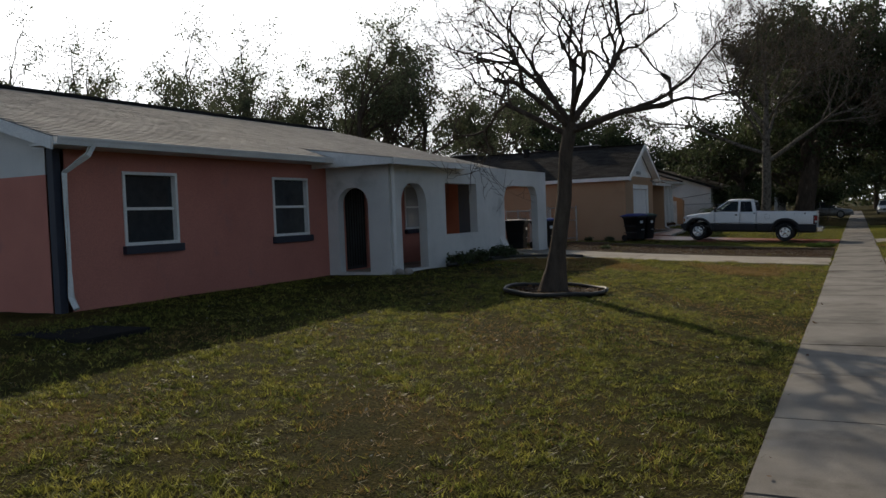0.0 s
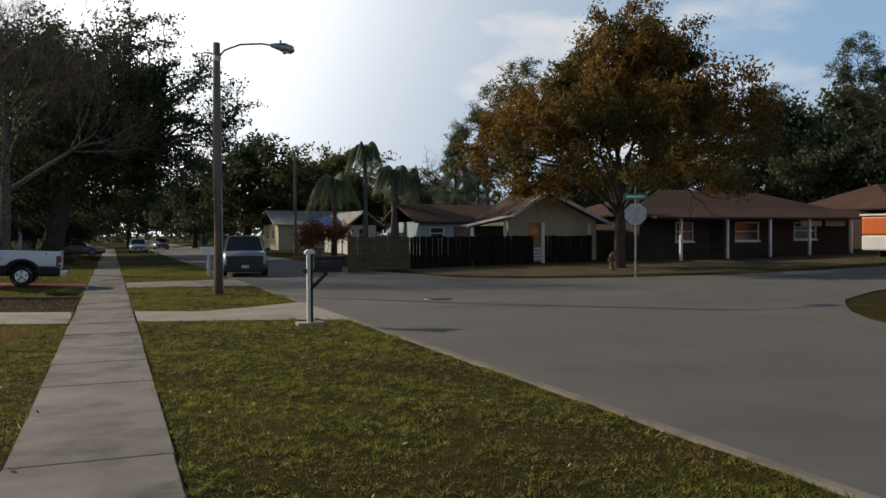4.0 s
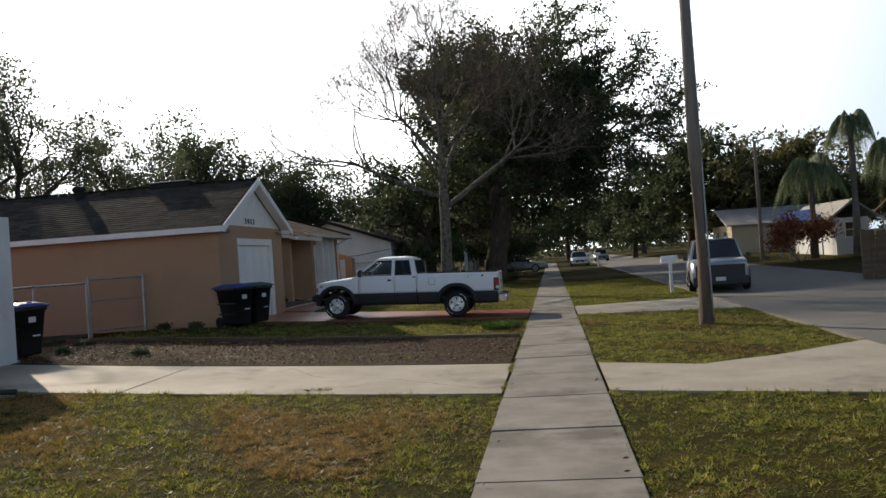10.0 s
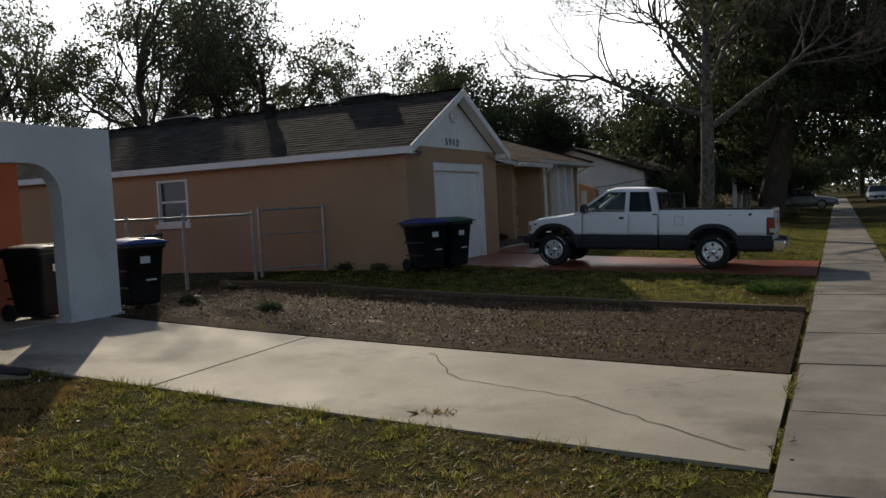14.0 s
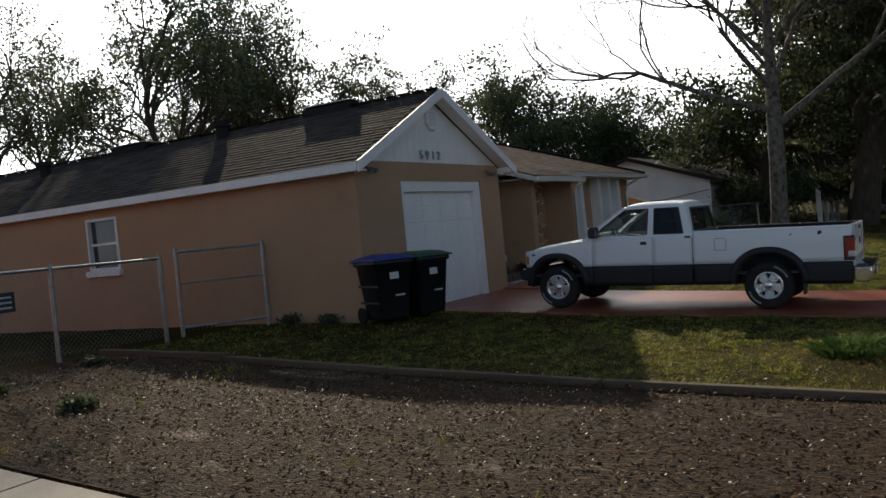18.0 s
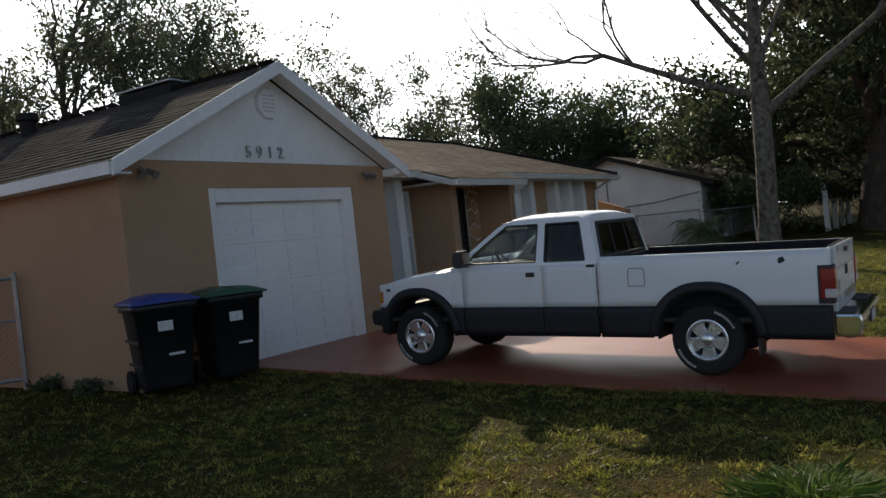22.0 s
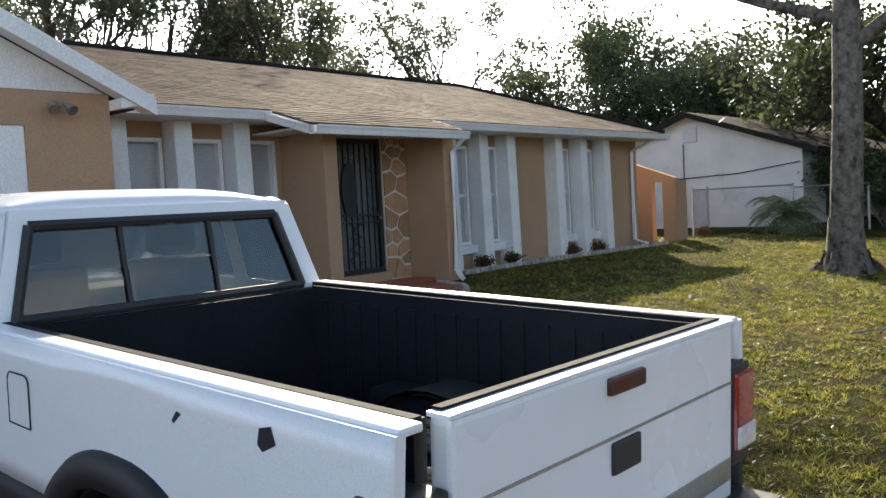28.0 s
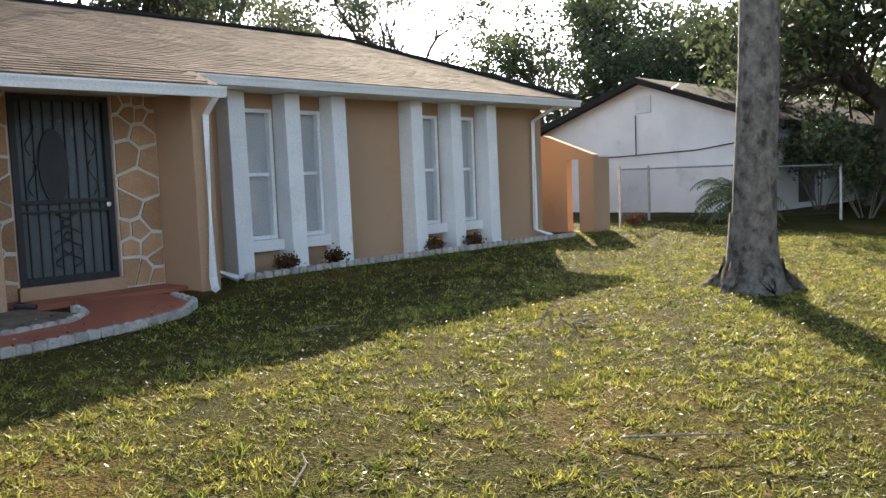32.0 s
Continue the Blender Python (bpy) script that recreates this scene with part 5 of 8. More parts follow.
def side_panel(x0, x1, zlo, zhi, yof, nx=24, nz=7, thick=0.03):
    """A curved body side: zlo and zhi are functions of x, yof of (x, z). Built for the left; mirror for the right."""
    bm = bmesh.new()
    grid = []
    for i in range(nx + 1):
        x = x0 + (x1 - x0) * i / nx
        a, b = zlo(x), zhi(x)
        grid.append([bm.verts.new((x, yof(x, a + (b - a) * j / nz), a + (b - a) * j / nz)) for j in range(nz + 1)])
    for i in range(nx):
        for j in range(nz):
            bm.faces.new((grid[i][j], grid[i + 1][j], grid[i + 1][j + 1], grid[i][j + 1]))
    bmesh.ops.recalc_face_normals(bm, faces=bm.faces)
    if sum(f.normal.y for f in bm.faces) < 0:
        bmesh.ops.reverse_faces(bm, faces=bm.faces)
    bmesh.ops.solidify(bm, geom=list(bm.faces), thickness=thick)
    for f in bm.faces:
        f.smooth = abs(f.normal.y) > 0.5
    return bm


def mirror_y(bm):
    for v in bm.verts:
        v.co.y = -v.co.y
    bmesh.ops.reverse_faces(bm, faces=bm.faces)
    return bm


def sheet(fn, nu, nv, thick):
    """A surface fn(u, v) over the unit square, given thickness."""
    bm = bmesh.new()
    gr_ = [[bm.verts.new(fn(i / nu, j / nv)) for j in range(nv + 1)] for i in range(nu + 1)]
    for i in range(nu):
        for j in range(nv):
            bm.faces.new((gr_[i][j], gr_[i + 1][j], gr_[i + 1][j + 1], gr_[i][j + 1]))
    bmesh.ops.recalc_face_normals(bm, faces=bm.faces)
    if sum(f.normal.z for f in bm.faces) < 0:
        bmesh.ops.reverse_faces(bm, faces=bm.faces)
    bmesh.ops.solidify(bm, geom=list(bm.faces), thickness=thick)
    for f in bm.faces:
        f.smooth = True
    return bm


def pickup(m):
    T = thing("pickup_truck", "white and charcoal extended-cab pickup truck parked on the driveway", "pickup truck", m=m)
    HX, R = 1.67, 0.50
    SPLIT, SILL = 0.69, 0.37

    def arch_z(x):
        for h in (HX, -HX):
            if abs(x - h) < R:
                return 0.355 + math.sqrt(R * R - (x - h) ** 2)
        return 0.0

    def top(x):
        if x > 1.15:
            return 0.96 + (2.27 - x) / 1.12 * 0.14
        return 1.14 if x > -0.58 else 1.19

    def yof(x, z):
        base = 0.865 - 0.10 * max(0.0, (z - 0.95)) ** 1.5 - 0.12 * max(0.0, 0.62 - z) ** 1.4
        nose = max(0.0, (x - 1.75) / 0.53)
        return base - 0.09 * nose ** 2.2

    for sgn in (1, -1):
        def put(name, bm, mat, parent=T, label="", smooth=False):
            return part(name, bm if sgn > 0 else mirror_y(bm), mat, parent, label, smooth)
        put("front_fender", side_panel(2.27, 1.045, lambda x: max(SPLIT, arch_z(x)), top, yof, 34), M_carwhite)
        dr = put("door", side_panel(1.037, 0.052, lambda x: SPLIT, top, yof, 10), M_carwhite, T, "white cab door")
        put("cab_side", side_panel(0.044, -0.572, lambda x: SPLIT, top, yof, 8), M_carwhite)
        put("bed_side", side_panel(-0.592, -2.80, lambda x: max(SPLIT, arch_z(x)), top, yof, 50), M_carwhite)
        for a, b in ((2.27, 1.045), (1.037, 0.052), (0.044, -0.572), (-0.592, -2.80)):
            put("lower_cladding", side_panel(a, b, lambda x: max(SILL, min(arch_z(x), SPLIT - 0.002)), lambda x: SPLIT - 0.001, lambda x, z: yof(x, z) + 0.006, 40, 5), M_cargrey, T, "charcoal lower body paint")
        for h in (HX, -HX):
            n_ = 30
            fl = bmesh.new()
            rings_ = []
            for a in np.linspace(0.07, math.pi - 0.07, n_):
                k_ = 1.0 + 0.035 * abs(math.sin(2 * a))
                prof_ = [(R - 0.035, -0.05), (R - 0.035, 0.036), (R + 0.01, 0.044), (R + 0.05, 0.034), (R + 0.07, 0.008), (R + 0.07, -0.02)]
                ring_ = []
                for r_, dy in prof_:
                    x_, z_ = h + r_ * k_ * math.cos(a), 0.355 + r_ * k_ * math.sin(a)
                    ring_.append(fl.verts.new((x_, yof(min(x_, 2.1), max(z_, 0.4)) + dy, z_)))
                rings_.append(ring_)
            for p, q in zip(rings_, rings_[1:]):
                for i_ in range(6):
                    fl.faces.new((p[i_], p[(i_ + 1) % 6], q[(i_ + 1) % 6], q[i_]))
            fl.faces.new(rings_[0])
            fl.faces.new(rings_[-1][::-1])
            bmesh.ops.recalc_face_normals(fl, faces=fl.faces)
            put("wheel_flare", fl, M_cargrey, T, "dark wheel arch flare", True)
            bm = lathe([(R - 0.01, 0.45), (R - 0.01, 0.84), (R - 0.03, 0.84), (R - 0.03, 0.45)], segs=28)
            bmesh.ops.delete(bm, geom=[v for v in bm.verts if v.co.z < -0.05], context="VERTS")
            bmesh.ops.translate(bm, verts=bm.verts, vec=(h, 0, 0.355))
            put("wheel_well", bm, M_black)
        wheel(T, HX, sgn * 0.752, sgn, lettered=True)
        wheel(T, -HX, sgn * 0.752, sgn, lettered=True)
        # upper cab side with two window openings, leaning inwards
        outline = [(1.20, 1.10), (1.16, 1.16), (0.60, 1.575), (0.44, 1.635), (-0.36, 1.635), (-0.47, 1.60), (-0.59, 1.14), (-0.59, 1.10)]
        w1 = [(0.98, 1.175), (0.13, 1.175), (0.12, 1.575), (0.50, 1.575), (0.90, 1.28)]
        w2 = [(0.02, 1.175), (-0.44, 1.175), (-0.36, 1.575), (0.02, 1.575)]
        def lean(bm):
            for v in bm.verts:
                v.co.y -= max(0.0, v.co.z - 1.10) * 0.26
            return bm
        put("cab_frame", lean(wall_panel(outline, [w1, w2], "y", 0.80, 0.845)), M_carwhite)
        for nm, poly in (("door_window", w1), ("quarter_window", w2)):
            wg = put(nm, lean(prism(poly, "y", 0.815, 0.822)), M_carglass if nm == "door_window" else M_privacy, T, "tinted side glass")
            wg.visible_shadow = False
            bm = bmesh.new()
            loop = poly + [poly[0]]
            for p, q in zip(loop, loop[1:]):
                add_tube(bm, [(p[0], 0.842, p[1]), (q[0], 0.842, q[1])], 0.011, 5)
            put("window_seal", lean(bm), M_black)
        hb = box(0.13, 0.23, yof(0.2, 1.04) - 0.01, yof(0.2, 1.04) + 0.018, 1.015, 1.065, 0.008)
        put("door_handle", hb, M_black, dr, "black door handle")
        mir = put("mirror", prism([(0.90, 1.15), (1.01, 1.15), (1.03, 1.22), (1.02, 1.31), (0.97, 1.345), (0.91, 1.345)], "y", 0.89, 1.085, 0.03), M_black, T, "black door mirror")
        put("mirror_arm", tube([(0.98, 0.82, 1.19), (0.99, 0.95, 1.21)], 0.025, 6), M_black, mir)
        put("mirror_glass", box(0.890, 0.899, 0.915, 1.06, 1.18, 1.315), M_chrome, mir)
        # lamps and marks
        tl = put("tail_lamp", box(-2.822, -2.685, 0.72, 0.872, 0.70, 1.05, 0.012), M_black, T, "tail lamp in a black surround")
        put("red_lens", box(-2.836, -2.705, 0.735, 0.880, 0.745, 1.02, 0.012), M_tail, tl)
        put("reverse_lens", box(-2.842, -2.745, 0.74, 0.888, 0.755, 0.835, 0.01), M_lamp_clear, tl)
        put("head_lamp", box(2.18, 2.285, 0.48, 0.77, 0.72, 0.90, 0.02), M_lamp_clear, T, "clear head lamp")
        put("corner_lamp", box(2.14, 2.26, 0.75, 0.80, 0.74, 0.88, 0.012), M_amber, T, "amber corner lamp")
        put("side_badge", box(2.05, 2.13, yof(2.1, 0.9) - 0.01, yof(2.1, 0.9) + 0.006, 0.885, 0.915), M_black)
        put("mud_flap", box(-HX - 0.50, -HX - 0.47, 0.63, 0.86, 0.22, 0.60), M_black)
        put("rail_cap", box(-2.795, -0.60, 0.765, 0.838, 1.178, 1.200, 0.008), M_carwhite)
        put("bed_rail_strip", box(-2.76, -0.62, 0.735, 0.765, 1.16, 1.200), M_bed)
        put("bed_wall", box(-2.74, -0.66, 0.70, 0.74, 0.60, 1.185), M_bed, T, "dark ribbed bed liner wall")
        for k in range(16):
            put("liner_rib", box(-2.58 + k * 0.12, -2.53 + k * 0.12, 0.69, 0.701, 0.62, 1.12), M_bed)
        put("inner_arch", box(-HX - 0.42, -HX + 0.42, 0.50, 0.70, 0.60, 0.80, 0.05), M_bed)
        put("rear_marker", box(-2.825, -2.805, 0.30, 0.34, 0.60, 0.63), M_label)
    # bonnet, roof, glass
    part("bonnet", sheet(lambda u, v: (2.26 - 1.10 * u, (v - 0.5) * (1.50 + 0.14 * u), 0.965 + 0.145 * u + 0.05 * (1 - (2 * v - 1) ** 2) - 0.05 * max(0, 0.12 - u) * 6 * (1 - u)), 10, 12, 0.03), M_carwhite, T, "white bonnet")
    part("roof", sheet(lambda u, v: (0.56 - 1.02 * u, (v - 0.5) * 1.42, 1.615 + 0.085 * (1 - (2 * v - 1) ** 4) * (1 - (2 * u - 1) ** 4) ** 0.6 * 0.9), 12, 14, 0.03), M_carwhite, T, "white cab roof")
    ws = part("windscreen", sheet(lambda u, v: (1.20 - 0.66 * u + 0.05 * (1 - (2 * v - 1) ** 2), (v - 0.5) * (1.60 - 0.24 * u), 1.12 + 0.49 * u), 4, 8, 0.008), M_carglass, T, "clear windscreen")
    ws.visible_shadow = False
    part("windscreen_frame", tube([(1.2, -0.80, 1.11), (1.25, 0, 1.10), (1.2, 0.80, 1.11)], 0.03, 6), M_black, T)
    rear_poly = [(-0.795, 1.08), (0.795, 1.08), (0.79, 1.14), (0.66, 1.62), (-0.66, 1.62), (-0.79, 1.14)]
    rear_win = [(-0.70, 1.19), (0.70, 1.19), (0.60, 1.555), (-0.60, 1.555)]
    def tilt(bm):
        for v in bm.verts:
            v.co.x += max(0.0, v.co.z - 1.10) * 0.22
        return bm
    part("cab_back", tilt(wall_panel(rear_poly, [rear_win], "x", -0.60, -0.56)), M_carwhite, T)
    rg = part("rear_window", tilt(prism(rear_win, "x", -0.585, -0.578)), M_rearglass, T, "sliding rear window in a black frame")
    rg.visible_shadow = False
    bm = bmesh.new()
    loop = rear_win + [rear_win[0]]
    for p, q in zip(loop, loop[1:]):
        add_tube(bm, [(-0.60, p[0], p[1]), (-0.60, q[0], q[1])], 0.022, 6)
    for yy in (-0.22, 0.22):
        add_tube(bm, [(-0.595, yy, 1.19), (-0.595, yy, 1.555)], 0.010, 6)
    part("rear_window_frame", tilt(bm), M_black, rg)
    # interior
    for yy in (0.36, -0.36):
        seat = part("seat", box(0.15, 0.62, yy - 0.25, yy + 0.25, 0.62, 0.86, 0.05), M_cloth, T, "dark cloth seat")
        bk = box(0.02, 0.16, yy - 0.25, yy + 0.25, 0.80, 1.33, 0.05)
        part("seat_back", bk, M_cloth, seat)
        part("head_rest", box(0.03, 0.13, yy - 0.13, yy + 0.13, 1.35, 1.50, 0.04), M_cloth, seat)
    part("dashboard", box(0.86, 1.18, -0.74, 0.74, 0.80, 1.12, 0.05), M_black, T)
    bm = lathe([(0.175, -0.012), (0.187, 0.0), (0.175, 0.012), (0.163, 0.0), (0.175, -0.012)], "z", 24)
    add_tube(bm, [(-0.17, 0, 0), (0.17, 0, 0)], 0.014, 6)
    st = part("steering_wheel", bm, M_black, T)
    st.matrix_local = Matrix.Translation((0.78, 0.36, 1.13)) @ Matrix.Rotation(radians(-62), 4, "Y")
    part("cab_floor", box(-0.55, 1.2, -0.78, 0.78, 0.40, 0.60), M_black, T)
    part("inner_mirror", box(0.50, 0.53, -0.11, 0.11, 1.50, 1.56, 0.01), M_black, T)
    # bed
    part("bed_floor", box(-2.76, -0.62, -0.72, 0.72, 0.56, 0.62), M_bed, T, "dark ribbed bed floor")
    part("bed_front", box(-0.66, -0.60, -0.76, 0.76, 0.6, 1.17), M_bed, T)
    tg = part("tailgate", box(-2.825, -2.76, -0.715, 0.715, 0.60, 1.195, 0.015), M_carwhite, T, "white tailgate with a worn stripe")
    part("brake_lamp", box(-2.842, -2.82, -0.095, 0.095, 1.115, 1.165, 0.02), M_darkred, tg, "dark red high brake lamp")
    part("tailgate_cap", box(-2.825, -2.76, -0.72, 0.72, 1.195, 1.206), M_carwhite, tg)
    part("tailgate_stripe", box(-2.830, -2.824, -0.69, 0.20, 0.67, 0.745), M_galv, tg, "pale grey decal stripe")
    for k in range(5):
        part("decal_block", box(-2.8335, -2.829, 0.27 + k * 0.075, 0.325 + k * 0.075, 0.675, 0.74), M_label, tg)
    part("tailgate_handle", box(-2.835, -2.82, -0.075, 0.075, 0.895, 0.985, 0.01), M_black, tg, "black recessed handle")
    part("tailgate_crease", box(-2.829, -2.82, -0.70, 0.70, 0.995, 1.003), M_galv, tg)
    part("round_decal", prism([(0.56 + 0.045 * math.cos(a), 0.83 + 0.06 * math.sin(a)) for a in np.linspace(0, 2 * math.pi, 14)[:-1]], "x", -2.8285, -2.8245), M_galv, tg, "worn round decal")
    part("cap_strip", box(-2.785, -2.757, -0.70, 0.70, 1.2065, 1.213), M_bed, tg, "black strip along the tailgate top")
    # bumpers, grille, under side
    bp = part("rear_bumper", prism([(-2.80, 0.60), (-3.02, 0.60), (-3.04, 0.54), (-3.01, 0.40), (-2.90, 0.38), (-2.80, 0.42)], "y", -0.83, 0.83, 0.02), M_chrome, T, "chrome step bumper")
    part("step_pad", box(-2.96, -2.78, -0.80, -0.32, 0.601, 0.612), M_black, bp)
    part("step_pad", box(-2.96, -2.78, 0.32, 0.80, 0.601, 0.612), M_black, bp)
    part("plate_recess", box(-3.043, -3.025, -0.16, 0.16, 0.44, 0.56), M_black, bp)
    part("licence_plate", box(-3.050, -3.042, -0.15, 0.15, 0.45, 0.55), M_label, bp, "plain pale licence plate")
    part("front_bumper", prism([(2.20, 0.46), (2.36, 0.48), (2.38, 0.60), (2.35, 0.66), (2.18, 0.66)], "y", -0.84, 0.84, 0.02), M_cargrey, T, "charcoal front bumper")
    gl = part("grille", box(2.21, 2.285, -0.50, 0.50, 0.70, 0.92, 0.015), M_chrome, T, "chrome framed grille")
    for yy in (-0.25, 0.25):
        part("grille_opening", box(2.28, 2.292, yy - 0.21, yy + 0.21, 0.73, 0.89), M_black, gl)
    part("chassis", box(-2.6, 2.15, -0.45, 0.45, 0.34, 0.56), M_black, T)
    part("floor_pan", box(-2.5, 2.1, -0.80, 0.80, 0.52, 0.565), M_black, T)
    part("rear_axle", tube([(-HX, -0.66, 0.355), (-HX, -0.1, 0.355), (-HX, -0.08, 0.355), (-HX, 0.08, 0.355), (-HX, 0.1, 0.355), (-HX, 0.66, 0.355)], [0.05, 0.05, 0.13, 0.13, 0.05, 0.05], 10), M_black, T)
    part("front_axle", tube([(HX, -0.66, 0.355), (HX, 0.66, 0.355)], 0.05, 8), M_black, T)
    part("exhaust", tube([(-1.0, -0.5, 0.36), (-2.5, -0.52, 0.42), (-2.7, -0.55, 0.40)], 0.03, 8), M_galv, T)
    # fuel flap and blemishes on the near bed side
    fy = yof(-1.0, 0.98)
    part("fuel_flap", prism(arch(-1.08, -0.92, 0.90, 1.07, 0.03), "y", fy - 0.005, fy + 0.004), M_carwhite, T, "fuel flap")
    bm = bmesh.new()
    lp = arch(-1.085, -0.915, 0.895, 1.075, 0.03)
    for p, q in zip(lp, lp[1:] + lp[:1]):
        add_tube(bm, [(p[0], fy + 0.003, p[1]), (q[0], fy + 0.003, q[1])], 0.003, 4)
    part("flap_gap", bm, M_cargrey, T)
    part("cab_badge", box(-0.56, -0.47, yof(-0.5, 1.12) - 0.01, yof(-0.5, 1.12) + 0.006, 1.10, 1.13), M_black, T)
    sy = yof(-2.4, 1.12)
    part("paint_scuff", prism([(-2.42, 1.10), (-2.37, 1.075), (-2.35, 1.09), (-2.36, 1.13), (-2.40, 1.14)], "y", sy - 0.004, sy + 0.003), M_cargrey, T, "scuffed bare patch")
    part("paint_scuff", prism([(-2.02, 1.105), (-1.985, 1.075), (-1.975, 1.082), (-2.0, 1.11)], "y", sy - 0.004, sy + 0.003), M_cargrey, T, "scratched paint")
    return T


truck_z = (gz(-5.7, 36.5) + gz(-2.4, 36.5)) / 2 + 0.012
truck_pitch = math.atan((gz(-5.7, 36.5) - gz(-2.4, 36.5)) / 3.33)
truck = pickup(Matrix.Translation((-4.04, 36.58, truck_z)) @ Matrix.Rotation(math.pi, 4, "Z") @ Matrix.Rotation(-truck_pitch, 4, "Y"))

TB = truck.matrix_world
rngb = random.Random(9)
bag = bmesh.new()
bmesh.ops.create_icosphere(bag, subdivisions=3, radius=0.22)
for v in bag.verts:
    nrm = noise.noise(v.co * 9) * 0.16 + noise.noise(v.co * 24) * 0.06
    v.co = Vector((v.co.x * 1.5, v.co.y * 0.95, max(v.co.z * 0.42, -0.06))) * (1 + nrm * 2)
bg = part("tarp", bag, M_bluebag, None, "", True)
bg.matrix_world = TB @ Matrix.Translation((-1.02, -0.22, 0.70)) @ Matrix.Rotation(0.5, 4, 'Z')
tagged(bg, "crumpled blue tarp bundle in the truck bed", "tarp")
bm = bmesh.new()
for c in range(7):
    r1, r2 = 0.50 + 0.035 * c, 0.30 + 0.03 * ((c * 3) % 5)
    pts = [(-1.55 + r1 * math.cos(t) + 0.04 * math.sin(3 * t + c), -0.08 + r2 * math.sin(t + 0.15 * c), 0.645 + 0.022 * (c % 4) + 0.012 * math.sin(2 * t + c)) for t in np.linspace(0.3 * c, 0.3 * c + 5.6, 40)]
    add_tube(bm, pts, 0.017, 6)
cb = part("hose_coil", bm, M_hose)
cb.matrix_world = TB
tagged(cb, "coiled grey hose lying in the truck bed", "hose")
pk = part("plank", box(-0.60, 0.60, -0.09, 0.09, 0, 0.03, 0.004), M_timber)
pk.matrix_world = TB @ Matrix.Translation((-1.85, 0.30, 0.622)) @ Matrix.Rotation(0.25, 4, "Z")
tagged(pk, "short pale plank lying in the truck bed", "plank")


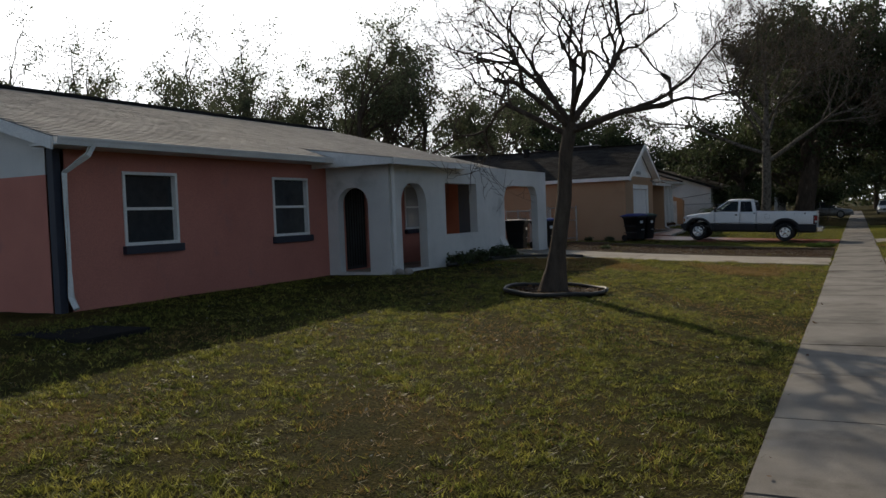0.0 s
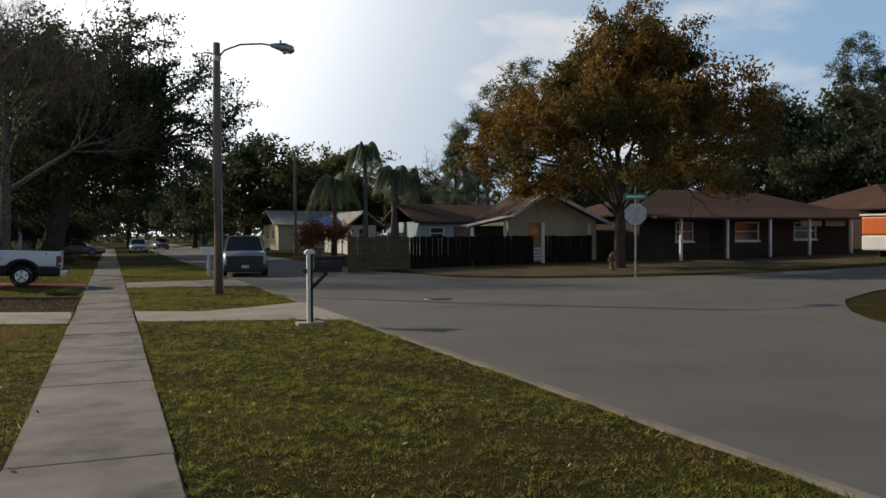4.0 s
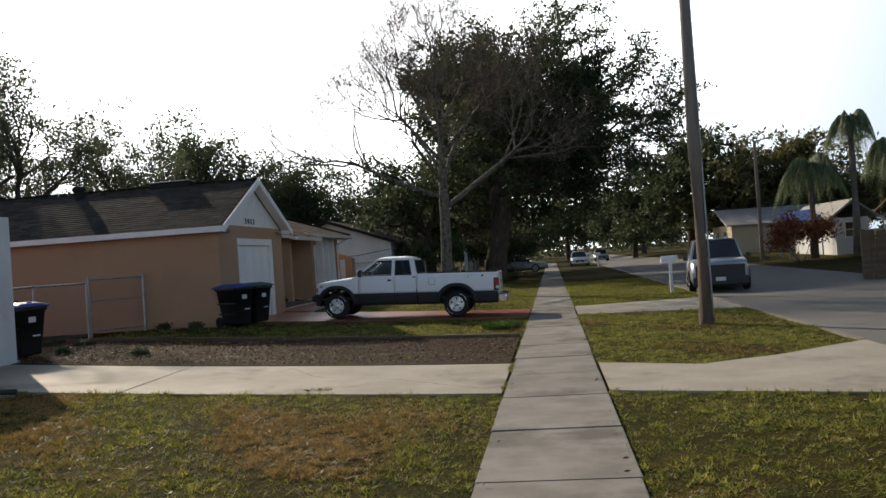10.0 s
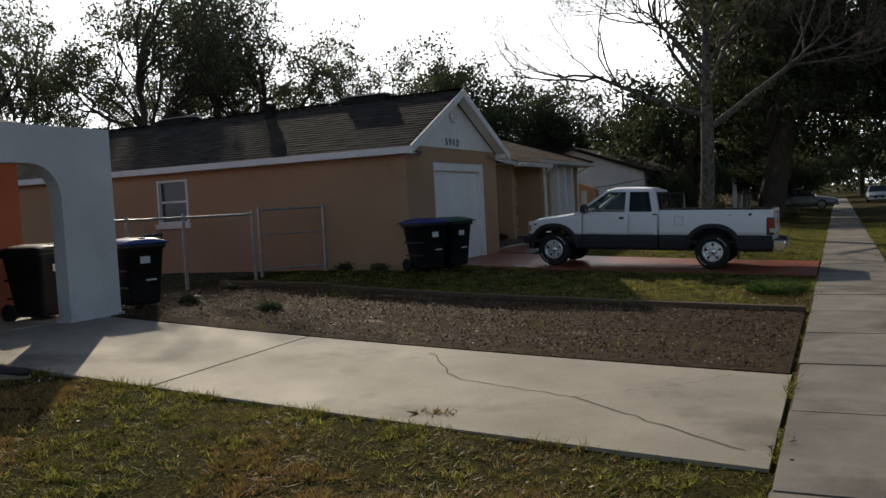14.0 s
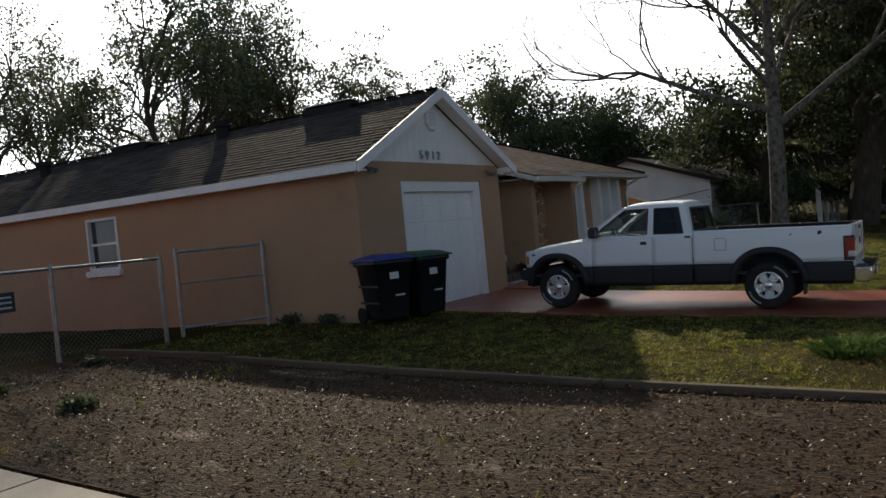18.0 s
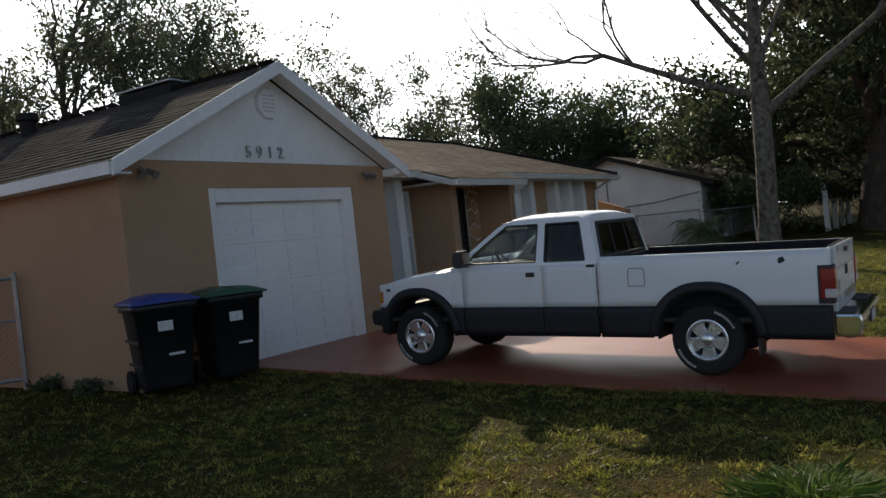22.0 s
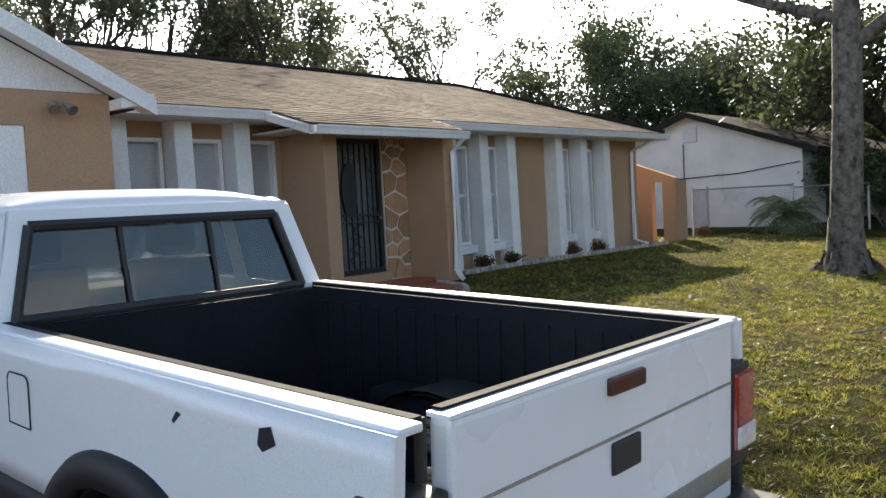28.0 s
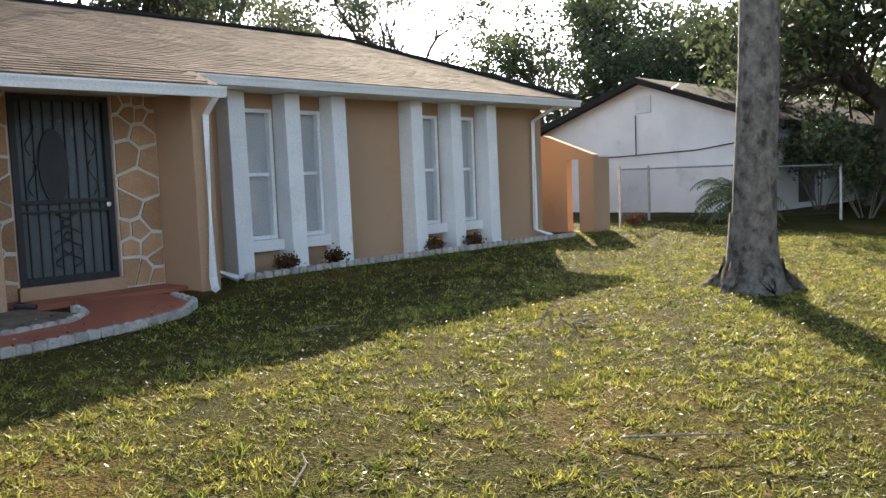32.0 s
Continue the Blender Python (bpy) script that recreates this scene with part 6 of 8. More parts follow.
def parked_car(name, m, label, paint, length=4.6, height=1.45, width=1.78, suv=False, dark_front=False):
    """A simple but complete car: lofted body, glass house, wheels, lamps."""
    C = thing(name, label, "car", m=m)
    L, W, Hh = length / 2, width / 2, height
    belt = 0.62 * Hh if not suv else 0.60 * Hh
    hub = L * 0.58
    bon = 0.52 * Hh if not suv else 0.60 * Hh
    stations = [(-L, 0.40, belt * 0.92, 0.82), (-L * 0.96, 0.28, belt, 0.94), (-L * 0.55, 0.24, belt * 1.02, 1.0), (0, 0.24, belt, 1.0), (L * 0.42, 0.24, belt * 0.98, 1.0), (L * 0.62, 0.24, bon * 1.02, 0.99), (L * 0.93, 0.28, bon * 0.92, 0.93), (L, 0.38, bon * 0.72, 0.82)]
    bm = bmesh.new()
    rings = []
    for x, z0, z1, wf in stations:
        w_ = W * wf
        prof = [(-w_ * 0.92, z0), (-w_, z0 + 0.16), (-w_ * 1.0, (z0 + z1) / 2), (-w_ * 0.95, z1 - 0.06), (-w_ * 0.86, z1), (0, z1 + 0.03), (w_ * 0.86, z1), (w_ * 0.95, z1 - 0.06), (w_ * 1.0, (z0 + z1) / 2), (w_, z0 + 0.16), (w_ * 0.92, z0)]
        rings.append([bm.verts.new((x, y, z)) for y, z in prof])
    for a, b in zip(rings, rings[1:]):
        for i in range(len(a)):
            bm.faces.new((a[i], a[(i + 1) % len(a)], b[(i + 1) % len(b)], b[i]))
    bm.faces.new(rings[0])
    bm.faces.new(rings[-1][::-1])
    bmesh.ops.recalc_face_normals(bm, faces=bm.faces)
    part("body", bm, paint, C, "", True)
    x_r0, x_r1 = (-L * 0.92, L * 0.42) if suv else (-L * 0.62, L * 0.42)
    t_r0, t_r1 = (-L * 0.85, L * 0.16) if suv else (-L * 0.32, L * 0.14)
    gh = bmesh.new()
    lo = [gh.verts.new(p) for p in ((x_r0, -W * 0.88, belt - 0.02), (x_r1, -W * 0.88, belt - 0.04), (x_r1 + 0.08, 0, belt - 0.02), (x_r1, W * 0.88, belt - 0.04), (x_r0, W * 0.88, belt - 0.02))]
    hi = [gh.verts.new(p) for p in ((t_r0, -W * 0.70, Hh - 0.06), (t_r1, -W * 0.70, Hh - 0.06), (t_r1 + 0.05, 0, Hh - 0.05), (t_r1, W * 0.70, Hh - 0.06), (t_r0, W * 0.70, Hh - 0.06))]
    for i in range(5):
        gh.faces.new((lo[i], lo[(i + 1) % 5], hi[(i + 1) % 5], hi[i]))
    gh.faces.new(hi)
    bmesh.ops.recalc_face_normals(gh, faces=gh.faces)
    part("glass_house", gh, M_pane, C, "dark window glass")
    part("roof", sheet(lambda u, v: (t_r0 - 0.04 + (t_r1 - t_r0 + 0.10) * u, (v - 0.5) * W * 1.44, Hh - 0.055 + 0.055 * (1 - (2 * v - 1) ** 4)), 6, 8, 0.04), paint, C)
    for s in (-1, 1):
        for p, q in (((x_r1, 0.875), (t_r1, 0.70)), ((x_r0, 0.875), (t_r0, 0.70)), ((-L * 0.1, 0.885), (-L * 0.12, 0.70))):
            part("pillar", tube([(p[0], s * W * p[1], belt - 0.03), (q[0], s * W * q[1], Hh - 0.05)], 0.035, 6), paint, C)
        for hx in (hub, -hub):
            wheel(C, hx, s * (W - 0.10), s, r=0.36 if suv else 0.32, rim=0.22, wid=0.21, rim_mat=M_galv)
        part("head_lamp", box(L * 0.93, L * 0.985, s * W * 0.50, s * W * 0.84, bon * 0.72, bon * 0.86, 0.02), M_lamp_clear, C)
        part("tail_lamp", box(-L * 0.99, -L * 0.95, s * W * 0.62, s * W * 0.84, belt * 0.70, belt * 0.90, 0.02), M_tail, C)
        part("mirror", box(L * 0.34, L * 0.40, s * W * 0.98, s * W * 1.14, belt, belt + 0.15, 0.02), M_black, C)
    gw, g0, g1 = (0.80, 0.44, 0.84) if dark_front else (0.45, 0.50, 0.78)
    part("grille", box(L * 0.94, L * 1.006, -W * gw, W * gw, bon * g0, bon * g1, 0.03), M_black, C)
    part("front_bumper", box(L * 0.93, L * 1.02, -W * 0.90, W * 0.90, 0.24, bon * 0.48, 0.03), M_black if dark_front else paint, C)
    part("licence_plate", box(L * 1.02, L * 1.026, -0.15, 0.15, 0.36, 0.48), M_label, C)
    part("under_body", box(-L * 0.9, L * 0.9, -W * 0.85, W * 0.85, 0.18, 0.35), M_black, C)
    return C


parked_car("suv", Matrix.Translation((5.85, 42.9, 0.01)) @ Matrix.Rotation(-math.pi / 2 - 0.13, 4, "Z"), "silver sport utility vehicle with a dark front parked at the kerb", M_silver, 4.7, 1.72, 1.88, True, True)
parked_car("sedan", Matrix.Translation((-2.3, 78.0, gz(-2.3, 78.0))) @ Matrix.Rotation(0.0, 4, "Z"), "silver sedan parked on a driveway under the oak", M_galv, 4.5, 1.42, 1.76)
parked_car("sedan", Matrix.Translation((3.0, 98, 0.02)) @ Matrix.Rotation(-math.pi / 2, 4, "Z"), "white car parked far down the street", M_carwhite, 4.5, 1.42, 1.76)
parked_car("sedan", Matrix.Translation((6.3, 118, 0.02)) @ Matrix.Rotation(-math.pi / 2, 4, "Z"), "grey car parked far down the street", M_galv, 4.5, 1.42, 1.76)


# ---- trees ----
def grow(seed, start, direction, length, radius, depth, spread, up, wander, kids, shrink=0.68, r_shrink=0.62, seg=0.0):
    """Branches as a list of (points, radii, depth)."""
    rng = random.Random(seed)
    out = []

    def branch(p, d, ln, r, lev):
        n = 6 if lev == 0 else 5
        pts, rad = [p.copy()], [r]
        q, dd = p.copy(), d.copy()
        for i in range(n):
            w_ = wander * (1.0 if lev else 0.22)
            dd = (dd + Vector((rng.gauss(0, w_), rng.gauss(0, w_), rng.gauss(0, w_) + up * (0.5 if lev else 0)))).normalized()
            q = q + dd * (ln / n)
            pts.append(q.copy())
            rad.append(r * (1 - (1 - r_shrink) * (i + 1) / n))
        out.append((pts, rad, lev))
        if lev >= depth:
            return
        nk = kids[min(lev, len(kids) - 1)]
        for k in range(nk):
            f = 1.0 if k == 0 else rng.uniform(0.35, 0.98)
            if lev == 0:
                f = 1.0 if k < 2 else rng.uniform(0.72, 1.0)
            idx = f * (len(pts) - 1)
            i0 = min(int(idx), len(pts) - 2)
            at = pts[i0].lerp(pts[i0 + 1], idx - i0)
            base = (pts[i0 + 1] - pts[i0]).normalized()
            ax = base.orthogonal().normalized()
            ax.rotate(Matrix.Rotation(rng.uniform(0, 2 * math.pi) if lev else 2 * math.pi * k / nk + rng.uniform(-0.5, 0.5), 3, base))
            ang = radians(rng.uniform(0.55, 1.15) * spread) * (0.45 if k == 0 and lev else 1)
            nd = base.copy()
            nd.rotate(Matrix.Rotation(ang, 3, ax))
            branch(at, nd, ln * shrink * rng.uniform(0.75, 1.2), max(rad[i0] * (0.78 if k == 0 else rng.uniform(0.45, 0.7)), 0.004), lev + 1)

    branch(Vector(start), Vector(direction).normalized(), length, radius, 0)
    return out


def tree_mesh(branches, sides=(9, 7, 5, 4, 3, 3, 3)):
    V, F4 = [], []
    for pts, rad, lev in branches:
        s = sides[min(lev, len(sides) - 1)]
        base = len(V)
        for i, p in enumerate(pts):
            d = (pts[min(i + 1, len(pts) - 1)] - pts[max(i - 1, 0)]).normalized()
            a = d.orthogonal().normalized()
            b = d.cross(a)
            for k in range(s):
                t = 2 * math.pi * k / s
                V.append(p + (a * math.cos(t) + b * math.sin(t)) * rad[i])
        for i in range(len(pts) - 1):
            for k in range(s):
                k2 = (k + 1) % s
                F4.append((base + i * s + k, base + i * s + k2, base + (i + 1) * s + k2, base + (i + 1) * s + k))
    return V, F4


def tip_points(branches, min_lev):
    pts = [p for b in branches if b[2] >= min_lev for p in b[0][1:]]
    return np.array([tuple(p) for p in pts])


def leaf_cloud(centres, per, spread, size, seed, droop=0.0, flat=0.6):
    """Small leaf quads round twig points."""
    rng = np.random.default_rng(seed)
    n = len(centres) * per
    c = np.repeat(centres, per, axis=0) + rng.normal(0, 1, (n, 3)) * np.array([spread, spread, spread * flat])
    u = rng.normal(0, 1, (n, 3))
    u[:, 2] -= droop
    u /= np.linalg.norm(u, axis=1)[:, None]
    w_ = np.cross(u, rng.normal(0, 1, (n, 3)))
    w_ /= np.maximum(np.linalg.norm(w_, axis=1)[:, None], 1e-6)
    s = size * rng.uniform(0.55, 1.4, n)[:, None]
    V = np.stack([c - u * s, c + w_ * s * 0.45, c + u * s, c - w_ * s * 0.45], 1).reshape(-1, 3)
    return V, np.arange(4 * n).reshape(n, 4)


TREE_CACHE = {}


def tree(name, x, y, label, branches, bark, leaf=None, per=6, spread=0.35, size=0.09, min_lev=3, seed=1, droop=0.0, flat=0.6, scale=1.0, turn=0.0, key=None, extra=None, sides=None, sink=0.05, zmin=-9.0, tall=1.0, twig=9):
    """A tree thing: trunk with limbs, and a crown of single leaves. key: trees that share their meshes."""
    T = thing(name, label, "tree", m=Matrix.Translation((x, y, gz(x, y) - sink)) @ Matrix.Rotation(turn, 4, "Z") @ Matrix.Diagonal((scale, scale, scale * tall, 1)))
    def make():
        wood = [q for q in branches if q[2] <= twig]
        thick = wood if leaf is not None else [q for q in wood if q[2] <= 1]
        V, F4 = tree_mesh(thick, sides) if sides else tree_mesh(thick)
        tr = mesh_np("trunk", [tuple(v) for v in V], F4, bark, T, "trunk and limbs", True)
        res = [tr.data]
        if leaf is None:
            fine = [q for q in wood if q[2] > 1]
            V, F4 = tree_mesh(fine, sides) if sides else tree_mesh(fine)
            res.append(mesh_np("crown", [tuple(v) for v in V], F4, bark, T, "bare twigs", True).data)
        if leaf is not None:
            pts = tip_points(branches, min_lev)
            pts = pts[pts[:, 2] > zmin]
            lv, lf = leaf_cloud(pts, per, spread, size, seed, droop, flat)
            cr = mesh_np("crown", lv, lf, leaf, T)
            res.append(cr.data)
        return res, T
    if key is None or key not in TREE_CACHE:
        got = make()
        if key:
            TREE_CACHE[key] = got[0]
    else:
        for nm, me in zip(("trunk", "crown"), TREE_CACHE[key]):
            hang(nm, me, None, T)
    return T


def limbed(trunk, specs, depth, kids, spread, up, wander, shrink=0.72, thin=0.8):
    """A trunk with limbs set out one by one. trunk: (points, radii); specs: (seed, height, azimuth, elevation, length, radius)."""
    pts, rad = [Vector(p) for p in trunk[0]], trunk[1]
    out = [(pts, rad, 0)]
    for seed, z, az, el, ln, r in specs:
        k = min(range(len(pts) - 1), key=lambda i: abs((pts[i].z + pts[i + 1].z) / 2 - z))
        f = min(max((z - pts[k].z) / max(pts[k + 1].z - pts[k].z, 1e-3), 0), 1)
        az, el = radians(az), radians(el)
        for p, q, lev in grow(seed, pts[k].lerp(pts[k + 1], f), (math.cos(az) * math.cos(el), math.sin(az) * math.cos(el), math.sin(el)), ln, r, depth, spread, up, wander, kids, shrink, thin):
            out.append((p, q, lev + 1))
    return out


# the small bare tree on the first lawn
b = limbed(([(0, 0, 0), (0.10, 0, 0.8), (0.25, 0.02, 1.7), (0.31, 0.0, 2.5), (0.42, 0.02, 3.05)], [0.205, 0.15, 0.135, 0.125, 0.125]),
           [(31, 2.9, 345, 16, 1.6, 0.072), (32, 2.85, 178, 26, 1.4, 0.062), (33, 3.05, 30, 46, 1.5, 0.068), (34, 3.0, 140, 52, 1.5, 0.066), (35, 2.95, 245, 38, 1.4, 0.06),
            (36, 3.0, 300, 32, 1.5, 0.06), (37, 3.05, 85, 64, 1.5, 0.06), (38, 3.05, 205, 58, 1.4, 0.05)],
           5, (4, 3, 3, 2, 2), 50, 0.04, 0.28, 0.76, 0.7)
b = [q for q in b if q[2] < 2 or not any(p.x > 2.3 and p.y > 0.1 for p in q[0])]
rngw = random.Random(14)
for pts, rad, lev in [q for q in b if q[2] >= 5]:
    for k in range(1):
        p = pts[1 + k]
        d = Vector((rngw.gauss(0, 0.6), rngw.gauss(0, 0.6), rngw.uniform(-0.2, 1.0))).normalized()
        ln = rngw.uniform(0.15, 0.45)
        b.append(([p, p + d * ln * 0.5, p + d * ln + Vector((0, 0, 0.04))], [0.005, 0.004, 0.002], 6))
flare = [([Vector((-0.02, 0, -0.1)), Vector((0, 0, 0.12)), Vector((0.05, 0.0, 0.4)), Vector((0.10, 0.0, 0.8))], [0.33, 0.26, 0.20, 0.148], 0)]
tree("bare_tree", -4.80, 14.65, "bare crooked small tree in a ring of edging", b + flare, M_bark, sink=0.0)
# the big pale-barked tree on the second lawn
b = limbed(([(0, 0, 0), (0.03, 0, 1.2), (0.08, 0.02, 2.6), (0.10, 0.02, 3.9), (0.12, 0.0, 5.4), (0.15, 0.05, 7.2), (0.1, 0.0, 9.0)], [0.27, 0.25, 0.235, 0.225, 0.165, 0.11, 0.06]),
           [(391, 4.1, 178, 24, 4.4, 0.105), (392, 3.6, 8, 36, 3.9, 0.13), (393, 4.7, 245, 34, 3.2, 0.085), (394, 4.9, 80, 38, 3.3, 0.09), (395, 5.6, 150, 46, 3.3, 0.085),
            (396, 5.9, 330, 44, 3.2, 0.08), (397, 6.6, 215, 54, 2.9, 0.07), (398, 7.2, 40, 58, 2.7, 0.06), (399, 8.4, 120, 68, 2.4, 0.05), (400, 8.8, 290, 72, 2.2, 0.05), (401, 5.2, 195, 60, 3.0, 0.07)],
           4, (5, 4, 4, 3), 46, 0.13, 0.16, 0.66, 0.62)
rngw = random.Random(12)
for pts, rad, lev in [q for q in b if q[2] == 5]:
    for k in range(2):
        p = pts[1 + k]
        d = Vector((rngw.gauss(0, 0.6), rngw.gauss(0, 0.6), rngw.uniform(0.1, 1.2))).normalized()
        ln = rngw.uniform(0.35, 0.9)
        b.append(([p, p + d * ln * 0.5, p + d * ln + Vector((0, 0, 0.06))], [0.006, 0.005, 0.003], 6))
flare = [([Vector((0, 0, -0.1)), Vector((0, 0, 0.08)), Vector((0, 0, 0.35)), Vector((0, 0, 0.9))], [0.52, 0.40, 0.31, 0.262], 0)]
for k in range(6):
    a = k * 1.05 + 0.3
    flare.append(([Vector((0.25 * math.cos(a), 0.25 * math.sin(a), 0.30)), Vector((0.40 * math.cos(a), 0.40 * math.sin(a), 0.10)), Vector((0.62 * math.cos(a), 0.62 * math.sin(a), -0.05))], [0.12, 0.09, 0.03], 2))
tree("bare_tree", -4.28, 49.3, "large bare tree with pale flaking bark on the lawn", b + flare, M_bark_pale, M_litter, 1, 0.25, 0.035, 6, sink=0.0, sides=(14, 9, 6, 4, 3, 3, 3))
# the great live oak over the pavement
b = grow(7, (0, 0, 0), (0.16, 0.02, 1), 4.0, 0.55, 5, 52, 0.06, 0.20, (6, 4, 4, 3, 3), 0.80, 0.75)
tree("live_oak", -3.3, 65.5, "huge dark live oak arching over the pavement", b, M_bark, M_leaf_oak, 18, 0.24, 0.10, 4, 3, flat=0.6, scale=1.3, zmin=2.7)
tree("live_oak", -3.4, 84.0, "dark live oak further down the pavement", b, M_bark, M_leaf_oak, scale=1.0, turn=2.1, key=None, per=5, spread=0.5, size=0.22, min_lev=4, seed=4, zmin=3.2)
# the autumn oak behind the stop sign
specs = [(210 + k, 2.0 + 0.12 * (k % 4), 36 * k + 10 * ((k * 7) % 3), (30, 46, 36, 52, 40)[k % 5], (3.2, 2.9, 3.1, 2.7, 3.0)[k % 5], 0.085) for k in range(10)]
specs += [(230 + k, 3.0 + 0.5 * k, 95 * k + 30, 60 + 4 * k, 2.5, 0.07) for k in range(5)]
b = limbed(([(0, 0, 0), (0.02, 0, 0.9), (0.05, 0.0, 1.8), (0.1, 0.05, 3.0), (0.0, 0.1, 4.4), (0.1, 0.0, 5.6)], [0.27, 0.22, 0.20, 0.14, 0.09, 0.05]), specs, 4, (4, 4, 3, 3), 48, 0.06, 0.2, 0.66, 0.7)
tree("oak_tree", 20.5, 35.6, "autumn oak with orange and green leaves", b, M_bark, M_leaf_autumn, 10, 0.17, 0.08, 5, 5, scale=1.1, zmin=2.9)

# tall thin trees behind the houses
back = [grow(s, (0, 0, 0), (0.03, 0.02, 1), 5.2, 0.24, 5, 38, 0.10, 0.20, (5, 4, 3, 3, 2), 0.66, 0.72) for s in (51, 52, 57)]
rngt = random.Random(77)
spots = [(-33, 27), (-36, 32), (-33, 39), (-37, 44), (-29, 47), (-33, 52), (-30, 57), (-35, 61), (-29, 66), (-33, 71), (-29.4, 57.7), (-47, 66), (-55, 66), (-42, 52), (-43, 70), (-38, 92), (-36, 21)]
for i, (x, y) in enumerate(spots):
    v = i % 3
    tree("background_tree", x + rngt.uniform(-1.5, 1.5), y + rngt.uniform(-1.5, 1.5), "tall sparse tree behind the houses", back[v], M_bark, M_leaf_green, 6 if v else 4, 0.24, 0.088, 5, 20 + v, key="back%d" % v, scale=rngt.uniform(0.72, 0.9) if y < 40 else rngt.uniform(1.05, 1.25) if y < 62 else rngt.uniform(0.85, 1.05), turn=rngt.uniform(0, 6.28), sides=(7, 5, 4, 3, 3, 3), twig=4)
round_b = grow(61, (0, 0, 0), (0, 0, 1), 2.6, 0.30, 5, 52, 0.07, 0.2, (5, 4, 4, 3, 2), 0.82, 0.74)
for i, (x, y, sc) in enumerate(((-33, 92, 2.3), (-20.6, 88, 1.35), (-26, 90, 1.6), (-15.5, 86, 1.05))):
    tree("shade_tree", x, y, "dense dark evergreen tree behind the houses", round_b, M_bark, M_leaf_oak, 15, 0.26, 0.075, 5, 35, key="dense", scale=sc, turn=i * 1.9, sides=(7, 5, 4, 3, 3, 3), zmin=1.4, twig=4)
round_spots = [(-9.5, 77, 0.75), (-12, 92, 1.0), (14, 98, 1.65), (20, 94, 1.5), (26, 98, 1.15), (32, 90, 1.1), (10.5, 118, 1.2), (-8, 112, 1.2), (3, 150, 1.4), (14, 140, 1.3), (-6, 140, 1.3), (46, 66, 1.25), (56, 58, 1.25), (63, 50, 1.3), (68, 38, 1.2), (60, 22, 1.1), (66, 26, 1.2), (54, 14, 1.1), (72, 12, 1.2), (71, 62, 2.1), (60, 64, 1.8), (82, 60, 1.3), (38, 72, 1.0), (50, 80, 1.2), (40, 3, 1.0)]
for i, (x, y, sc) in enumerate(round_spots):
    v = i % 2
    tree("shade_tree", x, y, "dense dark green shade tree" if v == 0 else "dull olive green shade tree", round_b, M_bark, (M_leaf_oak, M_leaf_olive)[v], 9, 0.30, 0.15, 5, 31 + v, key="round%d" % v, scale=sc, turn=i * 1.3, sides=(7, 5, 4, 3, 3, 3), zmin=1.6, twig=3)
bare_b = grow(71, (0, 0, 0), (0, 0.02, 1), 4.0, 0.22, 5, 40, 0.12, 0.18, (5, 4, 3, 3, 3), 0.70, 0.74)
for x, y, sc in ((39.5, 27.2, 1.0), (47, 34, 1.0), (30, 78, 1.0), (52, 44, 1.1)):
    tree("bare_tree", x, y, "pale leafless tree across the side street", bare_b, M_bark_pale, key="bare_far", scale=sc, turn=x, sides=(7, 5, 4, 3, 3, 3))
pine_b = limbed(([(0, 0, 0), (0.05, 0, 3.0), (0.12, 0.05, 5.5), (0.02, 0.1, 7.6), (0.12, 0.1, 9.2)], [0.17, 0.145, 0.11, 0.07, 0.02]), [(810 + k, 3.9 + 0.34 * k, 137.5 * k + 20 * (k % 3), 8 + 3.2 * k + 9 * (k % 4), (2.3, 1.5, 2.6, 1.9)[k % 4] * (1 - 0.02 * k), 0.045) for k in range(15)], 3, (4, 4, 3), 46, 0.10, 0.24, 0.56, 0.55)
for x, y, sc in ((38.0, 78, 1.5), (33.0, 76, 1.25), (57, 66, 1.2), (62, 60, 1.5)):
    tree("pine_tree", x, y, "tall sparse pine with tufted needles", pine_b, M_bark, M_leaf_green, 7, 0.15, 0.06, 3, 41, key="pine", scale=sc, turn=x, sides=(8, 5, 4, 3, 3))
conifer_b = limbed(([(0, 0, 0), (0.03, 0, 3.0), (0.06, 0.03, 6.5), (0.05, 0.05, 9.6)], [0.16, 0.12, 0.07, 0.012]), [(850 + k, 1.4 + 0.16 * k, 137.5 * k, 22 + 0.5 * k, 1.9 * (1.04 - 0.019 * k) * (0.8, 1.1, 0.95)[k % 3], 0.022) for k in range(50)], 2, (5, 4), 40, 0.06, 0.2, 0.5, 0.5)
for x, y, sc in ((27.3, 70, 1.0), (30.2, 72, 0.93), (24.6, 73, 0.72)):
    tree("conifer_tree", x, y, "feathery pale green conifer behind the brown roof", conifer_b, M_bark, M_leaf_conifer, 9, 0.13, 0.05, 2, 43, key="conifer", scale=sc, turn=x, sides=(8, 5, 4, 3))


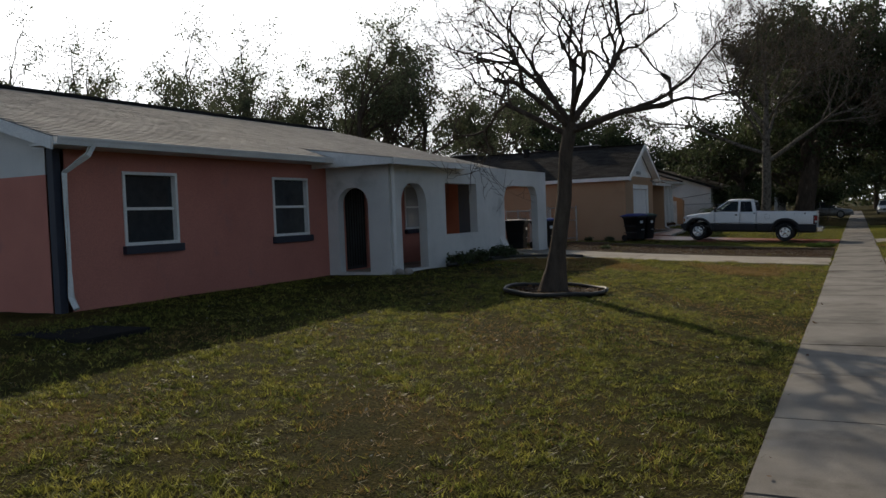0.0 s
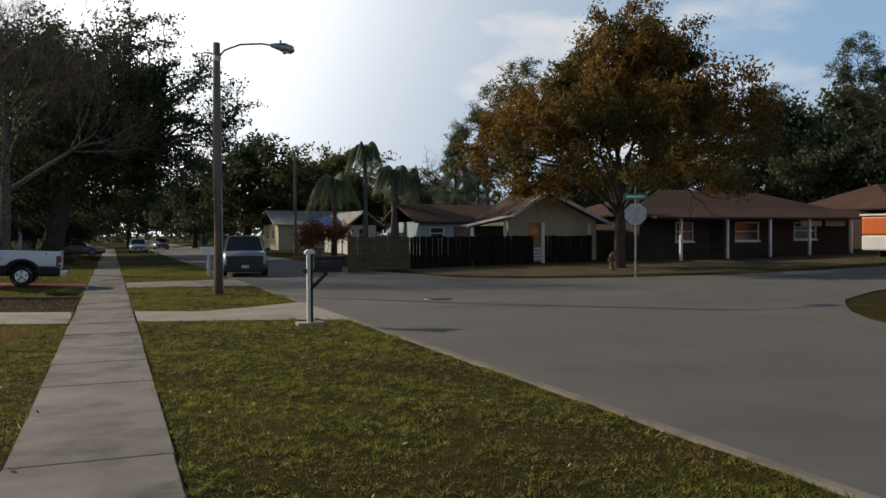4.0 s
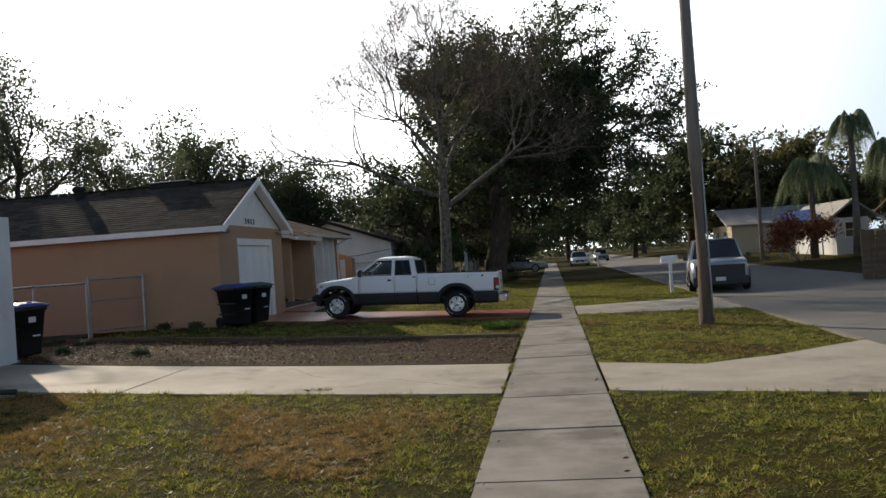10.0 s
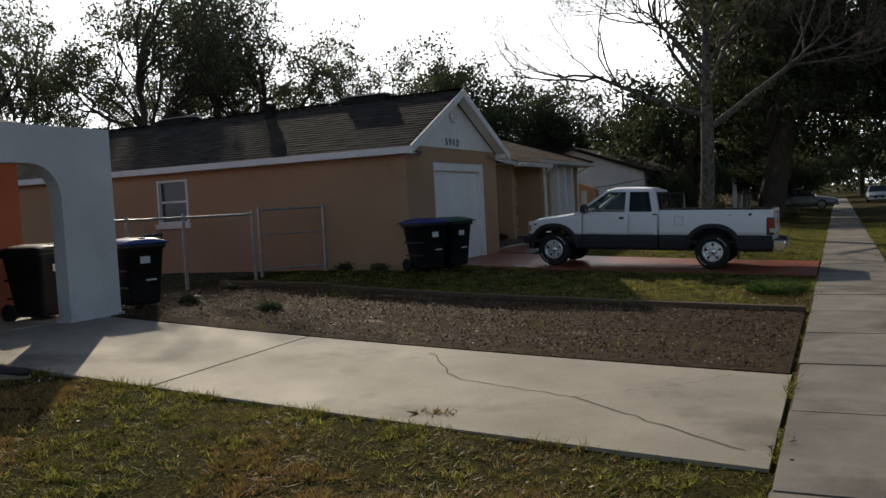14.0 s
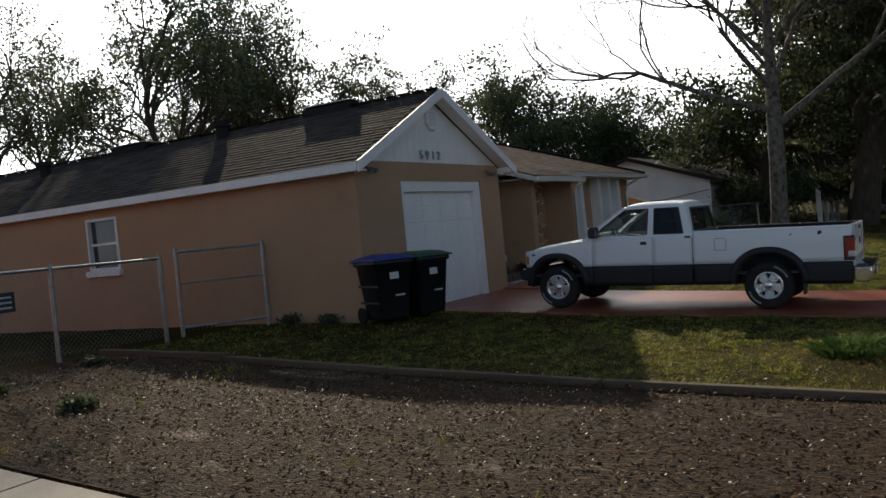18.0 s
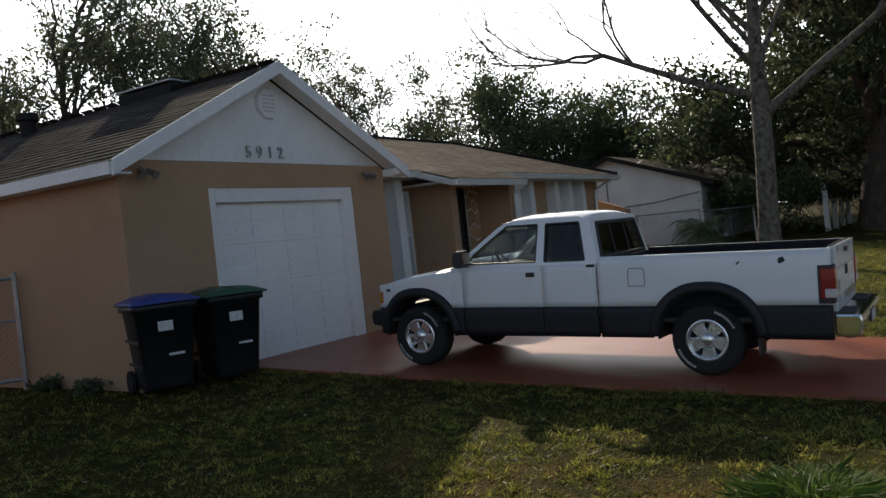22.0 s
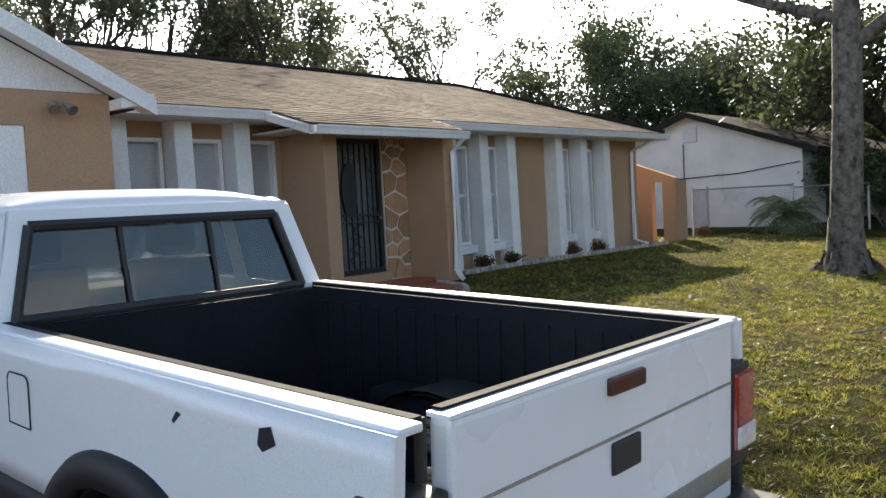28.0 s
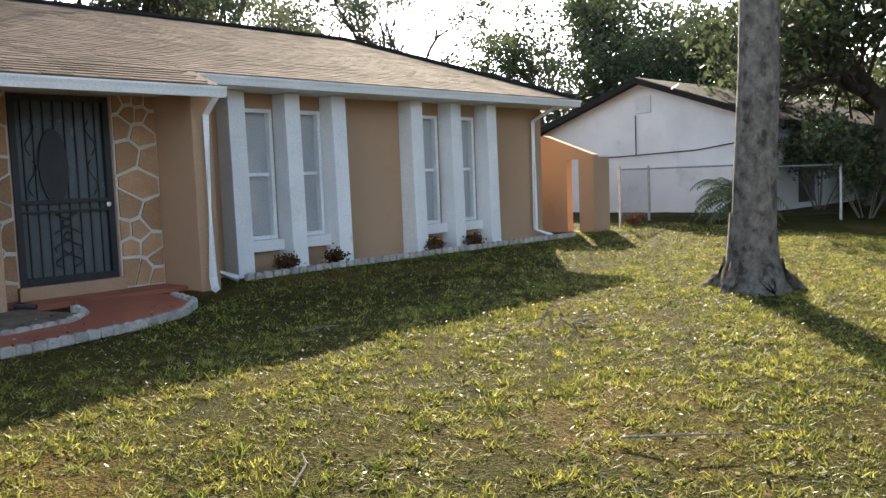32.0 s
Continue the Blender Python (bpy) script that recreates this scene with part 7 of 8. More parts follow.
def shrub(x, y, r, h, leaf, label, seed, n=900, size=0.05, name="shrub"):
    """A shrub of short stems and many leaves."""
    T = thing(name, label, "shrub", m=Matrix.Translation((x, y, gz(x, y) - 0.03)))
    rng = random.Random(seed)
    br = []
    for k in range(9):
        a = rng.uniform(0, 6.28)
        br += grow(seed * 31 + k, (0.1 * r * math.cos(a), 0.1 * r * math.sin(a), 0), (math.cos(a) * r / h, math.sin(a) * r / h, 1.2), h * 0.62, 0.018, 2, 42, 0.05, 0.2, (3, 3), 0.6, 0.6)
    V, F4 = tree_mesh(br, (4, 3, 3))
    mesh_np("stem", [tuple(v) for v in V], F4, M_bark_grey, T)
    pts = tip_points(br, 1)
    lv, lf = leaf_cloud(pts, max(1, n // max(len(pts), 1)), 0.10 * r + 0.03, size, seed, 0, 0.9)
    lv[:, 2] = np.maximum(lv[:, 2], 0.0)
    mesh_np("foliage", lv, lf, leaf, T)
    return T


shrub(13.2, 59, 1.6, 2.2, M_leaf_rust, "rusty red shrub beside the street", 3, 5000, 0.09)
shrub(38.3, 30.2, 3.2, 3.0, M_leaf_bright, "large green shrub at the corner", 4, 9000, 0.10)
shrub(41.5, 24.5, 1.8, 3.6, M_leaf_oak, "dark evergreen shrub across the street", 5, 7000, 0.10)
shrub(-8.4, 63.5, 1.2, 2.2, M_leaf_oak, "dark shrub by the white house", 6, 5000, 0.06)
shrub(-4.9, 66.5, 1.4, 2.4, M_leaf_oak, "dark shrub under the oak", 7, 5000, 0.08)
shrub(-6.6, 61.5, 1.5, 2.5, M_leaf_oak, "dark leafy shrub before the white house", 9, 6000, 0.08)
shrub(-1.9, 71.0, 1.8, 2.5, M_leaf_oak, "dark shrub further under the oak", 10, 5000, 0.1)
tree("shade_tree", -7.4, 66.5, "sparse dark oak beside the white house", round_b, M_bark, M_leaf_oak, 4, 0.34, 0.11, 4, 71, scale=1.22, turn=0.8, sides=(8, 6, 4, 3, 3, 3), zmin=3.0)
# woods closing the far end of the street
rngw = np.random.default_rng(5)
clump = np.stack([rngw.uniform(-90, 130, 520), rngw.uniform(185, 215, 520), np.zeros(520)], 1)
clump[:, 2] = rngw.uniform(0.5, 9.0, 520) * (0.75 + 0.25 * np.sin(clump[:, 0] * 0.21))
lv, lf = leaf_cloud(clump, 42, 1.9, 0.55, 6, flat=0.8)
lv[:, 2] = np.maximum(lv[:, 2], 0.2) + g(lv[:, 0], lv[:, 1])
tagged(mesh_np("far_woods", lv, lf, M_leaf_oak), "dark woods closing the far end of the street", "woods", kind="stuff")


def tall_tuft(x, y, rx, ry, h, n, label, seed, material):
    """A rank tuft of long blades bending outwards."""
    T = thing("grass_tuft", label, "grass tuft", m=Matrix.Translation((x, y, gz(x, y) - 0.03)))
    rng = np.random.default_rng(seed)
    a, r = rng.uniform(0, 2 * np.pi, n), np.sqrt(rng.uniform(0, 1, n))
    p = np.stack([rx * r * np.cos(a), ry * r * np.sin(a), np.zeros(n)], 1) + rng.normal(0, 0.03, (n, 3)) * (1, 1, 0)
    hh = h * rng.uniform(0.4, 1.15, n) * (1.1 - 0.6 * r)
    d = np.stack([np.cos(a) * 0.35 + rng.normal(0, 0.4, n), np.sin(a) * 0.35 + rng.normal(0, 0.4, n), np.ones(n)], 1)
    b_ = rng.uniform(0, 2 * np.pi, n)
    w_ = np.stack([np.cos(b_), np.sin(b_), np.zeros(n)], 1) * rng.uniform(0.003, 0.007, n)[:, None]
    mid = p + d * (hh * 0.6)[:, None]
    tip = mid + d * (hh * 0.55)[:, None] * (1.6, 1.6, 0.35)
    V = np.stack([p - w_, p + w_, mid + w_ * 0.8, tip, mid - w_ * 0.8], 1).reshape(-1, 3)
    tagged(mesh_np("blade_cluster", V, np.arange(5 * n).reshape(n, 5), material, T), kind="stuff")


tall_tuft(-0.95, 32.45, 0.40, 0.45, 0.24, 2600, "rank green grass tuft on the lawn", 1, M_leaf_bright)
tall_tuft(-2.87, 23.78, 0.17, 0.07, 0.08, 350, "dry brown grass tuft in a crack of the driveway", 2, M_blade_dry)
tall_tuft(-0.40, 23.85, 0.05, 0.42, 0.07, 500, "grass growing in the joint beside the pavement", 3, M_blade)

for i, (x, y) in enumerate(((-9.0, 27.9), (-7.4, 27.8), (-9.6, 29.6), (-8.8, 33.45), (-9.7, 33.5))):
    shrub(x, y, 0.14, 0.11, M_leaf_green, "small green weed in the soil", 40 + i, 160, 0.04, "weed_clump")
for i, (x, y) in enumerate(((-9.25, 39.6), (-9.2, 40.7), (-9.15, 41.5), (-9.55, 46.3), (-9.55, 47.2), (-9.55, 49.3), (-9.5, 50.2), (-9.6, 55.6), (-9.9, 56.3))):
    shrub(x, y, 0.12, 0.22, M_litter, "small dead brown plant in the bed", 60 + i, 70, 0.026, "dry_plant")


def frond(bm_v, bm_f, origin, az, length, rise, droop, n=16, leaf=0.45, width=0.03, limp=0.0):
    """One feathery palm leaf, as leaflet quads along a bending rib."""
    pts = []
    for i in range(n + 1):
        t = i / n
        r_ = length * t
        pts.append(Vector((origin[0] + math.cos(az) * r_ * (1 - 0.15 * t), origin[1] + math.sin(az) * r_ * (1 - 0.15 * t), origin[2] + rise * r_ - droop * r_ * r_)))
    for i in range(1, n + 1):
        d = (pts[i] - pts[i - 1]).normalized()
        side = d.cross(Vector((0, 0, 1))).normalized()
        ln = leaf * math.sin(math.pi * min(0.12 + 0.85 * i / n, 1)) + 0.05
        for s in (-1, 1):
            tip = pts[i] + side * s * ln * (1 - 0.55 * limp) + d * ln * 0.5 - Vector((0, 0, ln * (0.35 + 0.55 * limp)))
            k = len(bm_v)
            bm_v += [tuple(pts[i] - d * width), tuple(pts[i] + d * width), tuple(tip + d * width * 0.2), tuple(tip - d * width * 0.2)]
            bm_f.append((k, k + 1, k + 2, k + 3))
        k = len(bm_v)
        up = Vector((0, 0, 0.012))
        bm_v += [tuple(pts[i - 1] - up), tuple(pts[i] - up), tuple(pts[i] + up), tuple(pts[i - 1] + up)]
        bm_f.append((k, k + 1, k + 2, k + 3))


def palm(name, x, y, h, label, fronds, length, leaf, seed, r0=0.16, width=0.05, low=-0.3, high=1.3, limp=0.0):
    T = thing(name, label, "palm", m=Matrix.Translation((x, y, gz(x, y) - 0.03)))
    rng = random.Random(seed)
    part("trunk", tube([(0, 0, 0), (0.05, 0, h * 0.3), (0.08, 0.03, h * 0.7), (0.05, 0.05, h)], [r0 * 1.25, r0, r0 * 0.9, r0 * 0.95], 10), M_bark_grey, T, "", True)
    for k in range(fronds):
        bv, bf = [], []
        el = rng.uniform(low, high)
        frond(bv, bf, (0.05, 0.05, h), 2.4 * k, length * rng.uniform(0.8, 1.1), el, (0.30 * (2.2 + el) * (1 - limp) + limp * (0.75 + 1.3 * el)) / length, 16 + int(16 * limp), leaf, width, limp)
        mesh_np("frond", bv, bf, M_leaf_palm, T)
    return T


palm("palm_tree", 16.4, 60.0, 7.1, "tall feather palm with drooping fronds", 26, 1.75, 0.6, 3, 0.19, 0.035, 0.2, 2.4, 1.0)
palm("palm_tree", 18.7, 60.6, 5.6, "feather palm with arching drooping fronds", 30, 2.2, 0.75, 4, 0.30, 0.035, 0.0, 2.0, 1.0)
palm("palm_tree", 14.5, 61.0, 5.2, "feather palm with arching drooping fronds", 28, 2.3, 0.7, 8, 0.19, 0.035, 0.0, 1.7, 1.0)
palm("sago_palm", -8.3, 57.9, 0.55, "low green sago palm by the fence", 46, 1.3, 0.26, 5, 0.17, 0.022)
palm("sago_palm", -8.0, 66.5, 0.7, "sago palm beside the white house", 34, 1.25, 0.26, 6, 0.17, 0.022)


# ---- houses across the street and beyond ----
def hip_roof(x0, x1, y0, y1, ze, zr, inset, along="x", thick=0.1):
    bm = bmesh.new()
    if along == "x":
        ym = (y0 + y1) / 2
        a, b = (x0 + inset, ym, zr), (x1 - inset, ym, zr)
        plane_quad(bm, [(x0, y0, ze), (x1, y0, ze), b, a], thick)
        plane_quad(bm, [(x1, y1, ze), (x0, y1, ze), a, b], thick)
        if inset > 0:
            plane_quad(bm, [(x1, y0, ze), (x1, y1, ze), b], thick)
            plane_quad(bm, [(x0, y1, ze), (x0, y0, ze), a], thick)
    else:
        xm = (x0 + x1) / 2
        a, b = (xm, y0 + inset, zr), (xm, y1 - inset, zr)
        plane_quad(bm, [(x1, y0, ze), (x1, y1, ze), b, a], thick)
        plane_quad(bm, [(x0, y1, ze), (x0, y0, ze), a, b], thick)
        if inset > 0:
            plane_quad(bm, [(x0, y0, ze), (x1, y0, ze), a], thick)
            plane_quad(bm, [(x1, y1, ze), (x0, y1, ze), b], thick)
    return bm


def plain_house(label, x0, x1, y0, y1, wall, roof, wall_h, rise, inset, along, front, openings, over=0.5):
    """A house with four walls, roof, windows and doors. front: 'y-' or 'x-', the side with the openings (kind, from, to, low, high)."""
    Hs = thing("house", label, "house")
    zb = min(gz(x0, y0), gz(x1, y1)) - 0.2
    zt = gz((x0 + x1) / 2, y0) + wall_h
    ga = gz((x0 + x1) / 2, (y0 + y1) / 2)
    holes = [rect(o[1], o[2], ga + o[3], ga + o[4]) for o in openings]
    if front == "y-":
        part("front_wall", wall_panel(rect(x0, x1, zb, zt), holes, "y", y0 + 0.2, y0), wall, Hs)
        part("side_wall", box(x0, x0 + 0.2, y0 + 0.2, y1, zb, zt), wall, Hs)
    else:
        part("front_wall", wall_panel(rect(y0, y1, zb, zt), holes, "x", x0 + 0.2, x0), wall, Hs)
        part("side_wall", box(x0 + 0.2, x1 - 0.2, y0, y0 + 0.2, zb, zt), wall, Hs)
    part("side_wall", box(x1 - 0.2, x1, y0 + 0.2, y1, zb, zt), wall, Hs)
    part("back_wall", box(x0 + 0.2, x1 - 0.2, y1 - 0.2, y1, zb, zt), wall, Hs)
    part("roof", hip_roof(x0 - over, x1 + over, y0 - over, y1 + over, zt - 0.02, zt + rise, inset, along), roof, Hs)
    for o in openings:
        axis, face = ("y", y0) if front == "y-" else ("x", x0)
        if o[0] == "window":
            window(Hs, axis, face, o[1], o[2], ga + o[3], ga + o[4], -1, sill=0.08)
        else:
            part("door", slab_bm(axis, face + 0.05, face + 0.1, o[1], o[2], ga + o[3], ga + o[4]), o[5], Hs, "house door")
    return Hs


ha = plain_house("low brown bungalow with a shaded porch and white posts", 25, 39, 40.6, 48.5, M_browndark, M_shingle_brown, 2.2, 1.45, 4.0, "x", "y-", [("window", 31.0, 32.6, 0.75, 1.75), ("window", 27.2, 28.3, 0.75, 1.75), ("door", 29.3, 30.2, 0.05, 1.95, M_dark), ("window", 35.0, 36.6, 0.8, 1.75)], 0.4)
za = gz(32, 40)
bm = bmesh.new()
plane_quad(bm, [(24.4, 38.3, za + 1.98), (39.4, 38.3, za + 1.98), (39.4, 40.8, za + 2.5), (24.4, 40.8, za + 2.5)], 0.1)
part("porch_roof", bm, M_shingle_brown, ha)
for x in (26.0, 28.8, 31.5, 34.1, 37.0):
    part("porch_post", box(x - 0.06, x + 0.06, 38.54, 38.66, gz(x, 38.6) - 0.05, za + 1.93, 0.01), M_white, ha, "white porch post")
for x0, x1 in ((35.4, 36.9), (37.2, 38.6)):
    part("carport_lattice", box(x0, x1, 40.5, 40.55, za + 1.55, za + 1.85), M_white, ha, "bright white lattice strip")
part("porch_railing", box(26.1, 31.4, 38.58, 38.62, za + 0.5, za + 0.56), M_browndark, ha)

# beige gabled building with a long lit awning roof
hb = thing("house", "beige gabled house with a long sloping porch roof", "house")
zg = gz(20, 42)
part("gable_wall", wall_panel([(18.9, zg - 0.2), (24.0, zg - 0.2), (24.0, zg + 2.1), (20.9, zg + 3.47), (18.9, zg + 2.28)], [rect(20.0, 20.7, zg + 1.1, zg + 2.0)], "y", 43.0, 43.2), M_beige, hb)
part("side_wall", box(23.8, 24.0, 43.2, 46.3, zg - 0.2, zg + 2.2), M_beige, hb)
part("side_wall", box(18.9, 19.1, 43.2, 46.3, zg - 0.2, zg + 2.2), M_beige, hb)
part("pane", box(20.0, 20.7, 43.1, 43.13, zg + 1.1, zg + 2.0), M_amber, hb, "boarded orange window")
bm = bmesh.new()
plane_quad(bm, [(24.5, 42.4, zg + 2.0), (24.5, 46.6, zg + 2.0), (20.9, 46.6, zg + 3.62), (20.9, 42.4, zg + 3.62)], 0.09)
plane_quad(bm, [(20.9, 42.4, zg + 3.62), (20.9, 46.6, zg + 3.62), (18.65, 46.6, zg + 2.28), (18.65, 42.4, zg + 2.28)], 0.09)
plane_quad(bm, [(18.65, 42.0, zg + 2.28), (18.65, 43.4, zg + 2.28), (16.4, 43.4, zg + 1.80), (16.4, 42.0, zg + 1.80)], 0.06)
part("roof", bm, M_shingle_brown, hb)
part("barge_board", prism([(24.5, zg + 1.84), (24.5, zg + 2.02), (20.9, zg + 3.65), (18.65, zg + 2.32), (16.4, zg + 1.84), (16.4, zg + 1.74), (18.65, zg + 2.14), (20.9, zg + 3.45)], "y", 42.36, 42.41), M_white, hb)
bm = bmesh.new()
plane_quad(bm, [(18.75, 41.95, zg + 2.345), (18.75, 43.4, zg + 2.345), (16.4, 43.4, zg + 1.845), (16.4, 41.95, zg + 1.845)], 0.02)
part("awning_sheet", bm, M_awning, hb, "sunlit tan awning sheet")
for x in (16.55, 18.3):
    part("awning_post", box(x - 0.06, x + 0.06, 42.1, 42.22, gz(x, 42) - 0.1, zg + (1.78 if x < 17 else 2.12)), M_white, hb)
part("dark_shed", box(17.2, 18.88, 43.5, 46.1, zg - 0.1, zg + 1.85), M_browndark, hb)

# board fence along the corner lot
fence = thing("board_fence", "board fence, pale boards at one end, near-black boards along the rest", "fence")
rngf = random.Random(5)
bme = box(-0.072, 0.072, -0.011, 0.011, 0, 1.55)
board_me = bpy.data.meshes.new("board")
bme.to_mesh(board_me)
bme.free()
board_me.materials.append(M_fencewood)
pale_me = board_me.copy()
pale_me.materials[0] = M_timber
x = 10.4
# paler boards up to x = 13.3, near-black ones beyond
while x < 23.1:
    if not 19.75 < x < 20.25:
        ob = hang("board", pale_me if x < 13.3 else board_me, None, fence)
        yy = 42.0 + rngf.uniform(-0.01, 0.01)
        ob.matrix_local = Matrix.Translation((x, yy, gz(x, yy) - 0.03)) @ Matrix.Rotation(rngf.gauss(0, 0.012), 4, "Y") @ Matrix.Diagonal((1, 1, (1.66 - gz(x, yy)) / 1.55 * rngf.uniform(0.98, 1.015), 1))
    x += 0.158
for x in np.arange(10.4, 23.2, 2.1):
    part("post", box(x - 0.05, x + 0.05, 42.03, 42.13, gz(x, 42) - 0.1, 1.68), M_timber, fence)
for zz in (0.35, 1.2):
    part("rail", box(10.4, 19.7, 42.015, 42.06, gz(15, 42) + zz, gz(15, 42) + zz + 0.08), M_timber, fence)
part("gate_post", box(20.25, 20.38, 41.95, 42.08, gz(20, 42) - 0.05, gz(20, 42) + 2.0), M_white, fence, "pale gate post")
part("corner_post", box(23.05, 23.17, 42.2, 42.32, gz(23, 42) - 0.05, gz(23, 42) + 1.9), M_white, fence, "white corner post")
for k in range(4):
    part("gate_slat", box(19.78, 20.22, 42.0, 42.02, gz(20, 42) + 0.15 + k * 0.17, gz(20, 42) + 0.25 + k * 0.17), M_white, fence, "white gate slat")

plain_house("pale blue house with a long brown roof", 19.3, 30.5, 57, 64, M_bluewall, M_shingle_brown, 2.1, 1.25, 0.0, "x", "y-", [("window", 20.0, 21.0, 0.9, 1.7), ("window", 24.0, 25.2, 0.9, 1.7), ("window", 27.0, 28.0, 0.9, 1.7)])
plain_house("white gabled house behind the palms", 16.3, 18.1, 63, 71, M_whitestucco, M_shingle_pale, 2.05, 1.05, 0.0, "y", "y-", [("window", 16.8, 17.5, 0.9, 1.8)])
tarp = bmesh.new()
plane_quad(tarp, [(14.0, 64, gz(12, 64) + 2.0), (16.0, 64, gz(12, 64) + 2.2), (16.0, 66, gz(12, 64) + 2.9), (14.0, 66, gz(12, 64) + 2.7)], 0.03)
for x in (14.1, 15.9):
    add_tube(tarp, [(x, 64.1, gz(x, 64) - 0.05), (x, 64.1, gz(x, 64) + 2.05)], 0.04, 6)
    add_tube(tarp, [(x, 65.9, gz(x, 65) - 0.05), (x, 65.9, gz(x, 65) + 2.7)], 0.04, 6)
tagged(part("tarp_shelter", tarp, M_bluebag), "blue tarp shelter beside the white house", "tarp shelter")
plain_house("dark brown house with a low roof across the side street", 42, 53, 40, 48, M_browndark, M_shingle_brown, 2.3, 1.6, 3.5, "x", "y-", [("window", 44, 45.2, 0.9, 1.8), ("window", 48, 49.4, 0.9, 1.8)])
plain_house("pale grey gabled house down the side street", 66, 71, 42, 50, M_bluewall, M_shingle_pale, 2.5, 1.9, 0.0, "y", "y-", [("window", 68, 69.2, 0.9, 1.9)])
plain_house("pale house down the side street", 72, 82, 30, 40, M_beige, M_shingle_pale, 2.5, 1.6, 3.0, "x", "y-", [("window", 74, 75.4, 0.9, 1.9), ("window", 78, 79.4, 0.9, 1.9)])
plain_house("pale bungalow far along the street", 15, 24, 84, 92, M_beige, M_shingle_pale, 2.3, 1.4, 0.0, "x", "x-", [("window", 86, 87.3, 0.9, 1.8), ("window", 89, 90.3, 0.9, 1.8)])

# orange and white camper
zc = gz(34, 33.5)
C = thing("camper_trailer", "old orange and white camper trailer", "camper trailer", m=Matrix.Translation((35.2, 33.8, zc)) @ Matrix.Rotation(0.12, 4, "Z") @ Matrix.Diagonal((1.1, 1.1, 1.0, 1)))
part("lower_body", box(-1.6, 1.6, -1.0, 1.0, 0.35, 1.05, 0.08), M_white, C, "white lower shell")
part("upper_body", box(-1.6, 1.6, -1.0, 1.0, 1.052, 1.95, 0.1), M_orange, C, "orange upper shell")
part("roof", box(-1.66, 1.66, -1.06, 1.06, 1.952, 2.05, 0.04), M_white, C)
part("roof_vent", box(-0.5, 0.3, -0.35, 0.35, 2.052, 2.25, 0.04), M_white, C)
part("door", box(-0.1, 0.45, -1.02, -1.0, 0.45, 1.85, 0.01), M_orange, C)
part("window", box(-1.3, -0.4, -1.02, -1.0, 1.2, 1.7, 0.01), M_orange, C, "boarded orange window")
part("window", box(-0.02, 0.35, -1.03, -1.021, 1.25, 1.7), M_pane, C)
wheel(C, -0.2, -0.9, -1, r=0.33, rim=0.19, wid=0.18, rim_mat=M_galv)
wheel(C, -0.2, 0.9, 1, r=0.33, rim=0.19, wid=0.18, rim_mat=M_galv)
part("tow_bar", tube([(1.6, 0, 0.45), (2.3, 0, 0.42)], 0.04, 6), M_black, C)
part("jack", tube([(2.2, 0, 0.0), (2.2, 0, 0.45)], 0.03, 6), M_black, C)
part("jack", tube([(-1.4, 0.6, 0.0), (-1.4, 0.6, 0.4)], 0.03, 6), M_black, C)

# white house beyond the second one
h3 = thing("house", "white block house with a grey roof beyond the fence", "house")
z3 = 0.45
part("gable_wall", prism([(-16.3, z3 - 0.2), (-9.0, z3 - 0.2), (-9.0, 2.95), (-12.65, 4.25), (-16.3, 2.95)], "y", 61.5, 61.7), M_whitestucco, h3)
part("front_wall", wall_panel(rect(61.7, 76, z3 - 0.2, 2.95), [rect(63.6, 65.2, 0.6, 2.4), rect(67.5, 69, 1.2, 2.4)], "x", -9.2, -9.0), M_whitestucco, h3)
part("pane", box(-9.15, -9.12, 63.6, 65.2, 0.6, 2.4), M_pane, h3)
part("pane", box(-9.15, -9.12, 67.5, 69, 1.2, 2.4), M_pane, h3)
bm = bmesh.new()
plane_quad(bm, [(-8.4, 61.1, 2.85), (-8.4, 76.5, 2.85), (-12.65, 76.5, 4.36), (-12.65, 61.1, 4.36)], 0.1)
plane_quad(bm, [(-16.9, 76.5, 2.85), (-16.9, 61.1, 2.85), (-12.65, 61.1, 4.36), (-12.65, 76.5, 4.36)], 0.1)
part("roof", bm, M_shingle_grey, h3)
part("rake_board", prism([(-8.4, 2.66), (-8.4, 2.84), (-12.65, 4.35), (-16.9, 2.84), (-16.9, 2.66), (-12.65, 4.18)], "y", 61.02, 61.08), M_patch, h3)
bm = bmesh.new()
plane_quad(bm, [(-4.9, 65.8, 2.35), (-4.9, 74, 2.35), (-8.7, 74, 2.86), (-8.7, 65.8, 2.86)], 0.09)
part("porch_roof", bm, M_shingle_grey, h3)
for y in (66.0, 68.6, 71.2, 73.8):
    part("porch_column", box(-5.2, -5.0, y - 0.1, y + 0.1, z3 - 0.3, 2.33, 0.015), M_white, h3, "white porch column")
part("gable_vent", box(-12.9, -12.4, 61.44, 61.499, 3.35, 3.85, 0.02), M_label, h3)
for pts in ([(-16.2, 61.45, 2.15), (-13.5, 61.43, 2.12), (-11.0, 61.45, 2.2), (-9.05, 61.45, 2.45)], [(-14.2, 61.45, 2.14), (-14.2, 61.45, 1.2)], [(-12.9, 61.45, 3.3), (-12.9, 61.45, 2.14)]):
    part("cable", tube(pts, 0.018, 5), M_black, h3, "black cable clipped to the wall")


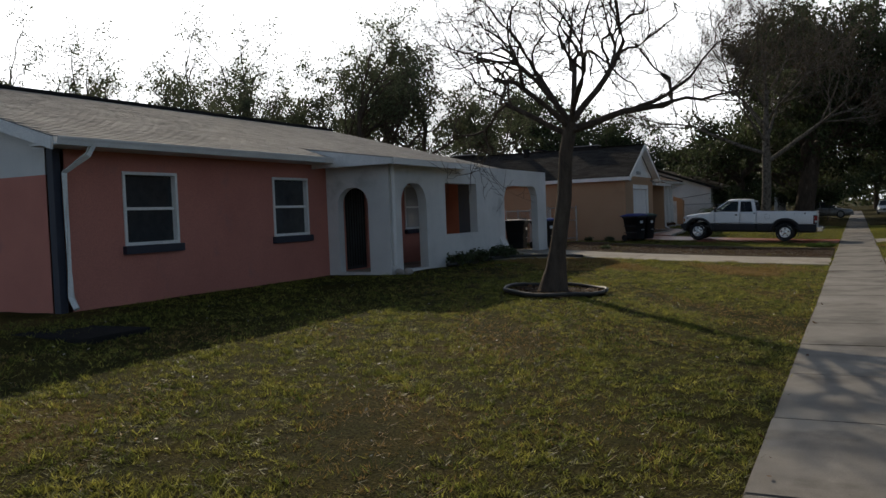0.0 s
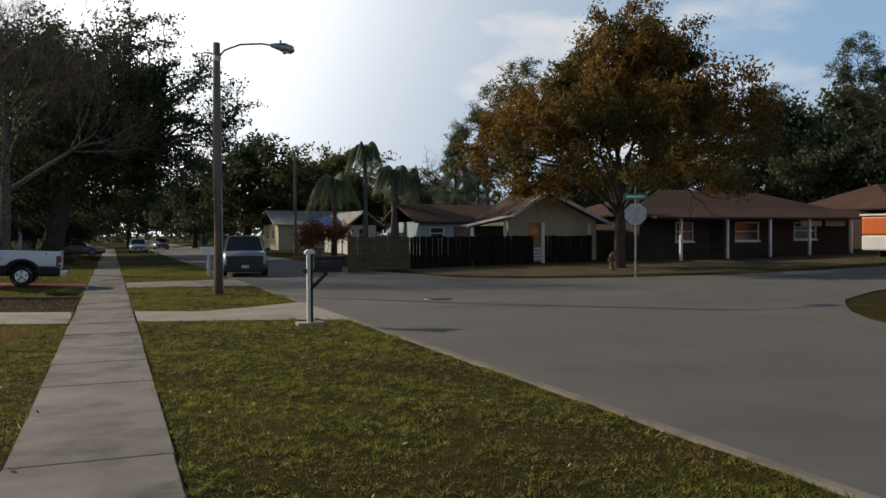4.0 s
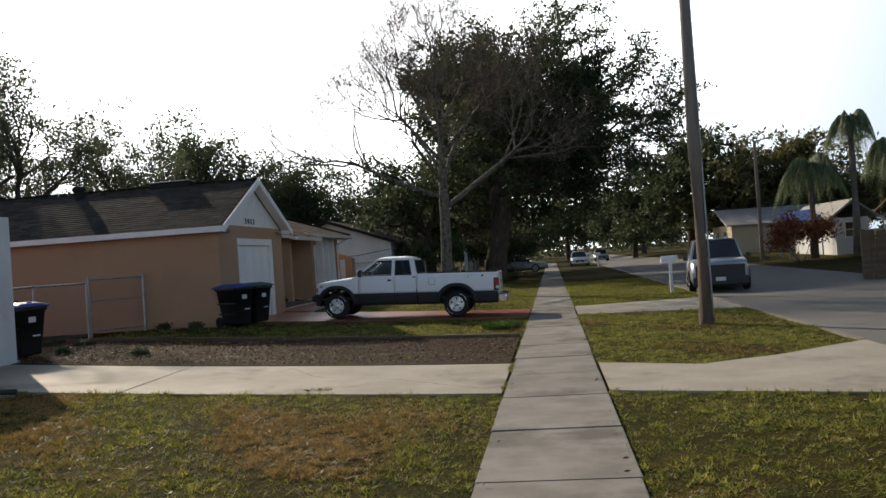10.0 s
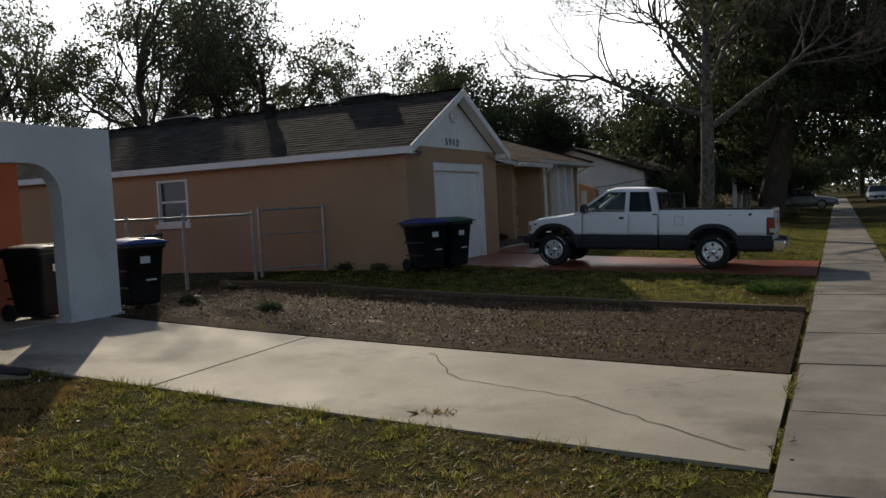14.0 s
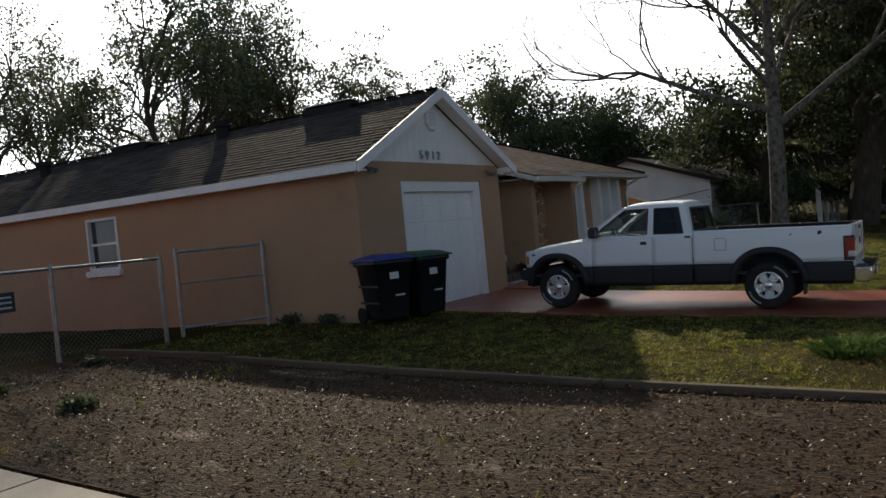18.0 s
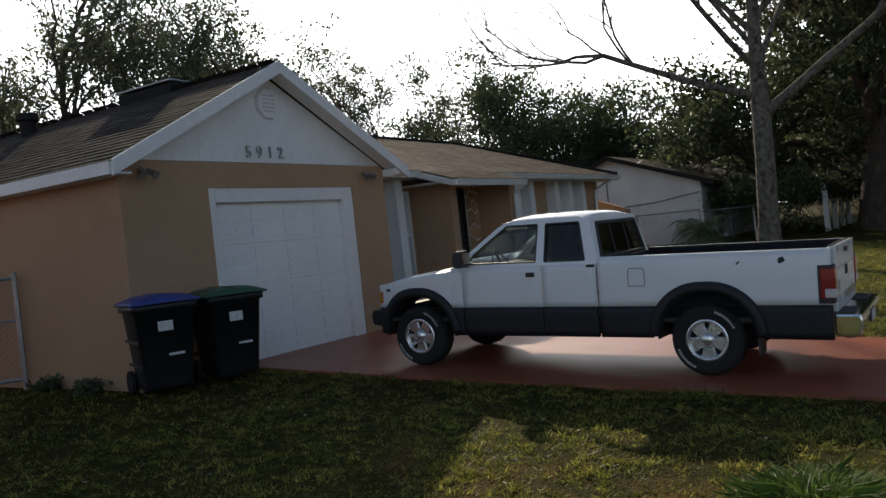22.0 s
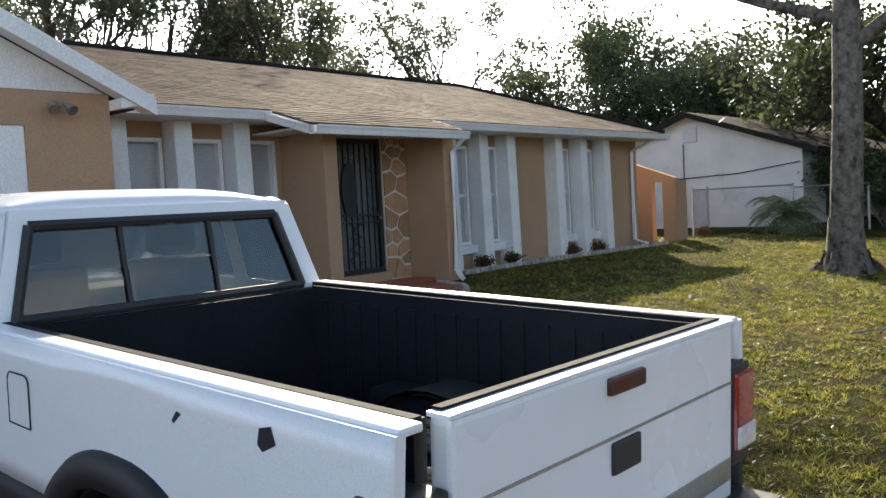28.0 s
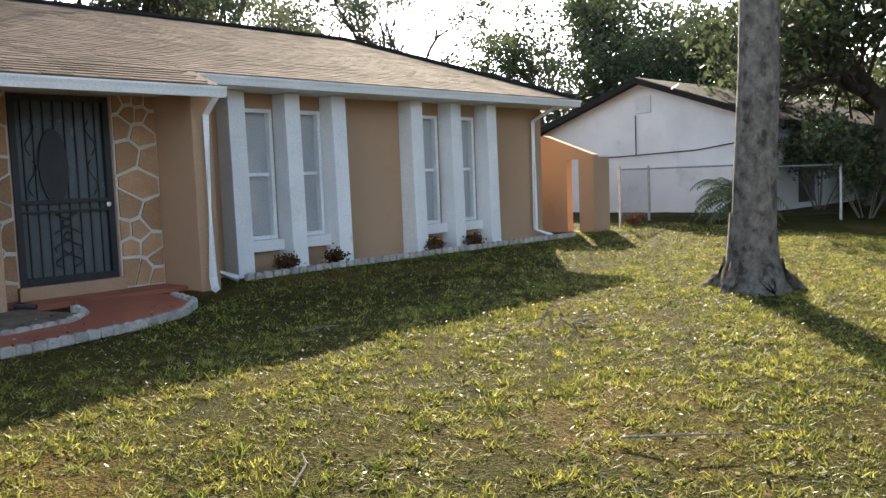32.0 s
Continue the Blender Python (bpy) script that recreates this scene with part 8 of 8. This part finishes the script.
# ---- fences, bins, poles, boxes, edging ----
def chain_link(parent, a, b, z0, z1, step=0.075):
    """Woven wire between two plan points."""
    a, b = Vector((*a, 0)), Vector((*b, 0))
    L = (b - a).length
    d = (b - a).normalized()
    hgt = z1 - z0
    V, F3 = [], []
    nrm = Vector((-d.y, d.x, 0)) * 0.0016
    k = -int(hgt / step) - 1
    while k * step < L:
        for s in (0, 1):
            u0, u1 = k * step, k * step + hgt
            za, zb = (z0, z1) if s == 0 else (z1, z0)
            c0, c1 = max(u0, 0), min(u1, L)
            if c1 - c0 > 0.01:
                pa = a + d * c0 + Vector((0, 0, za + (zb - za) * (c0 - u0) / hgt))
                pb = a + d * c1 + Vector((0, 0, za + (zb - za) * (c1 - u0) / hgt))
                w_ = Vector((0, 0, 0.0018))
                i = len(V)
                for p in (pa, pb):
                    V += [tuple(p - w_), tuple(p + w_ + nrm), tuple(p + w_ - nrm)]
                F3 += [(i, i + 1, i + 4, i + 3), (i + 1, i + 2, i + 5, i + 4), (i + 2, i, i + 3, i + 5)]
        k += 1
    ob = mesh_np("wire_mesh", V, F3, M_galv, parent, "woven chain-link wire")
    return ob


def link_fence(label, pts, h, name="chain_link_fence", gate=False):
    T = thing(name, label, "fence")
    for x, y in pts:
        z = gz(x, y)
        part("post", tube([(x, y, z - 0.1), (x, y, z + h + 0.04), (x, y, z + h + 0.08)], [0.035, 0.035, 0.012], 8), M_galv, T)
    for (xa, ya), (xb, yb) in zip(pts, pts[1:]):
        z = gz((xa + xb) / 2, (ya + yb) / 2)
        part("top_rail", tube([(xa, ya, z + h), (xb, yb, z + h)], 0.022, 8), M_galv, T)
        if gate:
            part("bottom_rail", tube([(xa, ya, z + 0.12), (xb, yb, z + 0.12)], 0.022, 8), M_galv, T)
            part("mid_rail", tube([(xa, ya, z + 0.62 * h), (xb, yb, z + 0.62 * h)], 0.016, 8), M_galv, T)
        chain_link(T, (xa, ya), (xb, yb), z + 0.06, z + h - 0.01)
    return T


FZ = 1.30
link_fence("galvanised chain-link fence between the houses", [(-10.8, 27.3), (-10.85, 28.6), (-10.9, 30.0), (-10.7, 31.75)], FZ)
link_fence("chain-link gate swung against the tan wall", [(-11.0, 32.35), (-10.2, 33.55)], 1.38, "chain_link_gate", True)
link_fence("chain-link fence by the white house", [(-9.8, 55.4), (-10.5, 57.9), (-8.6, 59.4), (-6.9, 60.6)], 1.25)
sg = part("fence_sign", box(-10.88, -10.865, 29.0, 29.42, 1.15, 1.42, 0.004), M_black)
tagged(sg, "small dark sign hung on the chain-link fence", "sign")
for k in range(3):
    part("sign_bar", box(-10.864, -10.862, 29.05, 29.37, 1.20 + k * 0.07, 1.225 + k * 0.07), M_label, sg)


def bin_cart(x, y, turn, lid_mat, label, sc=1.0):
    T = thing("wheelie_bin", label, "bin", group="wheelie bins", m=Matrix.Translation((x, y, gz(x, y) + 0.005)) @ Matrix.Rotation(turn, 4, "Z") @ Matrix.Scale(sc, 4))
    bm = bmesh.new()
    rings = []
    for z, hx, hy, ox in ((0.06, 0.24, 0.23, 0.02), (0.10, 0.25, 0.24, 0.02), (0.86, 0.34, 0.30, 0.0), (0.87, 0.37, 0.33, 0.0), (0.95, 0.375, 0.335, 0.0), (0.95, 0.34, 0.30, 0.0), (0.90, 0.33, 0.29, 0.0)):
        ring = []
        for cx, cy, a0 in ((1, 1, 0), (-1, 1, 90), (-1, -1, 180), (1, -1, 270)):
            for k in range(4):
                a = radians(a0 + k * 30)
                r_ = 0.06
                ring.append(bm.verts.new((ox + cx * (hx - r_) + r_ * math.cos(a), cy * (hy - r_) + r_ * math.sin(a), z)))
        rings.append(ring)
    for p, q in zip(rings, rings[1:]):
        for i in range(16):
            bm.faces.new((p[i], p[(i + 1) % 16], q[(i + 1) % 16], q[i]))
    bm.faces.new(rings[0][::-1])
    bm.faces.new(rings[-1])
    part("body", bm, M_binblack, T, "", True)
    lid = part("lid", sheet(lambda u, v: (-0.42 + 0.82 * u, (v - 0.5) * 0.71, 0.955 + 0.075 * (1 - (2 * v - 1) ** 4) * (1 - (2 * u - 1) ** 6)), 10, 10, 0.02), lid_mat, T, "coloured plastic lid")
    part("lid_rib", box(-0.30, 0.28, -0.05, 0.05, 1.005, 1.035, 0.01), lid_mat, lid)
    part("handle", tube([(-0.40, -0.28, 0.93), (-0.46, -0.28, 0.95), (-0.46, 0.28, 0.95), (-0.40, 0.28, 0.93)], 0.018, 8), M_binblack, T)
    for s in (-1, 1):
        w_ = part("bin_wheel", lathe([(0.0, s * 0.255), (0.11, s * 0.255), (0.125, s * 0.265), (0.125, s * 0.30), (0.11, s * 0.31), (0.0, s * 0.31)], segs=18), M_tyre, T)
        w_.matrix_local = Matrix.Translation((-0.27, 0, 0.12))
    part("axle", tube([(-0.27, -0.27, 0.12), (-0.27, 0.27, 0.12)], 0.015, 6), M_galv, T)
    part("label_plate", box(0.338, 0.345, -0.09, 0.06, 0.66, 0.76), M_label, T, "pale printed label")
    part("label_bar", box(0.305, 0.311, 0.0, 0.16, 0.40, 0.425), M_label, T)
    for z in (0.30, 0.55):
        part("body_rib", box(-0.28 - z * 0.05, 0.28 + z * 0.06, -0.262 - z * 0.06, -0.25 - z * 0.06, z, z + 0.03), M_binblack, T)
    return T


bin_cart(-7.83, 33.74, -0.45, M_binblue, "black wheelie bin with a blue lid beside the garage", 1.06)
bin_cart(-7.62, 34.52, -0.35, M_bingreen, "black wheelie bin with a green lid beside the garage", 1.06)
bin_cart(-9.45, 27.35, -0.3, M_binblue, "black wheelie bin with a blue lid by the carport column")
bin_cart(-9.95, 26.1, 0.1, M_binblack, "black wheelie bin inside the carport")

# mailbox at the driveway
mb = thing("mailbox", "black mailbox on a white post with a cap, shaded side coloured black", "mailbox", m=Matrix.Translation((3.92, 21.13, gz(3.9, 21.1))) @ Matrix.Rotation(-0.06, 4, "Z"))
part("base", box(-0.26, 0.26, -0.2, 0.2, -0.02, 0.05, 0.015), M_drive, mb, "small concrete base")
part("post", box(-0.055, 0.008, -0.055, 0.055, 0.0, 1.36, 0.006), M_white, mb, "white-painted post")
# shade on the post's right side, put in as a black board
part("post", box(0.010, 0.055, -0.058, 0.058, 0.0, 1.355, 0.006), M_iron, mb, "black board standing for the post's shaded side")
part("cap", prism([(-0.09, 1.36), (0.09, 1.36), (0.10, 1.40), (0.04, 1.45), (-0.04, 1.45), (-0.10, 1.40)], "y", -0.09, 0.09, 0.008), M_white, mb)
part("cross_arm", box(-0.14, 0.62, -0.045, 0.045, 1.00, 1.075, 0.006), M_iron, mb)
part("brace", tube([(0.05, 0, 0.72), (0.34, 0, 1.0)], 0.035, 4), M_iron, mb)
prof = [(-0.10, 1.08), (0.10, 1.08), (0.10, 1.22)] + [(0.10 * math.cos(a), 1.22 + 0.10 * math.sin(a)) for a in np.linspace(0.3, math.pi - 0.3, 7)] + [(-0.10, 1.22)]
bx = part("box", prism(prof, "x", 0.09, 0.60, 0.006), M_iron, mb, "black metal box")
part("door", prism([(p[0] * 1.04, 1.15 + (p[1] - 1.15) * 1.03) for p in prof], "x", 0.602, 0.615), M_iron, bx)
part("flag", box(0.2, 0.36, -0.112, -0.104, 1.2, 1.23), M_tail, bx, "small red flag")
# white mailbox further on
wm = thing("mailbox", "white mailbox on a white post", "mailbox", m=Matrix.Translation((4.25, 42.3, gz(4.2, 42))))
part("post", box(-0.05, 0.05, -0.05, 0.05, -0.02, 1.0, 0.006), M_white, wm)
part("box", prism([(p[0], p[1] - 0.07) for p in prof], "x", -0.3, 0.25, 0.006), M_white, wm)
for x, y in ((4.3, 88.0), (4.2, 101.0)):
    copy_thing(wm, Matrix.Translation((x, y, 0)))

# street lamp on a wooden pole
sl = thing("street_lamp", "tall grey wooden pole with a curved street lamp arm", "street lamp", m=Matrix.Translation((3.31, 30.66, gz(3.3, 30.7) - 0.05)))
part("pole", tube([(0, 0, 0), (0, 0, 3.5), (0.02, 0, 7.45)], [0.155, 0.135, 0.10], 12), M_polewood, sl, "grey weathered pole", True)
arm = [(0.0, 0, 6.95), (0.25, 0, 7.25), (0.7, 0, 7.45), (1.3, 0, 7.52), (1.75, 0, 7.50)]
part("arm", tube(arm, 0.03, 8), M_galv, sl, "", True)
hd = part("lamp_head", tube([(1.6, 0, 7.50), (1.75, 0, 7.49), (2.0, 0, 7.46), (2.25, 0, 7.40), (2.32, 0, 7.37)], [0.05, 0.09, 0.15, 0.13, 0.03], 12), M_galv, sl, "grey cobra lamp head", True)
part("lens", tube([(2.05, 0, 7.34), (2.08, 0, 7.28)], [0.12, 0.06], 12), M_lamp_clear, hd)
part("photo_cell", tube([(1.9, 0, 7.58), (1.9, 0, 7.68)], 0.04, 8), M_galv, hd)
part("bracket", tube([(0.0, 0.0, 6.9), (0.03, 0, 7.05)], 0.125, 10), M_galv, sl)
part("conduit", tube([(0.13, -0.05, 0.2), (0.10, -0.05, 6.9)], 0.018, 6), M_galv, sl)
p2 = thing("utility_pole", "slim grey pole across the street", "utility pole", m=Matrix.Translation((12.6, 64.5, gz(12.6, 64.5) - 0.05)))
part("pole", tube([(0, 0, 0), (0, 0, 7.0)], [0.13, 0.09], 10), M_polewood, p2)
part("lamp", tube([(0, 0, 6.9), (0.4, -0.2, 7.15), (0.9, -0.4, 7.2)], [0.03, 0.03, 0.09], 8), M_galv, p2)

# stop sign seen from behind, with street names
ss = thing("stop_sign", "stop sign seen from behind with a green street name plate", "road sign", m=Matrix.Translation((17.4, 29.9, gz(17.4, 29.9) - 0.05)) @ Matrix.Rotation(radians(-32), 4, "Z"))
part("post", tube([(0, 0, 0), (0, 0, 2.9)], 0.032, 8), M_galv, ss)
oct_ = [(0.40 * math.cos(radians(22.5 + 45 * k)), 2.28 + 0.40 * math.sin(radians(22.5 + 45 * k))) for k in range(8)]
part("plate", prism(oct_, "y", 0.035, 0.042), M_galv, ss, "bare metal back of the octagonal plate")
part("name_plate", box(-0.42, 0.42, -0.012, -0.002, 2.78, 3.0), M_greensign, ss, "green street name plate")
part("name_plate", box(-0.012, -0.002, -0.42, 0.42, 3.01, 3.22), M_greensign, ss, "green street name plate")
part("name_bar", box(-0.32, 0.30, -0.016, -0.0125, 2.85, 2.93), M_label, ss)

# fire hydrant by the oak, white stones on the corner lot
hy = thing("fire_hydrant", "small dull fire hydrant by the oak trunk", "fire hydrant", m=Matrix.Translation((19.3, 34.3, gz(19.3, 34.3))))
part("barrel", lathe([(0.0, -0.03), (0.14, -0.03), (0.14, 0.05), (0.10, 0.06), (0.10, 0.50), (0.13, 0.52), (0.12, 0.60), (0.06, 0.68), (0.03, 0.74), (0.0, 0.74)], "z", 16), M_timber, hy, "", True)
part("outlet", tube([(-0.18, 0, 0.42), (0.18, 0, 0.42)], 0.05, 8), M_timber, hy)
for i, (x, y) in enumerate(((19.9, 14.7), (20.9, 14.3), (21.6, 13.6))):
    bm = bmesh.new()
    bmesh.ops.create_icosphere(bm, subdivisions=2, radius=0.28)
    for v in bm.verts:
        v.co *= 1 + 0.25 * noise.noise(v.co * 4 + Vector((i * 5, 0, 0)))
        v.co.z = max(v.co.z * 0.55, -0.06)
    ob = part("white_stone", bm, M_edging, None, "", True)
    ob.location = (x, y, gz(x, y) + 0.04)
    tagged(ob, "white painted stone beside the path", "stone", "white stones")

# ring of edging and mulch round the first tree
ring_soil = bmesh.new()
bmesh.ops.create_circle(ring_soil, cap_ends=True, segments=40, radius=0.92)
for v in ring_soil.verts:
    v.co.z = gz(v.co.x - 4.8, v.co.y + 14.65) + 0.008
rs = part("tree_bed", ring_soil, M_soil)
rs.location = (-4.8, 14.65, 0)
tagged(rs, "dark mulch bed round the bare tree", "mulch", kind="structure")
pts = []
for k in range(49):
    a = 2 * math.pi * k / 48
    rr_ = 0.93 + 0.03 * math.sin(a * 3)
    x, y = -4.8 + rr_ * math.cos(a), 14.65 + rr_ * math.sin(a)
    pts.append((x, y, gz(x, y) + 0.045 + 0.012 * math.sin(a * 5)))
eg = part("edging_ring", tube(pts, 0.035, 8), M_blackhose, None, "", True)
tagged(eg, "black plastic edging ring round the tree", "garden edging")
eg2 = part("edging_strip", tube([(x, y, gz(x, y) + 0.05) for x, y in ((-6.9, 23.45), (-7.4, 23.35), (-8.1, 22.9), (-8.6, 22.2), (-8.75, 21.2), (-8.8, 19.5), (-8.8, 18.4))], 0.04, 8), M_blackhose, None, "", True)
tagged(eg2, "black plastic edging strip beside the driveway", "garden edging")
leaves_on_ground("fallen_leaves", 900, -5.8, -3.8, 13.6, 15.7, 0.03, 19, M_litter, lambda x, y: (x + 4.8) ** 2 + (y - 14.65) ** 2 < 0.8)
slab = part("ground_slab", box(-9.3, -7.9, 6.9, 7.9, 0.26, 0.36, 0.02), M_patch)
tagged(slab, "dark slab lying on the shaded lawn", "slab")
for i, (x, y) in enumerate(((-9.05, 16.35), (-9.0, 16.65), (-8.92, 16.5))):
    bm = bmesh.new()
    bmesh.ops.create_icosphere(bm, subdivisions=2, radius=0.11)
    for v in bm.verts:
        v.co *= 1 + 0.3 * noise.noise(v.co * 9 + Vector((i * 3, 0, 0)))
        v.co.z *= 0.7
    ob = part("rock", bm, M_edging, None, "", True)
    ob.location = (x + 0.12, y - 0.1, gz(x, y) + 0.04)
    tagged(ob, "rough pale rock at the porch corner", "rock", "rocks at the porch")
for i, y in enumerate((19.2, 20.0, 20.9, 21.7, 22.3)):
    shrub(-8.85 + 0.06 * (i % 2), y, 0.35, 0.3, M_leaf_oak, "low dark ground plant along the wall", 90 + i, 500, 0.05, "ground_plant")

# curved red walk, gravel bed and scalloped edging at the second house
WALK_OUT = [(-7.35, 38.5), (-7.42, 39.9), (-7.38, 40.9), (-7.42, 42.1), (-7.60, 43.15), (-7.85, 43.75), (-8.22, 44.1), (-8.80, 44.15)]
WALK_IN = [(-8.25, 38.55), (-8.25, 39.9), (-8.08, 41.1), (-7.98, 42.1), (-8.10, 42.75), (-8.38, 43.02), (-8.75, 43.05), (-9.28, 43.3)]
wk = strip("garden_walk", WALK_OUT, WALK_IN, 0.03, M_redpaint, 50, 8, 0.1)
tagged(wk, "narrow red painted walk curving to the front door", "garden walk", kind="structure")
bed = strip("gravel_bed", [(-8.30, 38.82), (-8.29, 39.9), (-8.12, 41.1), (-8.03, 42.1), (-8.16, 42.7), (-8.42, 42.98)], [(-9.98, 38.85), (-9.98, 39.4), (-9.98, 41.0), (-9.98, 42.05), (-9.05, 42.07), (-9.04, 42.6)], 0.035, M_gravel, 40, 10, 0.1)
tagged(bed, "brown gravel bed under the windows", "gravel", kind="structure")
rng = np.random.default_rng(11)
A, B = resample([(-8.38, 38.9), (-8.2, 41.0), (-8.2, 42.2)], 40), resample([(-9.9, 38.95), (-9.9, 41), (-9.8, 42.0)], 40)
n = 1500
i, w_ = rng.integers(0, 40, n), rng.uniform(0.02, 0.98, n)[:, None]
c = A[i] * (1 - w_) + B[i] * w_ + rng.normal(0, 0.03, (n, 2))
z = g(c[:, 0], c[:, 1]) + 0.04
s = rng.uniform(0.012, 0.035, n)
octa = np.array([(1, 0, 0), (0, 1, 0), (-1, 0, 0), (0, -1, 0), (0, 0, 0.8), (0, 0, -0.6)])
rot = rng.uniform(0, 6.28, n)
V = octa[None] * s[:, None, None]
cx, sx = np.cos(rot)[:, None], np.sin(rot)[:, None]
V = np.stack([V[..., 0] * cx - V[..., 1] * sx, V[..., 0] * sx + V[..., 1] * cx, V[..., 2]], -1) + np.c_[c, z][:, None]
tri = np.array([(0, 1, 4), (1, 2, 4), (2, 3, 4), (3, 0, 4), (1, 0, 5), (2, 1, 5), (3, 2, 5), (0, 3, 5)])
peb = mesh_np("pebbles", V.reshape(-1, 3), (tri[None] + (np.arange(n) * 6)[:, None, None]).reshape(-1, 3), M_gravel)
tagged(peb, "loose brown pebbles", "gravel", kind="stuff")


def scallops(line, label, step=0.125):
    T = thing("garden_edging", label, "garden edging")
    P = resample(line, max(3, int(np.linalg.norm(np.diff(np.array(line), axis=0), axis=1).sum() / step)))
    bm = bmesh.new()
    pr_ = [(-0.064, -0.05), (0.064, -0.05)] + [(0.064 * math.cos(a), 0.012 + 0.034 * math.sin(a)) for a in np.linspace(0, math.pi, 7)]
    add_prism(bm, pr_, "y", -0.035, 0.035)
    bmesh.ops.bevel(bm, geom=[e for e in bm.edges if e.calc_length() > 0.05], offset=0.012, segments=1, affect="EDGES")
    me = bpy.data.meshes.new("edging_stone")
    bm.to_mesh(me)
    bm.free()
    me.materials.append(M_edging)
    rg_ = random.Random(3)
    for k in range(len(P) - 1):
        m_ = (P[k] + P[k + 1]) / 2
        d = P[k + 1] - P[k]
        ob = hang("edging_stone", me, None, T)
        ob.matrix_local = Matrix.Translation((m_[0], m_[1], gz(m_[0], m_[1]) + 0.025)) @ Matrix.Rotation(math.atan2(d[1], d[0]) + rg_.gauss(0, 0.06), 4, "Z") @ Matrix.Rotation(rg_.gauss(0, 0.06), 4, "X")
    return T


scallops([(x + 0.05, y) for x, y in WALK_OUT], "white scalloped concrete edging along the red walk")
scallops([(x - 0.03, y) for x, y in WALK_IN[:7]], "white scalloped concrete edging round the gravel bed")
scallops([(-9.35, 45.5), (-9.42, 48), (-9.42, 51), (-9.35, 53.0)], "white scalloped edging along the house front", 0.14)
mat2 = part("hose_guide", tube([(-8.95, 42.75, gz(-8.9, 42.7) + 0.06), (-9.1, 42.6, gz(-9, 42.6) + 0.07), (-9.2, 42.7, gz(-9, 42.7) + 0.06)], 0.03, 6), M_black)
tagged(mat2, "short black hose lying in the bed", "hose")
# twigs and sticks on the second lawn
bm = bmesh.new()
rg2 = random.Random(8)
for k in range(14):
    x, y, a = -4.55 + rg2.uniform(-0.3, 0.3), 45.85 + rg2.uniform(-0.3, 0.3), rg2.uniform(0, 6.28)
    ln = rg2.uniform(0.1, 0.5)
    z = gz(x, y) + 0.03
    add_tube(bm, [(x, y, z), (x + ln / 2 * math.cos(a), y + ln / 2 * math.sin(a), z + rg2.uniform(0.02, 0.12)), (x + ln * math.cos(a + 0.3), y + ln * math.sin(a + 0.3), z + 0.01)], [0.008, 0.006, 0.003], 5)
tw = part("twig_pile", bm, M_bark_grey)
tagged(tw, "small heap of dead twigs on the lawn", "twigs")
for k, (x, y, a, ln) in enumerate(((-2.6, 43.5, 0.5, 0.7), (-3.4, 41.8, 2.2, 0.5), (-6.2, 44.0, 1.2, 0.4), (-1.6, 46.0, 2.9, 0.8))):
    z = gz(x, y) + 0.02
    ob = part("stick", tube([(x, y, z), (x + ln * 0.5 * math.cos(a), y + ln * 0.5 * math.sin(a), z + 0.03), (x + ln * math.cos(a + 0.2), y + ln * math.sin(a + 0.2), z + 0.01)], [0.010, 0.008, 0.004], 5), M_bark_grey)
    tagged(ob, "fallen stick on the lawn", "stick", "sticks on the lawn")
